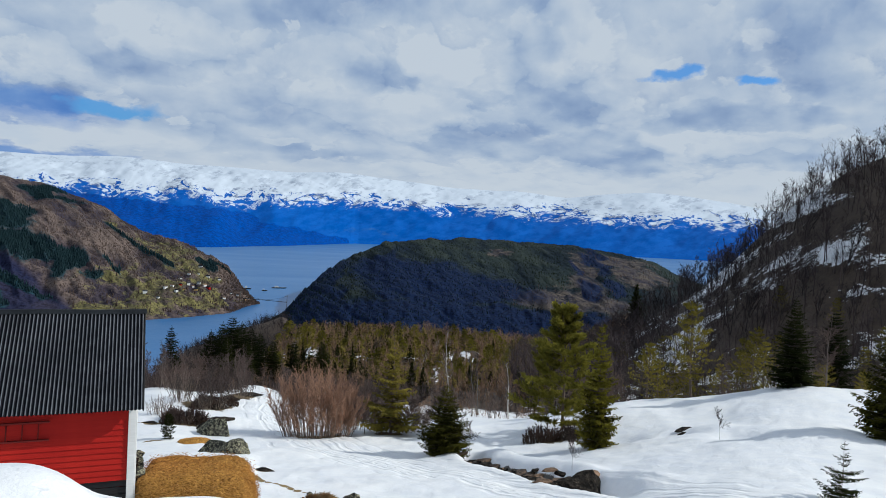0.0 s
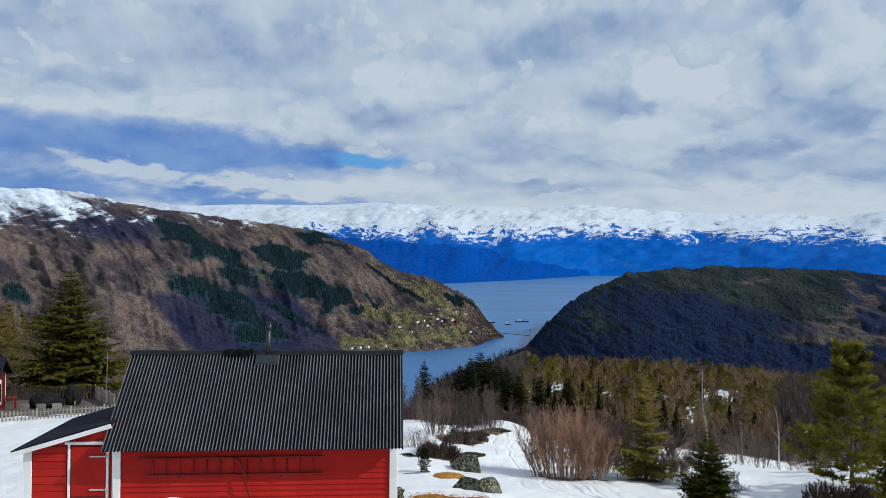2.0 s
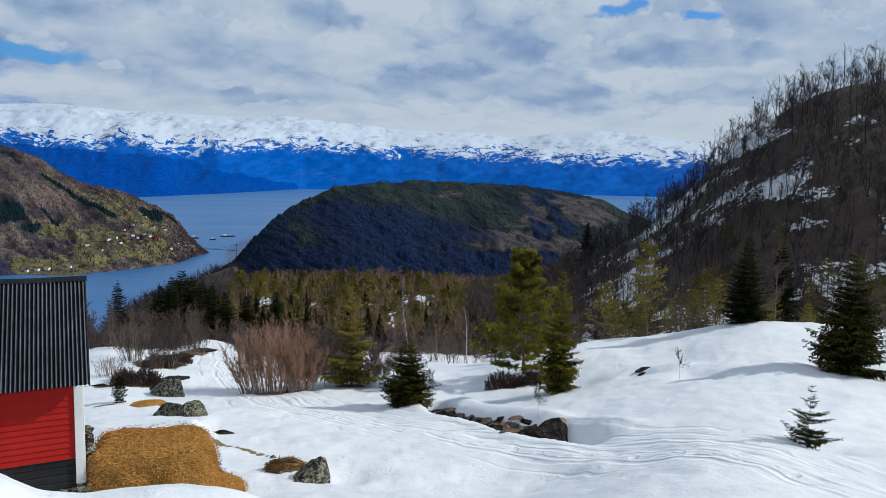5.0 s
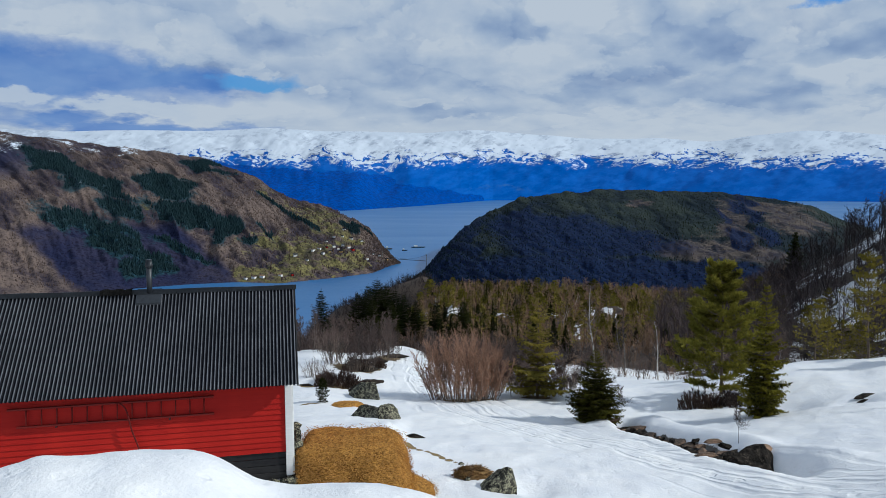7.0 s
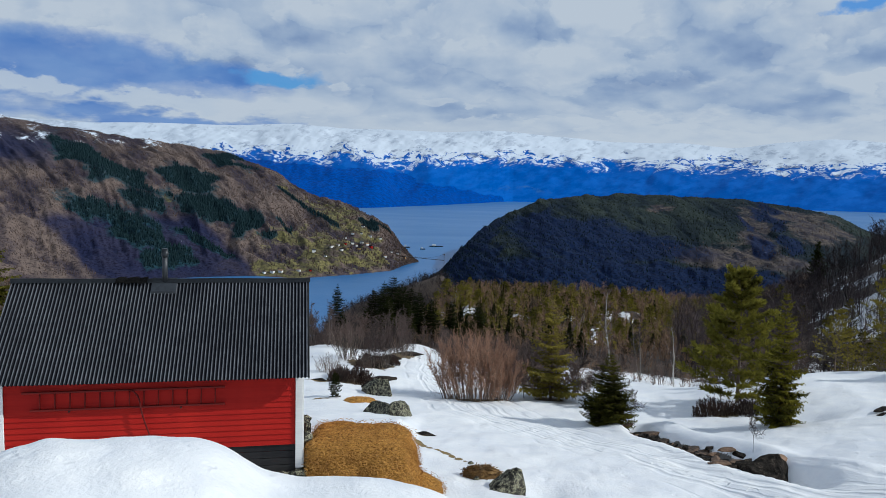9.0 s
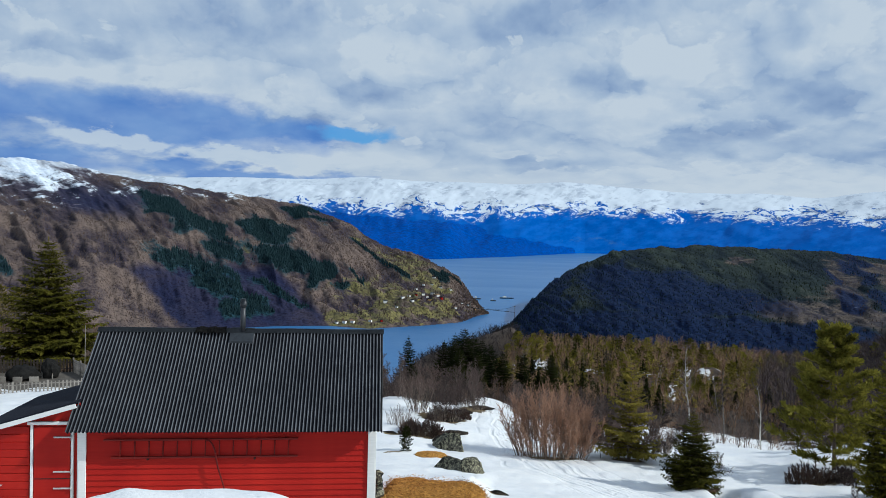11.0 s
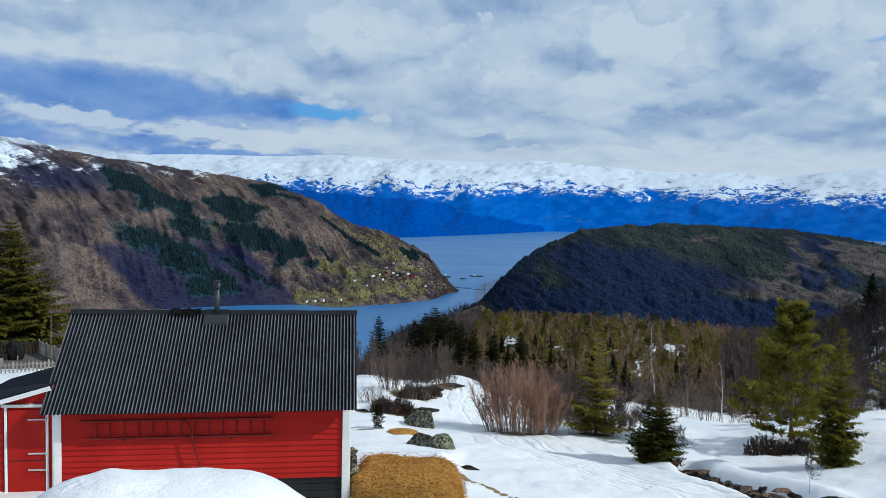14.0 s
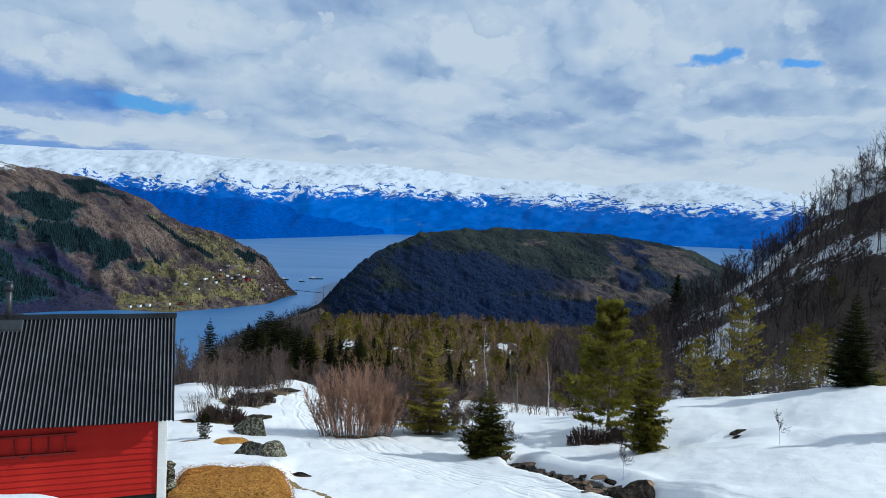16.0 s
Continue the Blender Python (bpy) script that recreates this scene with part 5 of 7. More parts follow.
def pine_meshes(seed, h=5.5, spread=0.34, mat=None, low=0.12, lean=0.03, fill=1.0, leaf=1.0):
    """Young Scots pine: whorls of level limbs that turn up at the ends, pads of needles, trunk showing through."""
    rng = random.Random(seed)
    trunk, crown = Bits(), Bits()
    stem = bent(rng, Vector((0, 0, 0)), Vector((lean, 0, 1)), h, 8, 0.03, 0.05)
    trunk.stick(stem, [0.014 * h * (1 - i / 8.8) for i in range(9)], 7)
    z = low
    while z < 0.97:
        i = min(int(z * 8), 7)
        at = stem[i].lerp(stem[i + 1], z * 8 - i)
        shape = (1.04 - z) ** 0.85 * (0.55 + 0.45 * min(1, z * 3.0))
        turn = rng.uniform(0, math.tau)
        arms = rng.choice((4, 5, 5, 6))
        for k in range(arms):
            if rng.random() < 0.13:
                continue
            w = turn + k * math.tau / arms + rng.gauss(0, 0.2)
            long = h * spread * shape * rng.uniform(0.55, 1.2) + 0.025 * h
            d = Vector((math.cos(w), math.sin(w), rng.uniform(-0.18, 0.10) + 0.5 * z * z))
            limb = bent(rng, at, d, long, 5, 0.07, 0.085)
            trunk.stick(limb, [0.0042 * h * (1 - z * 0.6) * (1 - j / 6) + 0.002 for j in range(6)], 3)
            side = Vector((-math.sin(w), math.cos(w), 0))
            for j in range(1 if z > 0.5 else 2, 6):
                for sgn in (-1, 1) * max(1, int(round(fill))):
                    reach = long * 0.26 * (1.2 - 0.14 * j) * rng.uniform(0.5, 1.2)
                    e = limb[j] + side * sgn * reach + (limb[j] - limb[j - 1]) * rng.uniform(0.2, 0.9) + Vector((0, 0, reach * rng.uniform(0.0, 0.5)))
                    trunk.stick([limb[j], e], [0.003, 0.0015], 3)
                    tuft(crown, rng, e, (e - limb[j]).normalized() + Vector((0, 0, 0.35)), 0.042 * h * leaf * rng.uniform(0.7, 1.2), 8)
                    if rng.random() < 0.6:
                        tuft(crown, rng, limb[j].lerp(e, 0.5), (e - limb[j]).normalized() + Vector((0, 0, 0.3)), 0.036 * h * leaf, 6)
            tuft(crown, rng, limb[-1], (limb[-1] - limb[-2]).normalized() + Vector((0, 0, 0.4)), 0.05 * h * leaf, 10)
        z += rng.uniform(0.066, 0.098)
    tuft(crown, rng, stem[-1], Vector((0, 0, 1)), 0.05 * h, 10)
    return trunk.mesh("trunk", BARK), crown.mesh("crown", mat or PINE, False)


def bare_meshes(seed, h=7.0, spread=0.22, bark=None, twig=None, stems=1, limbs=16, thick=0.010):
    """Leafless broadleaf tree: stems, rising limbs, fine twigs."""
    rng = random.Random(seed)
    trunk, crown = Bits(), Bits()
    for s in range(stems):
        lean = Vector((rng.gauss(0, 0.09 + 0.07 * (stems > 1)), rng.gauss(0, 0.09 + 0.07 * (stems > 1)), 1))
        hh = h * rng.uniform(0.8, 1.0) if s else h
        stem = bent(rng, Vector((rng.gauss(0, 0.05) * s, rng.gauss(0, 0.05) * s, -0.1)), lean, hh, 8, 0.07, 0.05)
        trunk.stick(stem, [thick * hh * (1 - i / 8.6) + 0.004 for i in range(9)], 6)
        for k in range(limbs):
            u = rng.uniform(0.22, 0.97)
            i = min(int(u * 8), 7)
            at = stem[i].lerp(stem[i + 1], u * 8 - i)
            w = rng.uniform(0, math.tau)
            d = Vector((math.cos(w), math.sin(w), rng.uniform(0.5, 1.3)))
            long = hh * spread * (1.15 - u * 0.75) * rng.uniform(0.6, 1.3)
            limb = bent(rng, at, d, long, 4, 0.16, 0.10)
            trunk.stick(limb, [thick * 0.38 * hh * (1 - u * 0.7) * (1 - j / 5) + 0.004 for j in range(5)], 3)
            for j in range(1, 5):
                for _ in range(4):
                    d2 = (limb[j] - limb[j - 1]).normalized() + Vector((rng.gauss(0, 0.6), rng.gauss(0, 0.6), rng.gauss(0.15, 0.45)))
                    tw = bent(rng, limb[j], d2, long * rng.uniform(0.22, 0.55), 2, 0.2)
                    crown.stick(tw, [0.011, 0.008, 0.005], 3)
                    for _ in range(3):
                        d3 = d2 + Vector((rng.gauss(0, 0.7), rng.gauss(0, 0.7), rng.gauss(0, 0.5)))
                        crown.stick(bent(rng, tw[1], d3, long * rng.uniform(0.12, 0.3), 1, 0.1), [0.008, 0.004], 3)
    return trunk.mesh("trunk", bark or GREY_BARK), crown.mesh("crown", twig or TWIG)


def bush_meshes(seed, h=3.0, wide=3.6, stems=60, twig=None, fine=7, dome=0.35):
    """Leafless shrub: a thicket of stems that fan out into fine twigs."""
    rng = random.Random(seed)
    trunk, crown = Bits(), Bits()
    for s in range(stems):
        a, rad = rng.uniform(0, math.tau), math.sqrt(rng.random())
        foot = Vector((math.cos(a) * rad * wide * 0.36, math.sin(a) * rad * wide * 0.2, -0.1))
        hh = h * rng.uniform(0.62, 1.0) * (1 - dome * rad ** 3)
        d = Vector((math.cos(a) * rad * 0.42, math.sin(a) * rad * 0.42, 1))
        stem = bent(rng, foot, d, hh, 6, 0.10, 0.03)
        trunk.stick(stem, [0.019 * (1 - i / 7.5) for i in range(7)], 4)
        for i in range(2, 7):
            for _ in range(fine if i > 2 else 3):
                d2 = (stem[i] - stem[i - 1]).normalized() + Vector((rng.gauss(0, 0.55), rng.gauss(0, 0.55), rng.gauss(0.1, 0.35)))
                tw = bent(rng, stem[i - 1].lerp(stem[i], rng.random()), d2, hh * rng.uniform(0.07, 0.20), 2, 0.25)
                crown.stick(tw, [0.007, 0.0055, 0.0035], 3)
    return trunk.mesh("trunk", PALE_STEM), crown.mesh("crown", twig or RED_TWIG)


def plant(name, meshes, x, y, scale, turn, label, category, group="", sink=0.05, wide=1.0, z=None):
    """One tree of its own: a foot with trunk and crown under it."""
    g = height(x, y) if z is None else z
    m = pose(x, y, g - sink * scale, 0, 0, turn) @ Matrix.Diagonal((scale * wide, scale * wide, scale, 1))
    t = thing(name, m, label, category, group)
    for me in meshes:
        ob = new(me.name.split(".")[0], me)
        ob.parent = t
    return t


def spot(az, r):
    return r * math.sin(radians(az)), r * math.cos(radians(az))


SPRUCES = [spruce_meshes(s, 6.0, w, m, 0.05, 1.0) for s, w, m in ((1, 0.25, DARK_SPRUCE), (2, 0.28, SPRUCE), (3, 0.22, DARK_SPRUCE))]
BIG_SPRUCE = fir_meshes(11, 10.0, 0.33, SPRUCE, 0.10, 34, 12, 0.45, 0.34)
SMALL_SPRUCE = fir_meshes(12, 2.6, 0.36, SPRUCE, 0.02, 26, 13, 0.3, 0.2)
YOUNG_SPRUCE = fir_meshes(13, 1.2, 0.36, DARK_SPRUCE, 0.0, 13, 8, 0.75, 0.0)
DARK_FIRS = [fir_meshes(s, 6.0, w, DARK_SPRUCE, 0.04, 36, 10, 0.45, 0.34) for s, w in ((14, 0.25), (15, 0.22))]
PINES = [pine_meshes(s, 5.5, w, PINE, lo, ln, 1.0) for s, w, lo, ln in ((21, 0.38, 0.14, 0.02), (22, 0.32, 0.10, -0.03), (23, 0.42, 0.2, 0.04), (24, 0.34, 0.25, 0.0))]
SPARSE_PINES = [pine_meshes(s, 5.5, w, WOOD_PINE, lo, ln, 1.0, 0.72) for s, w, lo, ln in ((25, 0.36, 0.20, 0.03), (26, 0.40, 0.28, -0.04), (27, 0.34, 0.24, 0.02))]
BIG_PINE = pine_meshes(31, 6.2, 0.42, LIT_PINE, 0.10, 0.0, 5.0, 0.9)
SLIM_SPRUCE = fir_meshes(32, 5.4, 0.24, OLIVE_SPRUCE, 0.03, 27, 11, 0.45, 0.24)
MID_SPRUCE = fir_meshes(33, 4.6, 0.31, WOOD_PINE, 0.09, 20, 7, 0.6, 0.14)
BARES = [bare_meshes(s, 7.0, w, b, TWIG, n, l) for s, w, b, n, l in ((41, 0.22, GREY_BARK, 1, 18), (42, 0.25, GREY_BARK, 2, 12), (43, 0.20, GREY_BARK, 3, 11), (44, 0.26, GREY_BARK, 2, 14))]
SLOPE_BARES = [bare_meshes(s, 7.0, w, SHADED_BARK, SHADED_TWIG, n, l, 0.010) for s, w, n, l in ((81, 0.22, 1, 18), (82, 0.25, 2, 12), (83, 0.20, 3, 11), (84, 0.26, 2, 14))]
KNOLL_BARES = [bare_meshes(s, 7.0, w, b, SUNLIT_TWIG, n, l) for s, w, b, n, l in ((71, 0.22, GREY_BARK, 1, 18), (72, 0.25, BIRCH, 2, 12), (73, 0.20, GREY_BARK, 3, 11), (74, 0.26, GREY_BARK, 2, 14))]
BIRCHES = [bare_meshes(s, 7.0, 0.20, BIRCH, TWIG, n, 14, 0.011) for s, n in ((51, 1), (52, 2))]
THIN_BUSH = bare_meshes(65, 2.6, 0.42, GREY_BARK, TWIG, 1, 11, 0.008)
SAPLING = pine_meshes(36, 1.1, 0.30, DARK_SPRUCE, 0.05, 0.05, 2.0)
RUSSET = bush_meshes(61, 2.95, 4.4, 140, RED_TWIG, 17)
BROWN_BUSH = bush_meshes(62, 2.4, 3.0, 42, TWIG, 6)

# single trees that stand out
for i, (az, r, sc) in enumerate(((-23.2, 46, 0.72), (-27.6, 47, 0.70))):
    plant("spruce_tree", SPRUCES[1 - i], *spot(az, r), sc, 30 * i, "dark spruce rising behind the shed", "tree", "spruces behind the shed")
plant("pine_tree", PINES[1], *spot(-26.3, 47), 0.82, 30, "olive pine rising behind the shed", "tree")
plant("spruce_tree", SMALL_SPRUCE, 5.45, 24.9, 0.98, 20, "small dense green spruce standing on open snow", "tree", wide=1.15)
plant("pine_tree", BIG_PINE, 11.7, 29.2, 0.94, 200, "bushy light green pine with bare forked top", "tree", sink=0.3)
plant("spruce_tree", SLIM_SPRUCE, 11.05, 24.0, 0.86, 75, "slim olive-green spruce with low boughs over the snow", "tree", sink=0.0, wide=0.78)
plant("spruce_tree", MID_SPRUCE, 4.05, 30.0, 0.98, 110, "dull olive open-crowned spruce among bare shrubs", "tree")
plant("bush", RUSSET, 0.85, 29.6, 1.04, 0, "leafless russet-brown shrub thicket on snow", "bush", wide=0.88)
plant("spruce_tree", DARK_FIRS[0], 23.7, 29.95, 0.72, 0, "dark green spruce at the snowfield's edge", "tree", wide=1.05)
plant("spruce_tree", DARK_FIRS[1], 39.0, 45.6, 1.16, 40, "tall dark spruce below the hillside", "tree", wide=1.3)
plant("spruce_tree", SMALL_SPRUCE, 20.2, 20.0, 1.65, 90, "dark spruce with boughs down to the snow", "tree", wide=1.0)
plant("spruce_tree", YOUNG_SPRUCE, 11.0, 11.7, 1.15, 0, "knee-high young spruce poking out of the snow", "tree")
plant("pine_tree", SPARSE_PINES[0], 20.6, 33.8, 0.93, 30, "olive open-crowned pine by the snow", "tree")
plant("pine_tree", SPARSE_PINES[1], 19.6, 36.8, 0.66, 130, "low olive see-through pine by the snow", "tree")
plant("pine_tree", SPARSE_PINES[2], 23.2, 32.4, 0.62, 250, "low olive see-through pine by the snow", "tree")
plant("pine_tree", SPARSE_PINES[1], 26.5, 36.0, 0.62, 10, "low olive see-through pine by the snow", "tree")
plant("pine_sapling", SAPLING, -4.8, 27.7, 0.95, 40, "small dark pine sapling with upright shoots on snow", "sapling")
plant("spruce_tree", BIG_SPRUCE, -38.9, 53.3, 1.06, 60, "tall broad dark olive spruce behind the terrace", "tree", wide=1.34)
plant("spruce_tree", DARK_FIRS[1], *spot(-9.85, 80), 1.25, 10, "dark spruce against the water", "tree", wide=1.1)
plant("spruce_tree", SPRUCES[0], 54.4, 109.4, 1.35, 10, "lone dark spruce on the spur", "tree")
for i, (az, r, s) in enumerate(((-6.9, 74, 1.15), (-6.1, 76, 1.3), (-5.3, 73, 1.35), (-4.6, 75, 1.25), (-3.9, 72, 1.1), (-3.2, 74, 1.05), (-5.7, 69, 0.95), (-4.2, 67, 0.85), (-2.2, 72, 0.85), (-0.6, 70, 0.8), (1.6, 76, 0.8))):
    plant("spruce_tree", DARK_FIRS[i % 2], *spot(az, r), s, 50 * i, "dark spruce in a close clump", "tree", "dark spruce clump", wide=1.35)
for i, (az, r, s) in enumerate(((12.2, 58, 0.95), (14.6, 50, 0.66), (17.2, 50, 0.66))):
    plant("birch_tree", BIRCHES[i % 2], *spot(az, r), s, 70 * i, "pale-trunked leafless birch in the thicket", "tree", "pale birches")
plant("twiggy_sapling", THIN_BUSH, 14.6, 21.6, 0.44, 0, "thin leafless sapling in a dip of the snow", "sapling", wide=0.5)
plant("twiggy_sapling", THIN_BUSH, 8.1, 18.9, 0.40, 60, "thin leafless sapling by the brook", "sapling", wide=0.6)
plant("twiggy_sapling", THIN_BUSH, 6.6, 25.6, 0.52, 60, "thin leafless sapling beside the small spruce", "sapling", wide=0.6)
for i, (x, y, s) in enumerate(((-6.2, 33.4, 0.45), (-4.2, 36.6, 0.6), (-5.9, 37.5, 0.7), (-4.7, 36.0, 0.5), (-3.2, 41.0, 0.55), (-6.6, 41.5, 0.8))):
    plant("bush", BROWN_BUSH, x, y, s, 40 * i, "low brown leafless bush on a bare patch", "bush", "low brown bushes")

for i, (x, y, s, w) in enumerate(((2.55, 30.6, 0.72, 1.1), (2.95, 29.9, 0.58, 1.2), (3.35, 31.2, 0.80, 1.0), (4.75, 30.3, 0.66, 1.2), (5.2, 31.3, 0.80, 1.1), (5.9, 30.2, 0.60, 1.2), (6.6, 31.6, 0.74, 1.1), (7.3, 30.6, 0.55, 1.2))):
    plant("bush", THIN_BUSH, x, y, s, 47 * i, "thin leafless grey-brown shrub in the snow", "bush", "thin bare shrubs", wide=w)

HEATHER = bush_meshes(64, 0.95, 2.8, 190, HEATH, 14, 0.85)
for i, (x, y, s) in enumerate(((10.2, 27.4, 0.9), (11.3, 27.2, 0.75), (12.2, 26.6, 0.6), (-4.8, 31.7, 1.0), (-5.5, 32.3, 0.8), (-4.0, 31.8, 0.6), (-4.6, 36.6, 0.9), (-3.6, 38.0, 0.7))):
    plant("bush", HEATHER, x, y, s, 70 * i, "dense low dark brown bush in the snow", "bush", "low dark bushes")


def sight_lane(az, r):
    """Strips thinned of trees so that the camera sees the knoll's snowy ledges."""
    return any(abs(az - a) < 0.8 and d - reach < r < d + 4 for a, d, _, reach in LEDGES) and math.sin(az * 431 + r * 97) < 0.55


def scatter(count, pick, seed, keep):
    """Random places by azimuth and distance that keep() allows, none too close together."""
    rng, out = random.Random(seed), []
    tries = 0
    while len(out) < count and tries < count * 60:
        tries += 1
        az, r = pick(rng)
        x, y = spot(az, r)
        gap = 0.9 + r * 0.006
        if keep(az, r, x, y) and all((x - a) ** 2 + (y - b) ** 2 > gap * gap for a, b, _ in out):
            out.append((x, y, rng))
    return out


# the thicket beyond the snow path
for x, y, rng in scatter(150, lambda q: (q.uniform(-13, 7), q.uniform(43, 64)), 3, lambda az, r, x, y: not (-4.2 < az < -1.6 and r < 60)):
    plant("alder_tree", BARES[rng.randrange(4)], x, y, rng.uniform(0.24, 0.42) * (0.85 if x > -0.05 * y else 1.0), rng.uniform(0, 360), "leafless grey-brown alder in a thicket", "tree", "bare thicket")
for x, y, rng in scatter(90, lambda q: (q.uniform(3, 25), q.uniform(36, 62)), 4, lambda az, r, x, y: not (9 < az < 22 and r < 45)):
    plant("alder_tree", BARES[rng.randrange(4)], x, y, rng.uniform(0.18, 0.32), rng.uniform(0, 360), "leafless grey-brown alder in a thicket", "tree", "bare thicket")
for x, y, rng in scatter(26, lambda q: (q.uniform(3.5, 11), q.uniform(31, 40)), 5, lambda az, r, x, y: True):
    plant("bush", BROWN_BUSH, x, y, rng.uniform(0.3, 0.55), rng.uniform(0, 360), "leafless grey shrub standing in snow", "bush", "grey shrubs")
# the wooded knoll: small trees at its foot, taller with distance to fit the camera's view
for x, y, rng in scatter(620, lambda q: (q.uniform(-7, 25), 66 + 146 * q.random() ** 0.8), 6, lambda az, r, x, y: az > -6 + (r - 60) * 0.03 and not sight_lane(az, r)):
    k, r = rng.random(), math.hypot(x, y)
    tall = (0.9 + 0.021 * r) * rng.uniform(0.7, 1.25)
    if k < (0.44 if r > 84 else 0.12):
        plant("pine_tree", PINES[rng.randrange(4)], x, y, tall / 5.5, rng.uniform(0, 360), "olive-green pine in mixed woodland", "tree", "woodland pines", wide=1.25)
    elif k < (0.66 if x < 0.04 * y else 0.5):
        plant("spruce_tree", SPRUCES[rng.choice((0, 2))], x, y, tall * 1.1 / 6.0, rng.uniform(0, 360), "dark spruce in mixed woodland", "tree", "woodland spruces")
    else:
        plant("aspen_tree", KNOLL_BARES[rng.randrange(4)], x, y, tall / 7.0, rng.uniform(0, 360), "leafless brown aspen in mixed woodland", "tree", "woodland bare trees", wide=1.3)
# the steep hillside
for x, y, rng in scatter(400, lambda q: (q.uniform(21, 56), q.uniform(56, 140)), 8, lambda az, r, x, y: True):
    r = math.hypot(x, y)
    if rng.random() < 0.10 and r < 85:
        plant("pine_tree", SPARSE_PINES[rng.randrange(3)], x, y, rng.uniform(0.5, 0.8), rng.uniform(0, 360), "olive pine on the steep slope", "tree", "hillside pines")
    else:
        plant("mountain_birch", SLOPE_BARES[rng.randrange(4)], x, y, rng.uniform(0.55, 0.9) * (0.7 if r < 82 else 1.0), rng.uniform(0, 360), "dark leafless birch on the steep slope", "tree", "hillside birches")
for x, y, rng in scatter(40, lambda q: (q.uniform(23, 52), q.uniform(45, 60)), 9, lambda az, r, x, y: True):
    if rng.random() < 0.5:
        plant("pine_tree", SPARSE_PINES[rng.randrange(3)], x, y, rng.uniform(0.5, 0.8), rng.uniform(0, 360), "young pine at the slope's foot", "tree", "pines below the slope")
    else:
        plant("alder_tree", BARES[rng.randrange(4)], x, y, rng.uniform(0.5, 0.8), rng.uniform(0, 360), "leafless alder at the slope's foot", "tree", "bare thicket")
# the wood behind the house
for x, y, rng in scatter(100, lambda q: (q.uniform(-57, -37), q.uniform(72, 128)), 10, lambda az, r, x, y: az < -37 - (125 - r) * 0.03):
    if rng.random() < 0.68:
        plant("pine_tree", SPARSE_PINES[rng.randrange(3)], x, y, rng.uniform(0.8, 1.25), rng.uniform(0, 360), "yellow-green pine in the wood behind the house", "tree", "wood behind the house")
    else:
        plant("aspen_tree", KNOLL_BARES[rng.randrange(4)], x, y, rng.uniform(0.7, 1.0), rng.uniform(0, 360), "leafless aspen in the wood behind the house", "tree", "woodland bare trees")


def undergrowth(name, count, pick, keep, tall, seed, mat, label, sticks=9):
    """Low brushwood, too much to count: fans of thin stems."""
    rng, bits, made = random.Random(seed), Bits(), 0
    while made < count:
        az, r = pick(rng)
        if not keep(az, r):
            made += 0.2
            continue
        made += 1
        x, y = spot(az, r)
        o = Vector((x, y, height(x, y) - 0.05))
        k = rng.uniform(0.5, 1.2) * tall
        for _ in range(sticks):
            d = Vector((rng.gauss(0, 0.6), rng.gauss(0, 0.6), 1)).normalized() * k * rng.uniform(0.3, 1.1)
            s = Vector((d.y, -d.x, 0)) if abs(d.x) + abs(d.y) > 0.01 else Vector((0.1, 0, 0))
            s = s.normalized() * (0.006 + r * 0.00015)
            p = o + Vector((rng.gauss(0, 0.25), rng.gauss(0, 0.25), 0)) * tall
            bits.quad(p - s, p + s, p + d * 0.6 + s * 0.8, p + d * 0.6 - s * 0.8)
            for _ in range(3):
                e = d * rng.uniform(0.45, 0.8)
                w = Vector((rng.gauss(0, 0.4), rng.gauss(0, 0.4), 0.6)) * k * 0.4
                bits.tri(p + e - s * 0.8, p + e + s * 0.8, p + e + w)
    ob = new(name, bits.mesh(name, mat, False))
    return tagged(ob, label, "brushwood", kind="stuff")


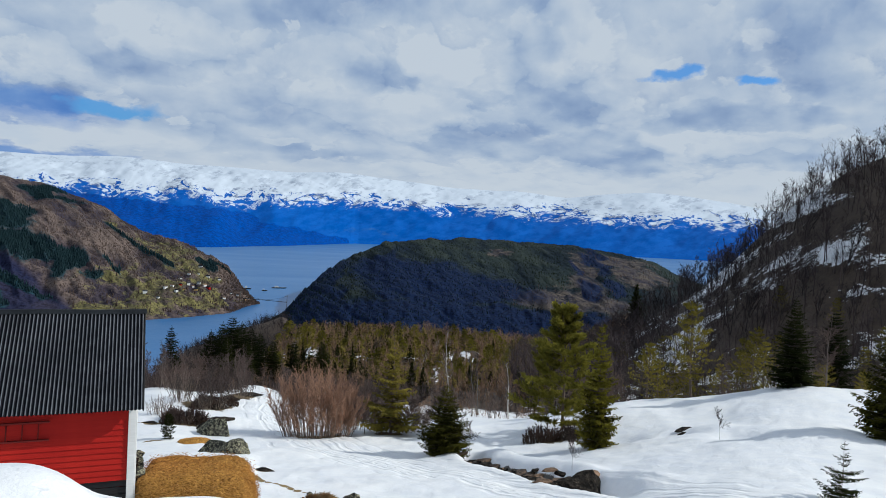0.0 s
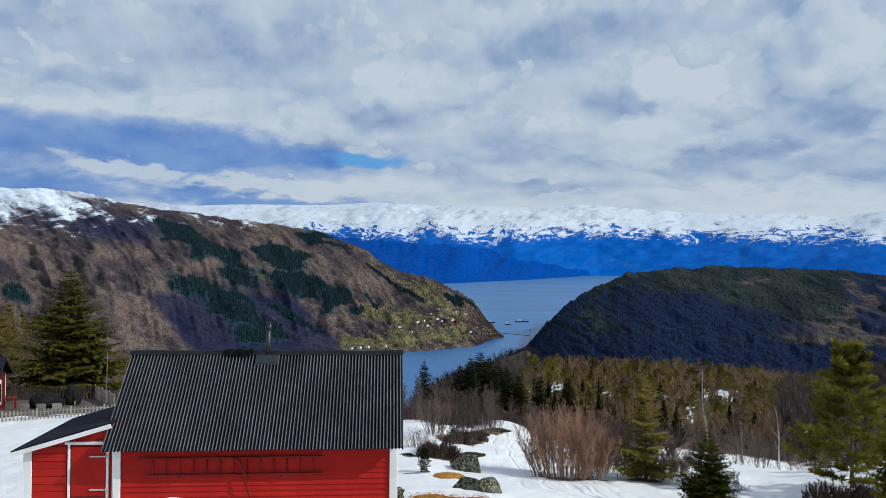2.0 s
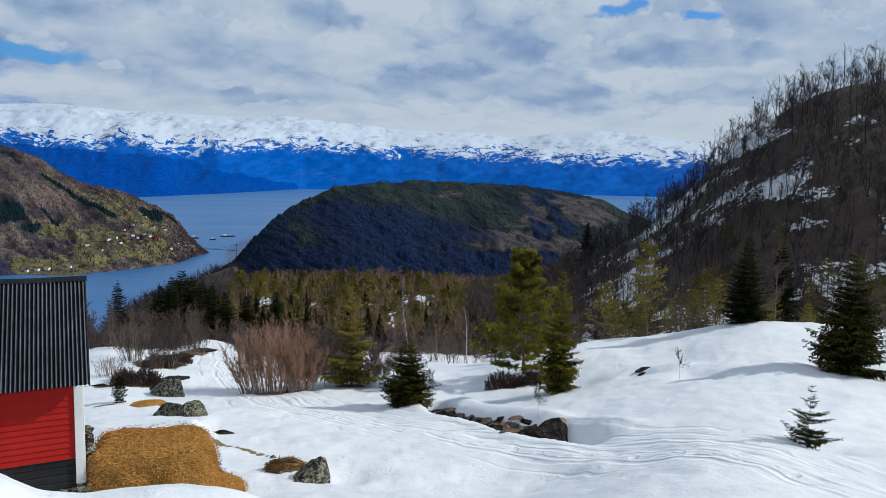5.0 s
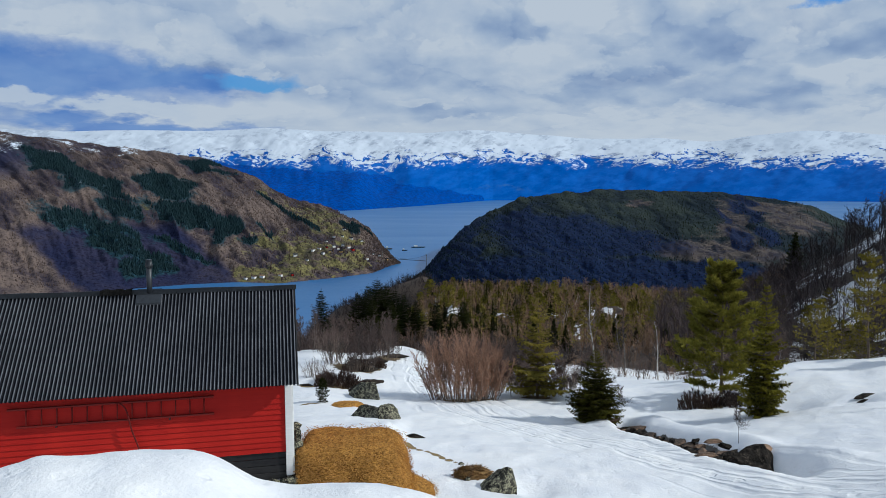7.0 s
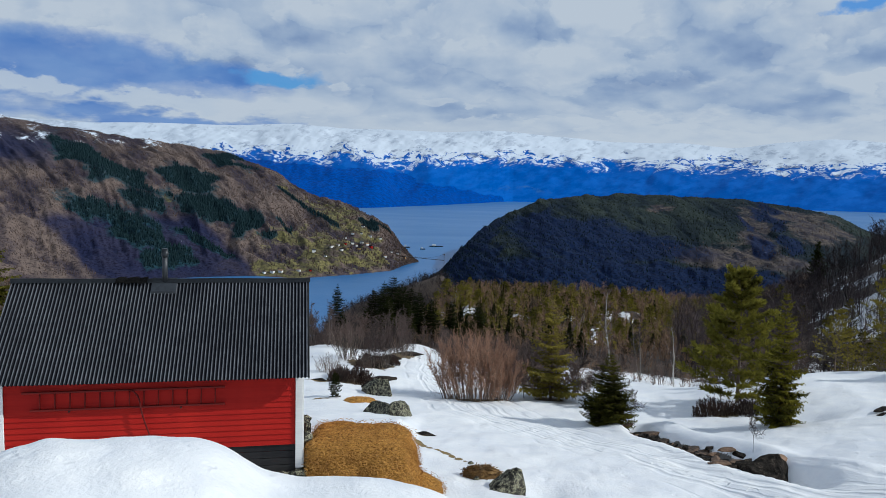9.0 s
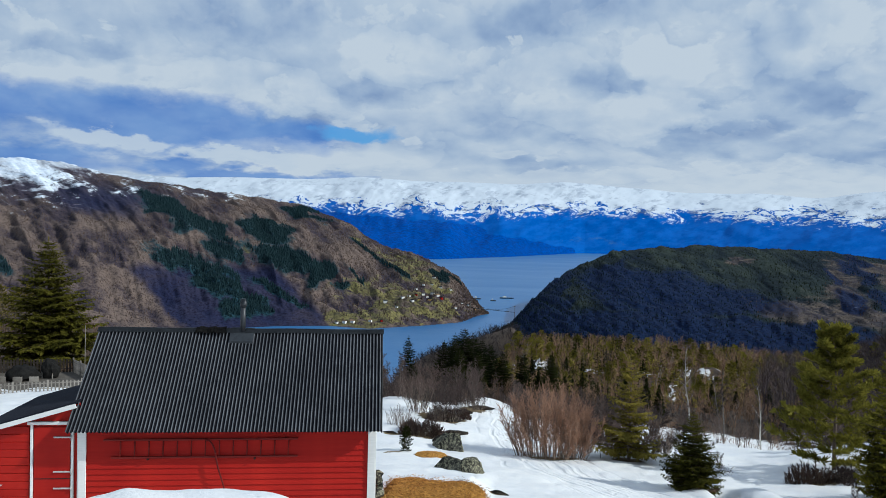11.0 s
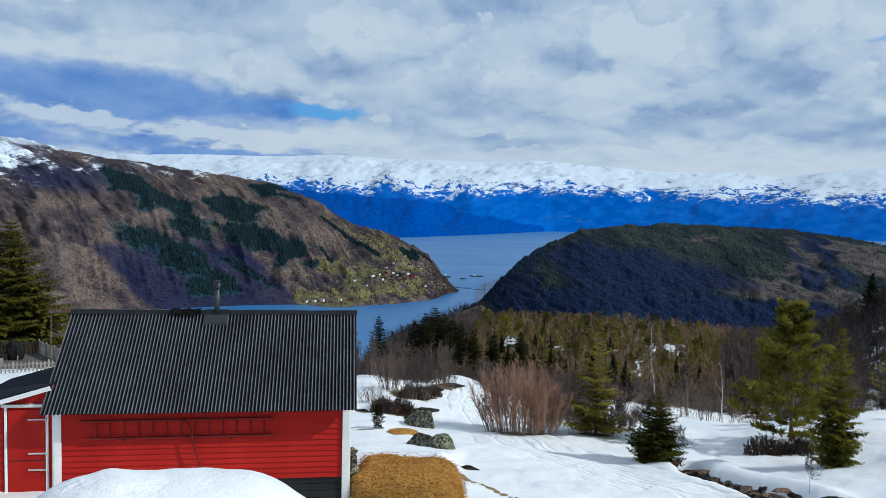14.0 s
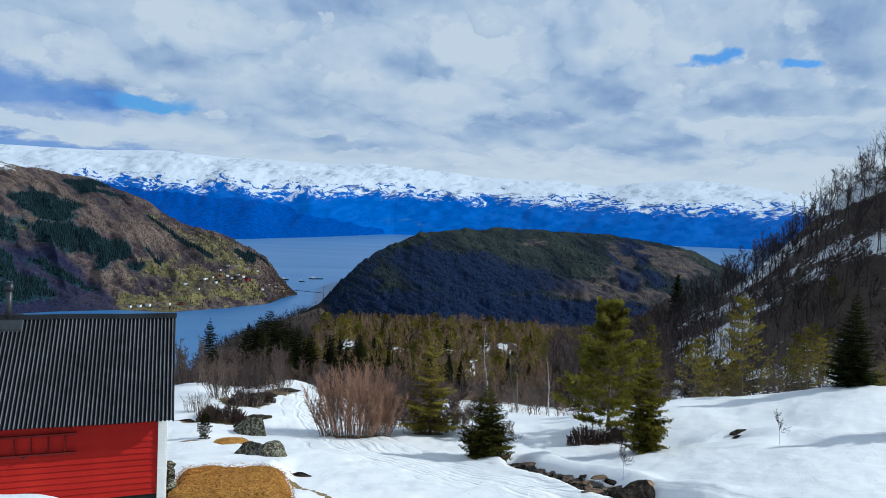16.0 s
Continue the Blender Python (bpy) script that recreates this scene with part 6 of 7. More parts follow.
def canopy(name, count, pick, keep, tall, seed, mat, label, kind, climb=False):
    """A wood too close to count: small conifers with ragged tiers, or leafless crowns of rising twigs."""
    rng, bits, made, tries = random.Random(seed), Bits(), 0, 0
    while made < count and tries < count * 20:
        tries += 1
        az, r = pick(rng)
        if not keep(az, r):
            continue
        made += 1
        x, y = spot(az, r)
        o = Vector((x, y, height(x, y) - 0.1))
        h = tall * rng.uniform(0.6, 1.25) * (0.9 + 0.021 * r if climb else 1.0)
        fat = 0.008 + r * 0.00011
        if kind == "conifer":
            broad = h * rng.uniform(0.22, 0.40)
            bits.stick([o, o + Vector((0, 0, h))], [0.02 * h, 0.005 * h], 3)
            tiers = rng.randint(6, 9)
            for k in range(tiers):
                u = 0.12 + 0.86 * k / (tiers - 1)
                reach = broad * (1.03 - u) ** 0.75
                for j in range(7 if u < 0.7 else 4):
                    w = rng.uniform(0, math.tau)
                    d = Vector((math.cos(w), math.sin(w), 0))
                    c = Vector((-d.y, d.x, 0)) * reach * rng.uniform(0.18, 0.34)
                    p = o + Vector((0, 0, h * (u + rng.uniform(-0.03, 0.05))))
                    e = p + d * reach * rng.uniform(0.6, 1.2) + Vector((0, 0, -reach * rng.uniform(-0.15, 0.55)))
                    m = p.lerp(e, 0.6)
                    bits.quad(p, m + c + Vector((0, 0, rng.uniform(-0.2, 0.1) * reach)), e, m - c + Vector((0, 0, rng.uniform(-0.35, 0.1) * reach)))
        else:
            lean = Vector((rng.gauss(0, 0.08), rng.gauss(0, 0.08), 1))
            bits.stick([o, o + lean * h * 0.5, o + lean * h * 0.9], [0.007 * h + fat, 0.005 * h + fat * 0.5, fat * 0.4], 3)
            for k in range(rng.randint(14, 19)):
                u = rng.uniform(0.25, 0.95)
                p = o + lean * h * u
                w = rng.uniform(0, math.tau)
                d = Vector((math.cos(w) * 0.75, math.sin(w) * 0.75, rng.uniform(0.35, 1.1))) * h * 0.30 * (1.15 - u * 0.7)
                s = Vector((-d.y, d.x, 0)).normalized() * fat
                bits.quad(p - s, p + s, p + d + s * 0.4, p + d - s * 0.4)
                for _ in range(5):
                    q = p + d * rng.uniform(0.3, 0.95)
                    e = (d.normalized() * 0.7 + Vector((rng.gauss(0, 0.6), rng.gauss(0, 0.6), rng.gauss(0.25, 0.4)))) * h * rng.uniform(0.07, 0.17)
                    bits.tri(q - s * 0.7, q + s * 0.7, q + e)
    return tagged(new(name, bits.mesh(name, mat, False)), label, "woodland", kind="stuff")


undergrowth("knoll_brushwood", 2000, lambda q: (q.uniform(-12, 26), 46 + 150 * q.random() ** 0.9), lambda az, r: not (-4.4 < az < -1.4 and r < 62) and (az > -7 or r < 66) and not sight_lane(az, r), 1.1, 1, SUNLIT_TWIG, "brown leafless brushwood under the trees")
undergrowth("slope_brushwood", 900, lambda q: (q.uniform(21, 56), q.uniform(54, 136)), lambda az, r: True, 1.7, 2, SHADED_TWIG, "dark leafless brushwood on the steep slope")

_on_knoll = lambda az, r: az > -4.5 + (r - 60) * 0.03 and not sight_lane(az, r)
canopy("knoll_leafless_wood", 2300, lambda q: (q.uniform(-5, 26), 62 + 148 * q.random() ** 0.8), _on_knoll, 0.95, 3, SUNLIT_TWIG, "brown leafless young wood over the knoll", "leafless", True)
canopy("knoll_evergreen_wood", 1050, lambda q: (q.uniform(-4, 21), 82 + 128 * q.random() ** 0.8), _on_knoll, 1.0, 4, WOOD_PINE, "olive young pines over the knoll", "conifer", True)
canopy("knoll_dark_wood", 420, lambda q: (q.uniform(-5, 9), 70 + 130 * q.random()), _on_knoll, 1.05, 11, DARK_SPRUCE, "dark young spruces among the knoll's pines", "conifer", True)
canopy("hollow_leafless_wood", 420, lambda q: (q.uniform(17, 26), q.uniform(58, 150)), lambda az, r: True, 5.0, 12, SHADED_TWIG, "dark leafless wood in the hollow below the slope", "leafless")
canopy("slope_leafless_wood", 600, lambda q: (q.uniform(20, 56), 64 + 64 * q.random() ** 0.75), lambda az, r: True, 5.2, 5, SHADED_TWIG, "dark leafless young wood on the steep slope", "leafless")
undergrowth("thicket_brushwood", 650, lambda q: (q.uniform(-12.5, 8), q.uniform(44, 62)), lambda az, r: not (-4.2 < az < -1.6 and r < 60), 1.6, 6, TWIG, "grey-brown leafless thicket beyond the snow", 16)
undergrowth("house_brushwood", 700, lambda q: (q.uniform(-50, -29), q.uniform(59, 110)), lambda az, r: True, 1.6, 13, SUNLIT_TWIG, "brown leafless brushwood behind the house", 14)
undergrowth("spur_leafless_wood", 700, lambda q: (q.uniform(-13, 3), q.uniform(185, 250)), lambda az, r: True, 3.4, 7, SHADED_TWIG, "dark leafless young wood on the low spur", 14)


# ---- stones, bank, brook ----
def boulder_mesh(seed, sx, sy, sz, mat, rough=0.3, name="boulder", angular=0.35, peak=0.0):
    bm = bmesh.new()
    bmesh.ops.create_icosphere(bm, subdivisions=3, radius=1.0)
    rng = random.Random(seed)
    off = Vector((rng.uniform(0, 50), rng.uniform(0, 50), rng.uniform(0, 50)))
    planes = [(Vector((rng.gauss(0, 1), rng.gauss(0, 1), rng.gauss(0.35, 0.6))).normalized(), rng.uniform(0.38, 0.72)) for _ in range(9)]
    for v in bm.verts:
        p = v.co.copy()
        for d, lim in planes:                       # flat broken faces
            k = p.dot(d) - lim
            if k > 0:
                p -= d * k * min(1.0, 0.7 + angular * 0.4)
        p *= 1 + rough * 0.35 * noise.fractal(p * 1.4 + off, 1.0, 2.0, 4) + 0.04 * noise.noise(p * 9 + off)
        if p.z < -0.35:
            p.z = -0.35
        thin = 1 - peak * (p.z + 0.35)
        v.co = (p.x * sx * thin + 0.2 * peak * p.z * sx, p.y * sy * thin, p.z * sz)
    for f in bm.faces:
        f.smooth = False
    return mesh_of(name, bm, mat)


def stone(name, me, x, y, turn, label, group="", lift=0.0, tilt=(0, 0), category="stone"):
    ob = new(name, me)
    ob.matrix_world = pose(x, y, height(x, y) + lift, tilt[0], tilt[1], turn)
    return tagged(ob, label, category, group)


stone("boulder", boulder_mesh(1, 0.62, 0.48, 0.66, STONE, 0.4, angular=0.9, peak=0.5), 1.22, 14.95, 20, "grey lichened boulder standing in the snow", lift=0.12, category="boulder")
stone("boulder", boulder_mesh(2, 1.2, 0.85, 1.1, STONE, 0.4, angular=0.9, peak=0.35), -3.25, 29.4, -25, "large grey lichened boulder on the snowy slope", lift=0.12, category="boulder")
stone("boulder", boulder_mesh(3, 0.58, 0.42, 0.44, STONE, 0.4, angular=0.9), -1.9, 23.3, 10, "low grey angular rock beside a mossy slab", lift=0.08, category="boulder")
stone("rock_slab", boulder_mesh(4, 0.95, 0.45, 0.40, STONE, 0.4, angular=0.9), -2.55, 23.8, -30, "flat mossy rock slab lying along the slope", lift=0.04)
stone("boulder", boulder_mesh(5, 0.85, 0.5, 0.62, DARK_STONE, 0.5, angular=1.0), 7.98, 17.15, 5, "dark angular boulder at the brook's end", lift=0.14, category="boulder")
stone("rock_slab", boulder_mesh(6, 0.50, 0.20, 0.12, DARK_STONE, angular=0.8), 15.0, 24.7, 18, "dark thin rock showing through the snow", lift=0.02, tilt=(2, -4))
stone("rock_slab", boulder_mesh(7, 0.38, 0.14, 0.08, DARK_STONE, angular=0.8), 14.75, 24.3, 24, "dark thin rock showing through the snow", lift=0.01, tilt=(2, -3))
stone("rock_slab", boulder_mesh(13, 0.50, 0.12, 0.09, DARK_STONE, angular=0.8), -0.82, 20.8, -18, "dark thin rock melting out of the snow", lift=0.03)
stone("stone", boulder_mesh(8, 0.10, 0.08, 0.07, STONE), 0.55, 15.35, 0, "small stone lying on snow", lift=0.02)
stone("stone", boulder_mesh(9, 0.08, 0.06, 0.06, STONE), 0.45, 17.0, 0, "small stone lying on snow", lift=0.02)
for k, (x, y, sx, sz) in enumerate(((-6.3, 31.7, 0.6, 0.10), (-4.2, 40.3, 1.1, 0.22), (-2.9, 42.0, 0.9, 0.2), (-3.5, 32.9, 1.0, 0.32), (-4.1, 36.6, 1.1, 0.35), (-4.0, 31.0, 0.6, 0.3))):
    stone("rock_slab", boulder_mesh(20 + k, sx, sx * 0.4, sz, DARK_STONE, angular=0.8), x, y, 15 * k - 20, "dark bare rock in the snowy slope", "rocks in the slope", lift=0.02)
# flat broken stones along the brook
_rng = random.Random(5)
SLABS = [boulder_mesh(40 + k, 0.52, 0.28, 0.10 + 0.02 * k, (DARK_STONE, BROWN_STONE)[k < 2], 0.5, "brook_stone", 0.7) for k in range(4)]
for k in range(110):
    y = 17.3 + 7.0 * k / 109 + _rng.gauss(0, 0.1)
    x = 7.9 - 0.2 * (y - 16.6) + 0.18 * math.sin(y * 1.3) + _rng.gauss(0.05, 0.20)
    ob = stone("brook_stone", SLABS[k % 4], x, y, _rng.uniform(-40, 70), "flat broken brown stone in the brook bed", "brook stones", lift=_rng.uniform(0.02, 0.26), tilt=(_rng.gauss(0, 8), _rng.gauss(0, 8)))
    s = _rng.uniform(0.45, 1.15)
    ob.scale = (s, s, s * _rng.uniform(0.8, 1.5))
# foundation stones under the shed's corner
for k, (x, y, z, s) in enumerate(((-0.1, -0.05, -0.25, 0.2), (-0.45, -0.1, -0.28, 0.19), (-0.8, -0.06, -0.26, 0.17), (0.12, 0.35, -0.22, 0.2), (0.12, 0.75, -0.12, 0.2), (0.1, 1.15, -0.05, 0.2), (-0.02, -0.35, -0.36, 0.18))):
    ob = new("foundation_stone", boulder_mesh(60 + k, s * 1.25, s, s * 0.75, STONE, 0.4, "foundation_stone", 0.6))
    ob.matrix_world = SHED @ pose(x, y, z, 0, 0, 40 * k)
    tagged(ob, "grey stone in the shed's dry foundation", "stone", "foundation stones")


for k in range(16):
    row, col = divmod(k, 4)
    w = 0.10 + 0.02 * ((k * 7) % 3)
    ob = new("foundation_stone", boulder_mesh(80 + k, w * 1.2, w, w * 0.85, STONE, 0.4, "foundation_stone", 0.8))
    ob.matrix_world = SHED @ pose(0.07 + 0.02 * ((k * 5) % 3), 0.16 + 0.20 * col + 0.08 * (row % 2), 0.05 + 0.19 * row, 0, 0, 50 * k)
    tagged(ob, "grey stone stacked beside the shed's corner", "stone", "foundation stones")


def make_bank():
    """Steep bank of dead grass beside the shed."""
    bm = bmesh.new()
    bmesh.ops.create_cube(bm, size=1)
    bmesh.ops.subdivide_edges(bm, edges=bm.edges[:], cuts=22, use_grid_fill=True)
    for v in bm.verts:
        p = v.co * 2                                   # -1 .. 1
        r = (abs(p.x) ** 7 + abs(p.y) ** 7 + abs(p.z) ** 7) ** (1 / 7)
        p = p / max(r, 1e-6) * max(abs(p.x), abs(p.y), abs(p.z))
        x, y, z = p.x * 1.0, p.y * 0.75, p.z * 0.60
        low = (0.62 - z) / 1.24
        x += 0.42 * low * (p.x > 0) * p.x + 0.65 * max(0, low - 0.76) * 4.6 * (p.x > 0.2)
        y -= 0.32 * low
        q = Vector((x, y, z))
        k = noise.fractal(q * 2.2, 1.0, 2.0, 3) * 0.07 + noise.noise(q * 7) * 0.025
        v.co = q + q.normalized() * k
    for f in bm.faces:
        f.smooth = True
    t = thing("grass_bank", pose(-1.97, 14.62, -4.41, 0, 0, -3), "steep bank of dry golden-brown grass beside the shed", "bank")
    body = part("turf", bm, HAY, t)
    rng, bits = random.Random(9), Bits()
    faces = [f for f in body.data.polygons if f.center.z > -0.7]
    for _ in range(20000):
        f = faces[rng.randrange(len(faces))]
        n = f.normal
        if n.y > 0.5:
            continue
        o = f.center + Vector((rng.gauss(0, 0.04), rng.gauss(0, 0.02), rng.gauss(0, 0.04)))
        d = (n * 0.06 + Vector((rng.gauss(0.1, 0.8), -0.05, rng.gauss(-0.35, 0.30)))).normalized() * rng.uniform(0.03, 0.10)
        s = d.cross(n)
        if s.length < 1e-4:
            continue
        s = s.normalized() * 0.0045
        bits.quad(o - s, o + s, o + d * 0.6 + s * 0.8 + n * 0.01, o + d)
    g = new("grass_cover", bits.mesh("grass_cover", BRASH, False))
    g.parent = t
    tagged(g, "matted dry grass blades", kind="stuff")


def grass_tuft(x, y, wide, tall, count, seed, label, turf=None, blades=None):
    rng, bits = random.Random(seed), Bits()
    for _ in range(count):
        a, r = rng.uniform(0, math.tau), math.sqrt(rng.random()) * wide
        o = Vector((math.cos(a) * r, math.sin(a) * r * 0.7, 0.55 * tall * (1 - (r / wide) ** 2)))
        d = Vector((math.cos(a) * 0.7 + rng.gauss(0, 0.5), math.sin(a) * 0.7 + rng.gauss(0, 0.5), rng.uniform(0.1, 0.8))).normalized() * tall * rng.uniform(0.2, 0.5)
        s = Vector((-d.y, d.x, 0)).normalized() * 0.008
        bits.quad(o - s, o + s, o + d * 0.6 + s, o + d - Vector((0, 0, 0.1 * tall)))
    dome = bmesh.new()
    bmesh.ops.create_icosphere(dome, subdivisions=3, radius=1.0)
    for v in dome.verts:
        v.co = Vector((v.co.x * wide, v.co.y * wide * 0.7, max(v.co.z, -0.3) * tall * 0.55)) * (1 + 0.15 * noise.noise(v.co * 3 + Vector((seed, 0, 0))))
    t = thing("grass_tuft", pose(x, y, height(x, y) + 0.02), label, "grass")
    part("mound", dome, turf or HAY, t)
    g = new("grass_cover", bits.mesh("grass_cover", blades or BRASH, False))
    g.parent = t
    tagged(g, kind="stuff")


make_bank()
grass_tuft(0.67, 15.65, 0.42, 0.34, 700, 1, "rounded tuft of dark brown dead grass in snow", DEAD_GRASS, DEAD_GRASS)
grass_tuft(-3.75, 27.3, 0.62, 0.16, 500, 2, "strip of dry yellow grass beside a rock")

# ---- the neighbour's house, terrace and fences ----
HOUSE = pose(-36.6, 42.1, EYE - 11.9, 0, 0, 32.3)


def window(parent, x, y0, y1, z0, z1, name="window"):
    """A window in the gable: white frame, mullion and dark panes."""
    w = part(name, box(x, x + 0.05, y0 - 0.2, y1 + 0.2, z0 - 0.2, z1 + 0.2), WHITE, parent, "white window frame")
    mid = (y0 + y1) / 2
    for a, b in ((y0, mid - 0.03), (mid + 0.03, y1)):
        part("pane", box(x + 0.04, x + 0.056, a, b, z0, z1, 0), GLASS_DARK, w, "dark glass pane")


def make_house():
    h = thing("house", HOUSE, "long dark red wooden house with black roof and white trim", "house")
    L, D, E, T = 13.0, 6.8, 2.72, 4.1
    part("wall", box(-L, 0, 0, 0.15, -1.2, E - 0.28), DARK_RED, h)
    part("wall", box(-L, 0, D - 0.15, D, -1.2, E), DARK_RED, h)
    for x in (-0.15, -L):
        bm = bmesh.new()
        pts = [(0.15, -1.2), (D - 0.15, -1.2), (D - 0.15, E - 0.15), (D / 2, T - 0.16), (0.15, E - 0.15)]
        a = [bm.verts.new((x, y, z)) for y, z in pts]
        b = [bm.verts.new((x + 0.15, y, z)) for y, z in pts]
        bm.faces.new(a[::-1])
        bm.faces.new(b)
        for i in range(5):
            bm.faces.new((a[i], a[(i + 1) % 5], b[(i + 1) % 5], b[i]))
        part("gable", bm, DARK_RED, h)
    for s in (0, 1):
        y_eave = -0.5 if s == 0 else D + 0.5
        bm = bmesh.new()
        z_eave = E - 0.28
        q = [(-L - 0.3, y_eave, z_eave), (0.45, y_eave, z_eave), (0.45, D / 2, T), (-L - 0.3, D / 2, T)]
        t = [bm.verts.new(c) for c in q]
        u = [bm.verts.new((c[0], c[1], c[2] - 0.14)) for c in q]
        bm.faces.new(t if s == 0 else t[::-1])
        bm.faces.new(u[::-1] if s == 0 else u)
        for i in range(4):
            bm.faces.new((u[i], u[(i + 1) % 4], t[(i + 1) % 4], t[i]))
        part("roof", bm, FELT, h, "black roof slope")
        part("barge_board", beam((0.44, y_eave, z_eave - 0.12), (0.44, D / 2, T - 0.12), 0.04, 0.14), BLACK_WOOD, h, "black barge board")
    chim = part("chimney", box(-6.2, -5.6, D / 2 - 0.35, D / 2 + 0.35, T - 0.5, T + 1.3, 0.02), BROWN_STONE, h, "dark brick chimney")
    part("chimney_cap", box(-6.3, -5.5, D / 2 - 0.45, D / 2 + 0.45, T + 1.3, T + 1.4, 0.02), DARK_TIN, chim)
    part("corner_board", box(-0.16, 0.03, -0.03, 0.16, -1.2, E - 0.1), WHITE, h, "white corner board")
    part("corner_board", box(-0.16, 0.03, D - 0.16, D + 0.03, -1.2, E - 0.1), WHITE, h, "white corner board")
    window(h, 0.0, 0.9, 1.9, 0.75, 1.95)
    window(h, 0.0, 3.1, 4.4, 0.75, 2.1)
    window(h, 0.0, 2.9, 3.9, 2.55, 3.3)
    part("gable_panel", box(0.0, 0.03, 2.1, 2.8, -0.6, 1.9), WHITE, h, "white side door")
    # porch rail along the front
    rail = part("porch_rail", box(-11.0, -5.2, -1.25, -1.18, 0.78, 0.86), GREY_WOOD, h, "weathered porch railing")
    part("lower_rail", box(-11.0, -5.2, -1.25, -1.18, 0.1, 0.16), GREY_WOOD, rail)
    for k in range(14):
        x = -11.0 + 5.7 * k / 13
        part("baluster", box(x, x + 0.05, -1.24, -1.19, 0.1, 0.8, 0), GREY_WOOD, rail)
    part("porch_floor", box(-11.2, -5.0, -1.4, -0.02, -0.3, -0.15), GREY_WOOD, h)


def picket_run(name, a, b, tall, step_m, label, cap=0.0, every=9, wide=0.075, mat=None, lift=0.0, level=None):
    """A fence of pickets on two rails between two points of the ground."""
    mat = mat or GREY_WOOD
    a, b = Vector(a), Vector(b)
    n = max(2, int((b - a).length / step_m))
    t = thing(name, Matrix.Identity(4), label, "fence")
    g = lambda p: (height(p.x, p.y) if level is None else level) + lift
    for k in range(n + 1):
        p = a.lerp(b, k / n)
        z = g(p)
        d = (b - a).normalized()
        post = k % every == 0
        w = wide * (1.3 if post else 1)
        bm = beam((p.x, p.y, z), (p.x, p.y, z + tall * (1.12 if post else 1)), w, 0.06 if post else 0.022, roll=math.degrees(math.atan2(d.y, d.x)), bevel=0)
        part("post" if post else "picket", bm, mat, t)
    for f in (0.28, 0.78):
        m = 4
        for k in range(m):
            p, q = a.lerp(b, k / m), a.lerp(b, (k + 1) / m)
            part("rail", beam((p.x, p.y, g(p) + tall * f), (q.x, q.y, g(q) + tall * f), 0.03, 0.05), mat, t)
    return t


make_house()
DECK = EYE - 11.2


def prism(corners, z0, z1):
    """A slab between two heights over a ring of corners."""
    bm = bmesh.new()
    lo = [bm.verts.new((x, y, z0)) for x, y in corners]
    hi = [bm.verts.new((x, y, z1)) for x, y in corners]
    bm.faces.new(hi)
    bm.faces.new(lo[::-1])
    for i in range(len(lo)):
        j = (i + 1) % len(lo)
        bm.faces.new((lo[i], lo[j], hi[j], hi[i]))
    return bm


solid("terrace", prism([(-36.3, 42.0), (-30.6, 41.8), (-29.9, 45.8), (-33.1, 48.6), (-39.0, 46.9)], -0.9, 0.0), DECKING, pose(0, 0, DECK), "weathered grey timber terrace beside the house", "terrace")
picket_run("terrace_fence", (-38.7, 46.6), (-33.2, 48.3), 0.95, 0.22, "dark slatted timber railing behind the terrace", wide=0.13, level=DECK, mat=OLD_WOOD)
picket_run("terrace_fence", (-33.2, 48.3), (-30.1, 45.9), 0.95, 0.16, "grey slatted timber railing at the terrace's side", wide=0.13, level=DECK)
picket_run("picket_fence", (-33.3, 39.3), (-27.4, 41.5), 0.66, 0.21, "weathered pale picket fence half buried in snow", lift=-0.05)
picket_run("picket_fence", (-38.4, 36.8), (-35.4, 39.4), 0.42, 0.21, "dark picket fence half buried in snow", mat=BLACK_WOOD, lift=0.0)
picket_run("garden_gate", (-36.3, 41.3), (-35.85, 41.75), 0.95, 0.2, "pale plank gate beside the house corner", wide=0.15, lift=0.1)
solid("flagpole", tube([(0, 0, 0), (0.02, 0, 2.2), (0.03, 0.0, 4.0)], (0.024, 0.02, 0.012), 8), GREY_WOOD, pose(-30.5, 45.6, DECK - 0.1), "slim pale grey flagpole beside the terrace", "flagpole")


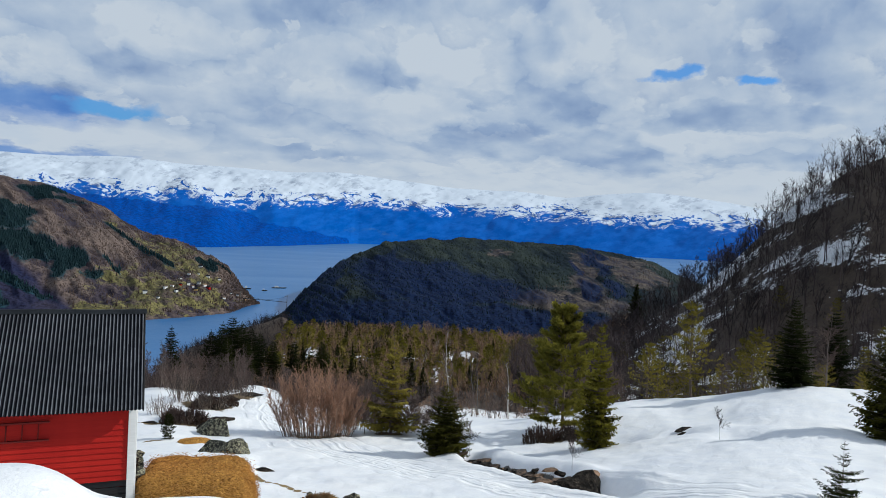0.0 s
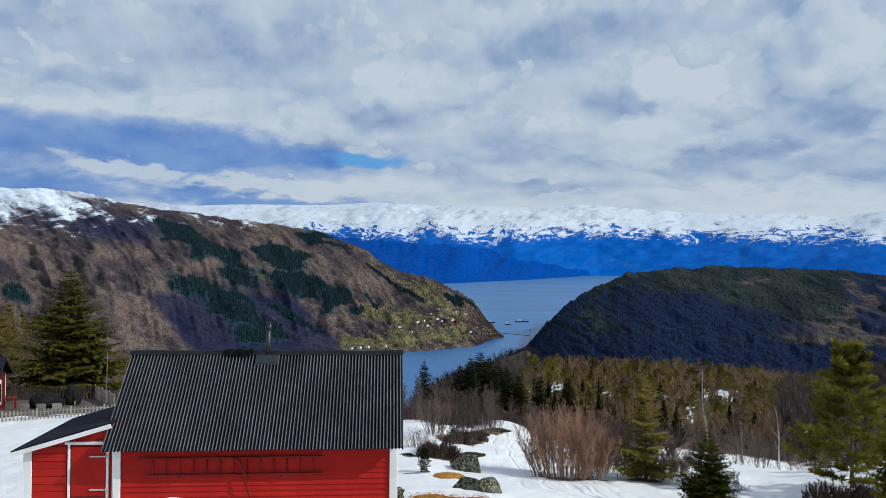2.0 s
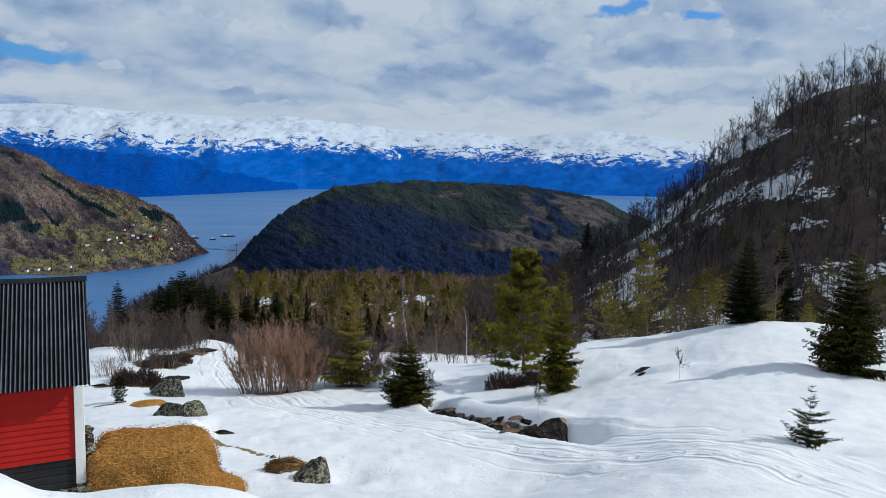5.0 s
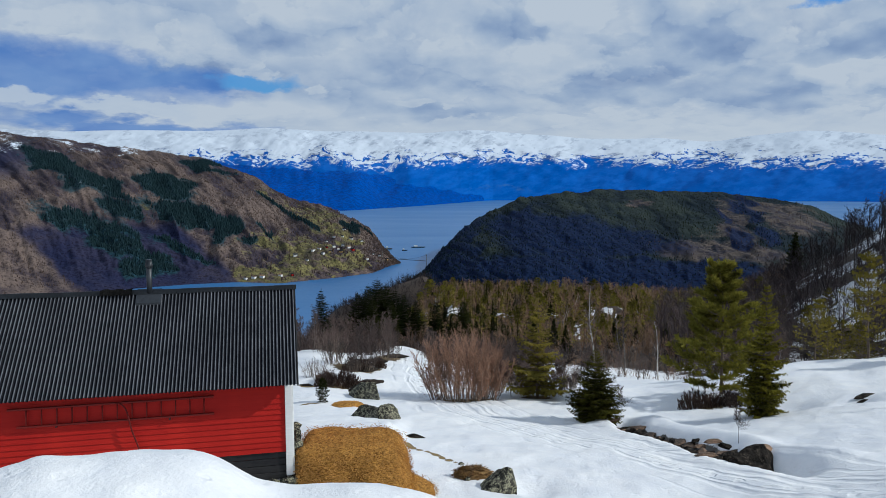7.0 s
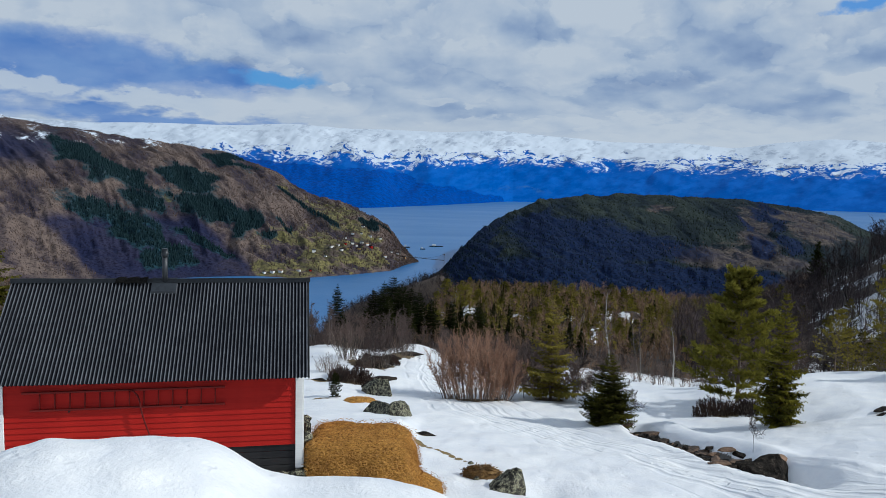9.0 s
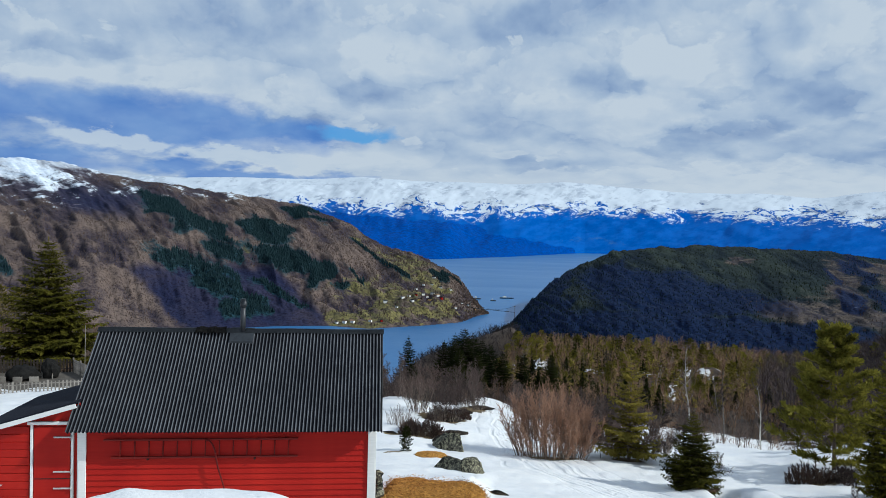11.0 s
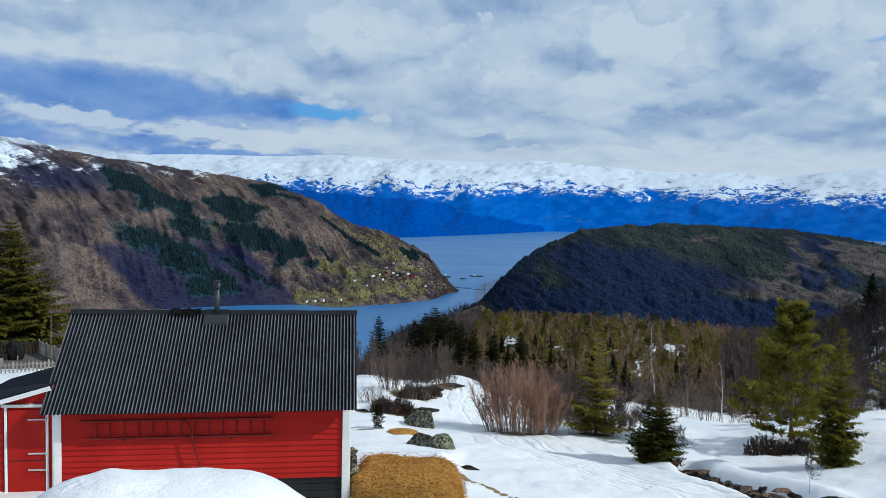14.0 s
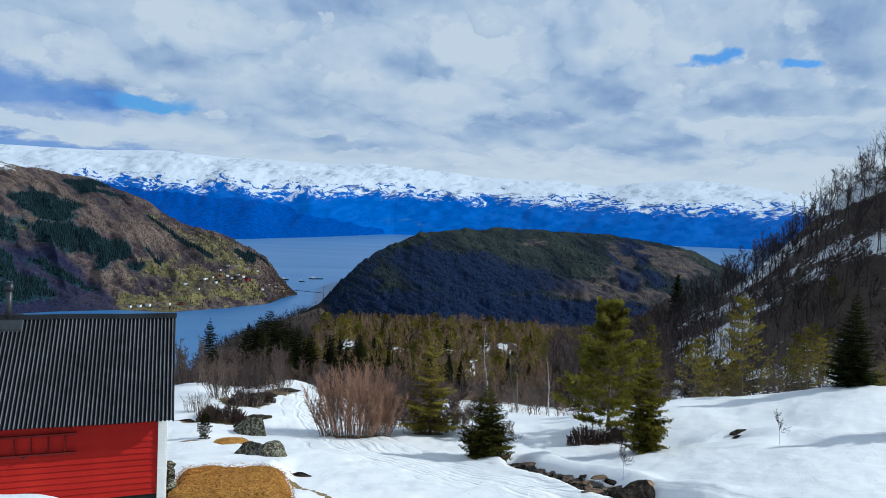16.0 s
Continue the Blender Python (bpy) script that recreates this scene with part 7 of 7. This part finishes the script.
def make_cover():
    t = thing("covered_bathtub", pose(-34.9, 45.3, DECK, 0, 0, 15), "outdoor tub under a sagging dark tarpaulin", "bathtub")
    bm = bmesh.new()
    bmesh.ops.create_uvsphere(bm, u_segments=40, v_segments=20, radius=1.0)
    for v in bm.verts:
        p = v.co
        z = max(p.z, -0.1)
        fold = 1 + 0.07 * math.sin(math.atan2(p.y, p.x) * 9) * (1 - z)
        v.co = Vector((p.x * 1.1 * fold, p.y * 0.9 * fold, 0.22 + z * 0.75 + 0.2 * noise.noise(p * 2.8)))
    for f in bm.faces:
        f.smooth = True
    part("tarpaulin", bm, COVER, t)
    for k, (x, y) in enumerate(((-1.0, -0.95), (0.1, -1.05), (1.1, -0.95))):
        part("stave", box(x - 0.3, x + 0.3, y - 0.05, y, 0.0, 0.4), GREY_WOOD, t)
    c = thing("stacked_chairs", pose(-33.6, 46.3, DECK, 0, 0, 10), "pile of dark covered garden furniture", "garden furniture")
    bm = bmesh.new()
    bmesh.ops.create_icosphere(bm, subdivisions=3, radius=1.0)
    for v in bm.verts:
        v.co = Vector((v.co.x * 0.62, v.co.y * 0.5, 0.45 + max(v.co.z, -0.5) * 0.85)) * (1 + 0.2 * noise.noise(v.co * 2.5))
    part("tarpaulin", bm, COVER, c)
    for x in (-0.35, 0.35):
        part("chair_leg", box(x - 0.03, x + 0.03, -0.4, -0.34, 0.0, 0.5), GREY_WOOD, c)
    b = thing("bird_table", pose(-36.7, 44.0, DECK, 0, 0, 30), "small dark red wooden table by the gate", "table")
    part("top", box(-0.42, 0.42, -0.3, 0.3, 0.72, 0.8), DARK_RED, b)
    for x in (-0.34, 0.34):
        for y in (-0.22, 0.22):
            part("leg", box(x - 0.04, x + 0.04, y - 0.04, y + 0.04, 0.0, 0.72), DARK_RED, b)


make_cover()
# heap of snow against the house
bm = bmesh.new()
bmesh.ops.create_uvsphere(bm, u_segments=40, v_segments=16, radius=1.0)
for v in bm.verts:
    v.co = Vector((v.co.x * 5.2, v.co.y * 1.7, v.co.z * 1.25)) * (1 + 0.06 * noise.noise(v.co * 2))
for f in bm.faces:
    f.smooth = True
SNOW = two_tone("heaped_snow", (0.60, 0.64, 0.70), (0.74, 0.76, 0.785), 0.8, 0.65, 0.0, bump=0.25, distance=0.05, spec=0.3)
solid("snowdrift", bm, SNOW, pose(-40.8, 39.6, EYE - 11.6, 0, 0, 30), "rounded drift of snow before the house", "snowdrift")


# ---- the far shore: farmsteads, bridge, boats ----
def far_house_meshes(wall, roof):
    L, D, E, T = 1.7, 1.15, 1.3, 2.1
    body = box(-L, L, -D, D, -1.0, E, 0)
    top = bmesh.new()
    q = [(-L - 0.2, -D - 0.25, E - 0.1), (L + 0.2, -D - 0.25, E - 0.1), (L + 0.2, 0, T), (-L - 0.2, 0, T), (-L - 0.2, D + 0.25, E - 0.1), (L + 0.2, D + 0.25, E - 0.1)]
    v = [top.verts.new(c) for c in q]
    for f in ((0, 1, 2, 3), (3, 2, 5, 4), (0, 3, 4), (1, 5, 2)):
        top.faces.new([v[i] for i in f])
    return mesh_of("wall", body, wall), mesh_of("roof", top, roof)


FAR_HOUSES = [far_house_meshes(w, r) for w, r in ((WHITE, FELT), (WHITE, DARK_TIN), (RED, FELT), (OCHRE, FELT), (WHITE, BROWN_STONE))]
_X, _Y, _Z, _S, _O = HEAD
_A, _T = np.degrees(np.arctan2(_X, _Y)), (_Z - EYE) / np.hypot(_X, _Y)
_rng = random.Random(21)
_spots = [(-9.9, -0.096), (-9.3, -0.094), (-8.8, -0.0935), (-8.4, -0.0965), (-8.0, -0.092), (-7.6, -0.095), (-10.4, -0.099), (-9.0, -0.100), (-8.2, -0.1005), (-9.6, -0.103),
          (-7.3, -0.0985), (-8.7, -0.080), (-8.1, -0.0795), (-7.4, -0.083), (-6.5, -0.086), (-15.6, -0.134), (-15.0, -0.1335), (-14.4, -0.134), (-13.0, -0.132), (-12.1, -0.1315),
          (-5.6, -0.105), (-5.1, -0.107), (-4.6, -0.1125), (-6.1, -0.1115), (-10.9, -0.112), (-9.3, -0.086), (-11.8, -0.105), (-7.9, -0.070)]
for k, (a, t) in enumerate(_spots):
    i = np.argmin(((_A - a) / 10) ** 2 + ((_T - t) * 10) ** 2 + (_S > 1.0) * 9)
    x, y, z = _X.flat[i], _Y.flat[i], _Z.flat[i]
    f = thing("farmhouse", pose(x, y, z + 0.3, 0, 0, _rng.uniform(-50, 50)) @ Matrix.Scale(_rng.uniform(0.55, 0.95), 4), "small far farmhouse among the headland's fields", "house", "far farmhouses")
    for me in FAR_HOUSES[_rng.choice((0, 0, 1, 1, 4, 3, 4, 2))]:
        ob = new(me.name.split(".")[0], me)
        ob.parent = f


def make_bridge():
    """Suspension bridge over the narrows."""
    ax, ay = spot(-4.9, 625)
    bx, by = spot(-1.35, 600)
    t = thing("suspension_bridge", Matrix.Identity(4), "slender far suspension bridge across the narrows", "bridge")
    deck = SEA + 6.5
    part("deck", beam((ax, ay, deck), (bx, by, deck), 0.8, 0.35, bevel=0), DARK_TIN, t)
    for x, y in ((ax, ay), (bx, by)):
        py = part("pylon", beam((x, y, SEA - 3), (x, y, deck + 5.5), 0.4, 0.4, bevel=0), GREY_WOOD, t)
        part("crossbeam", beam((x - 0.8, y, deck + 5.2), (x + 0.8, y, deck + 5.2), 0.4, 0.4, bevel=0), GREY_WOOD, py)
    pts = []
    for k in range(25):
        u = k / 24
        pts.append((ax + (bx - ax) * u, ay + (by - ay) * u, deck + 0.6 + 4.7 * (2 * u - 1) ** 2))
    part("cable", tube(pts, [0.07] * 25, 4), DARK_TIN, t)


def make_barge(az, r, long, wide, tall, label, name):
    x, y = spot(az, r)
    t = thing(name, pose(x, y, SEA, 0, 0, 8), label, "boat")
    bm = bmesh.new()
    prof = [(-0.5, 0.4), (0.36, 0.5), (0.5, 0.0), (0.36, -0.5), (-0.5, -0.4)]
    lo = [bm.verts.new((a * long * 0.94, b * wide * 0.9, -0.3)) for a, b in prof]
    hi = [bm.verts.new((a * long, b * wide, tall)) for a, b in prof]
    bm.faces.new(hi[::-1])
    bm.faces.new(lo)
    for i in range(5):
        bm.faces.new((lo[i], hi[i], hi[(i + 1) % 5], lo[(i + 1) % 5]))
    part("hull", bm, DARK_TIN, t)
    part("cabin", box(-long * 0.3, -long * 0.05, -wide * 0.3, wide * 0.3, tall, tall * 2.6, 0.05), WHITE, t, "white cabin")


make_bridge()
make_barge(-2.0, 790, 16, 5, 0.9, "dark fish-farm barge lying on the fjord", "barge")
make_barge(-3.1, 755, 6, 2.4, 0.9, "small boat with a white cabin on the fjord", "boat")
make_barge(-4.4, 770, 8, 3.0, 1.2, "moored boat beside the headland's quay", "boat")
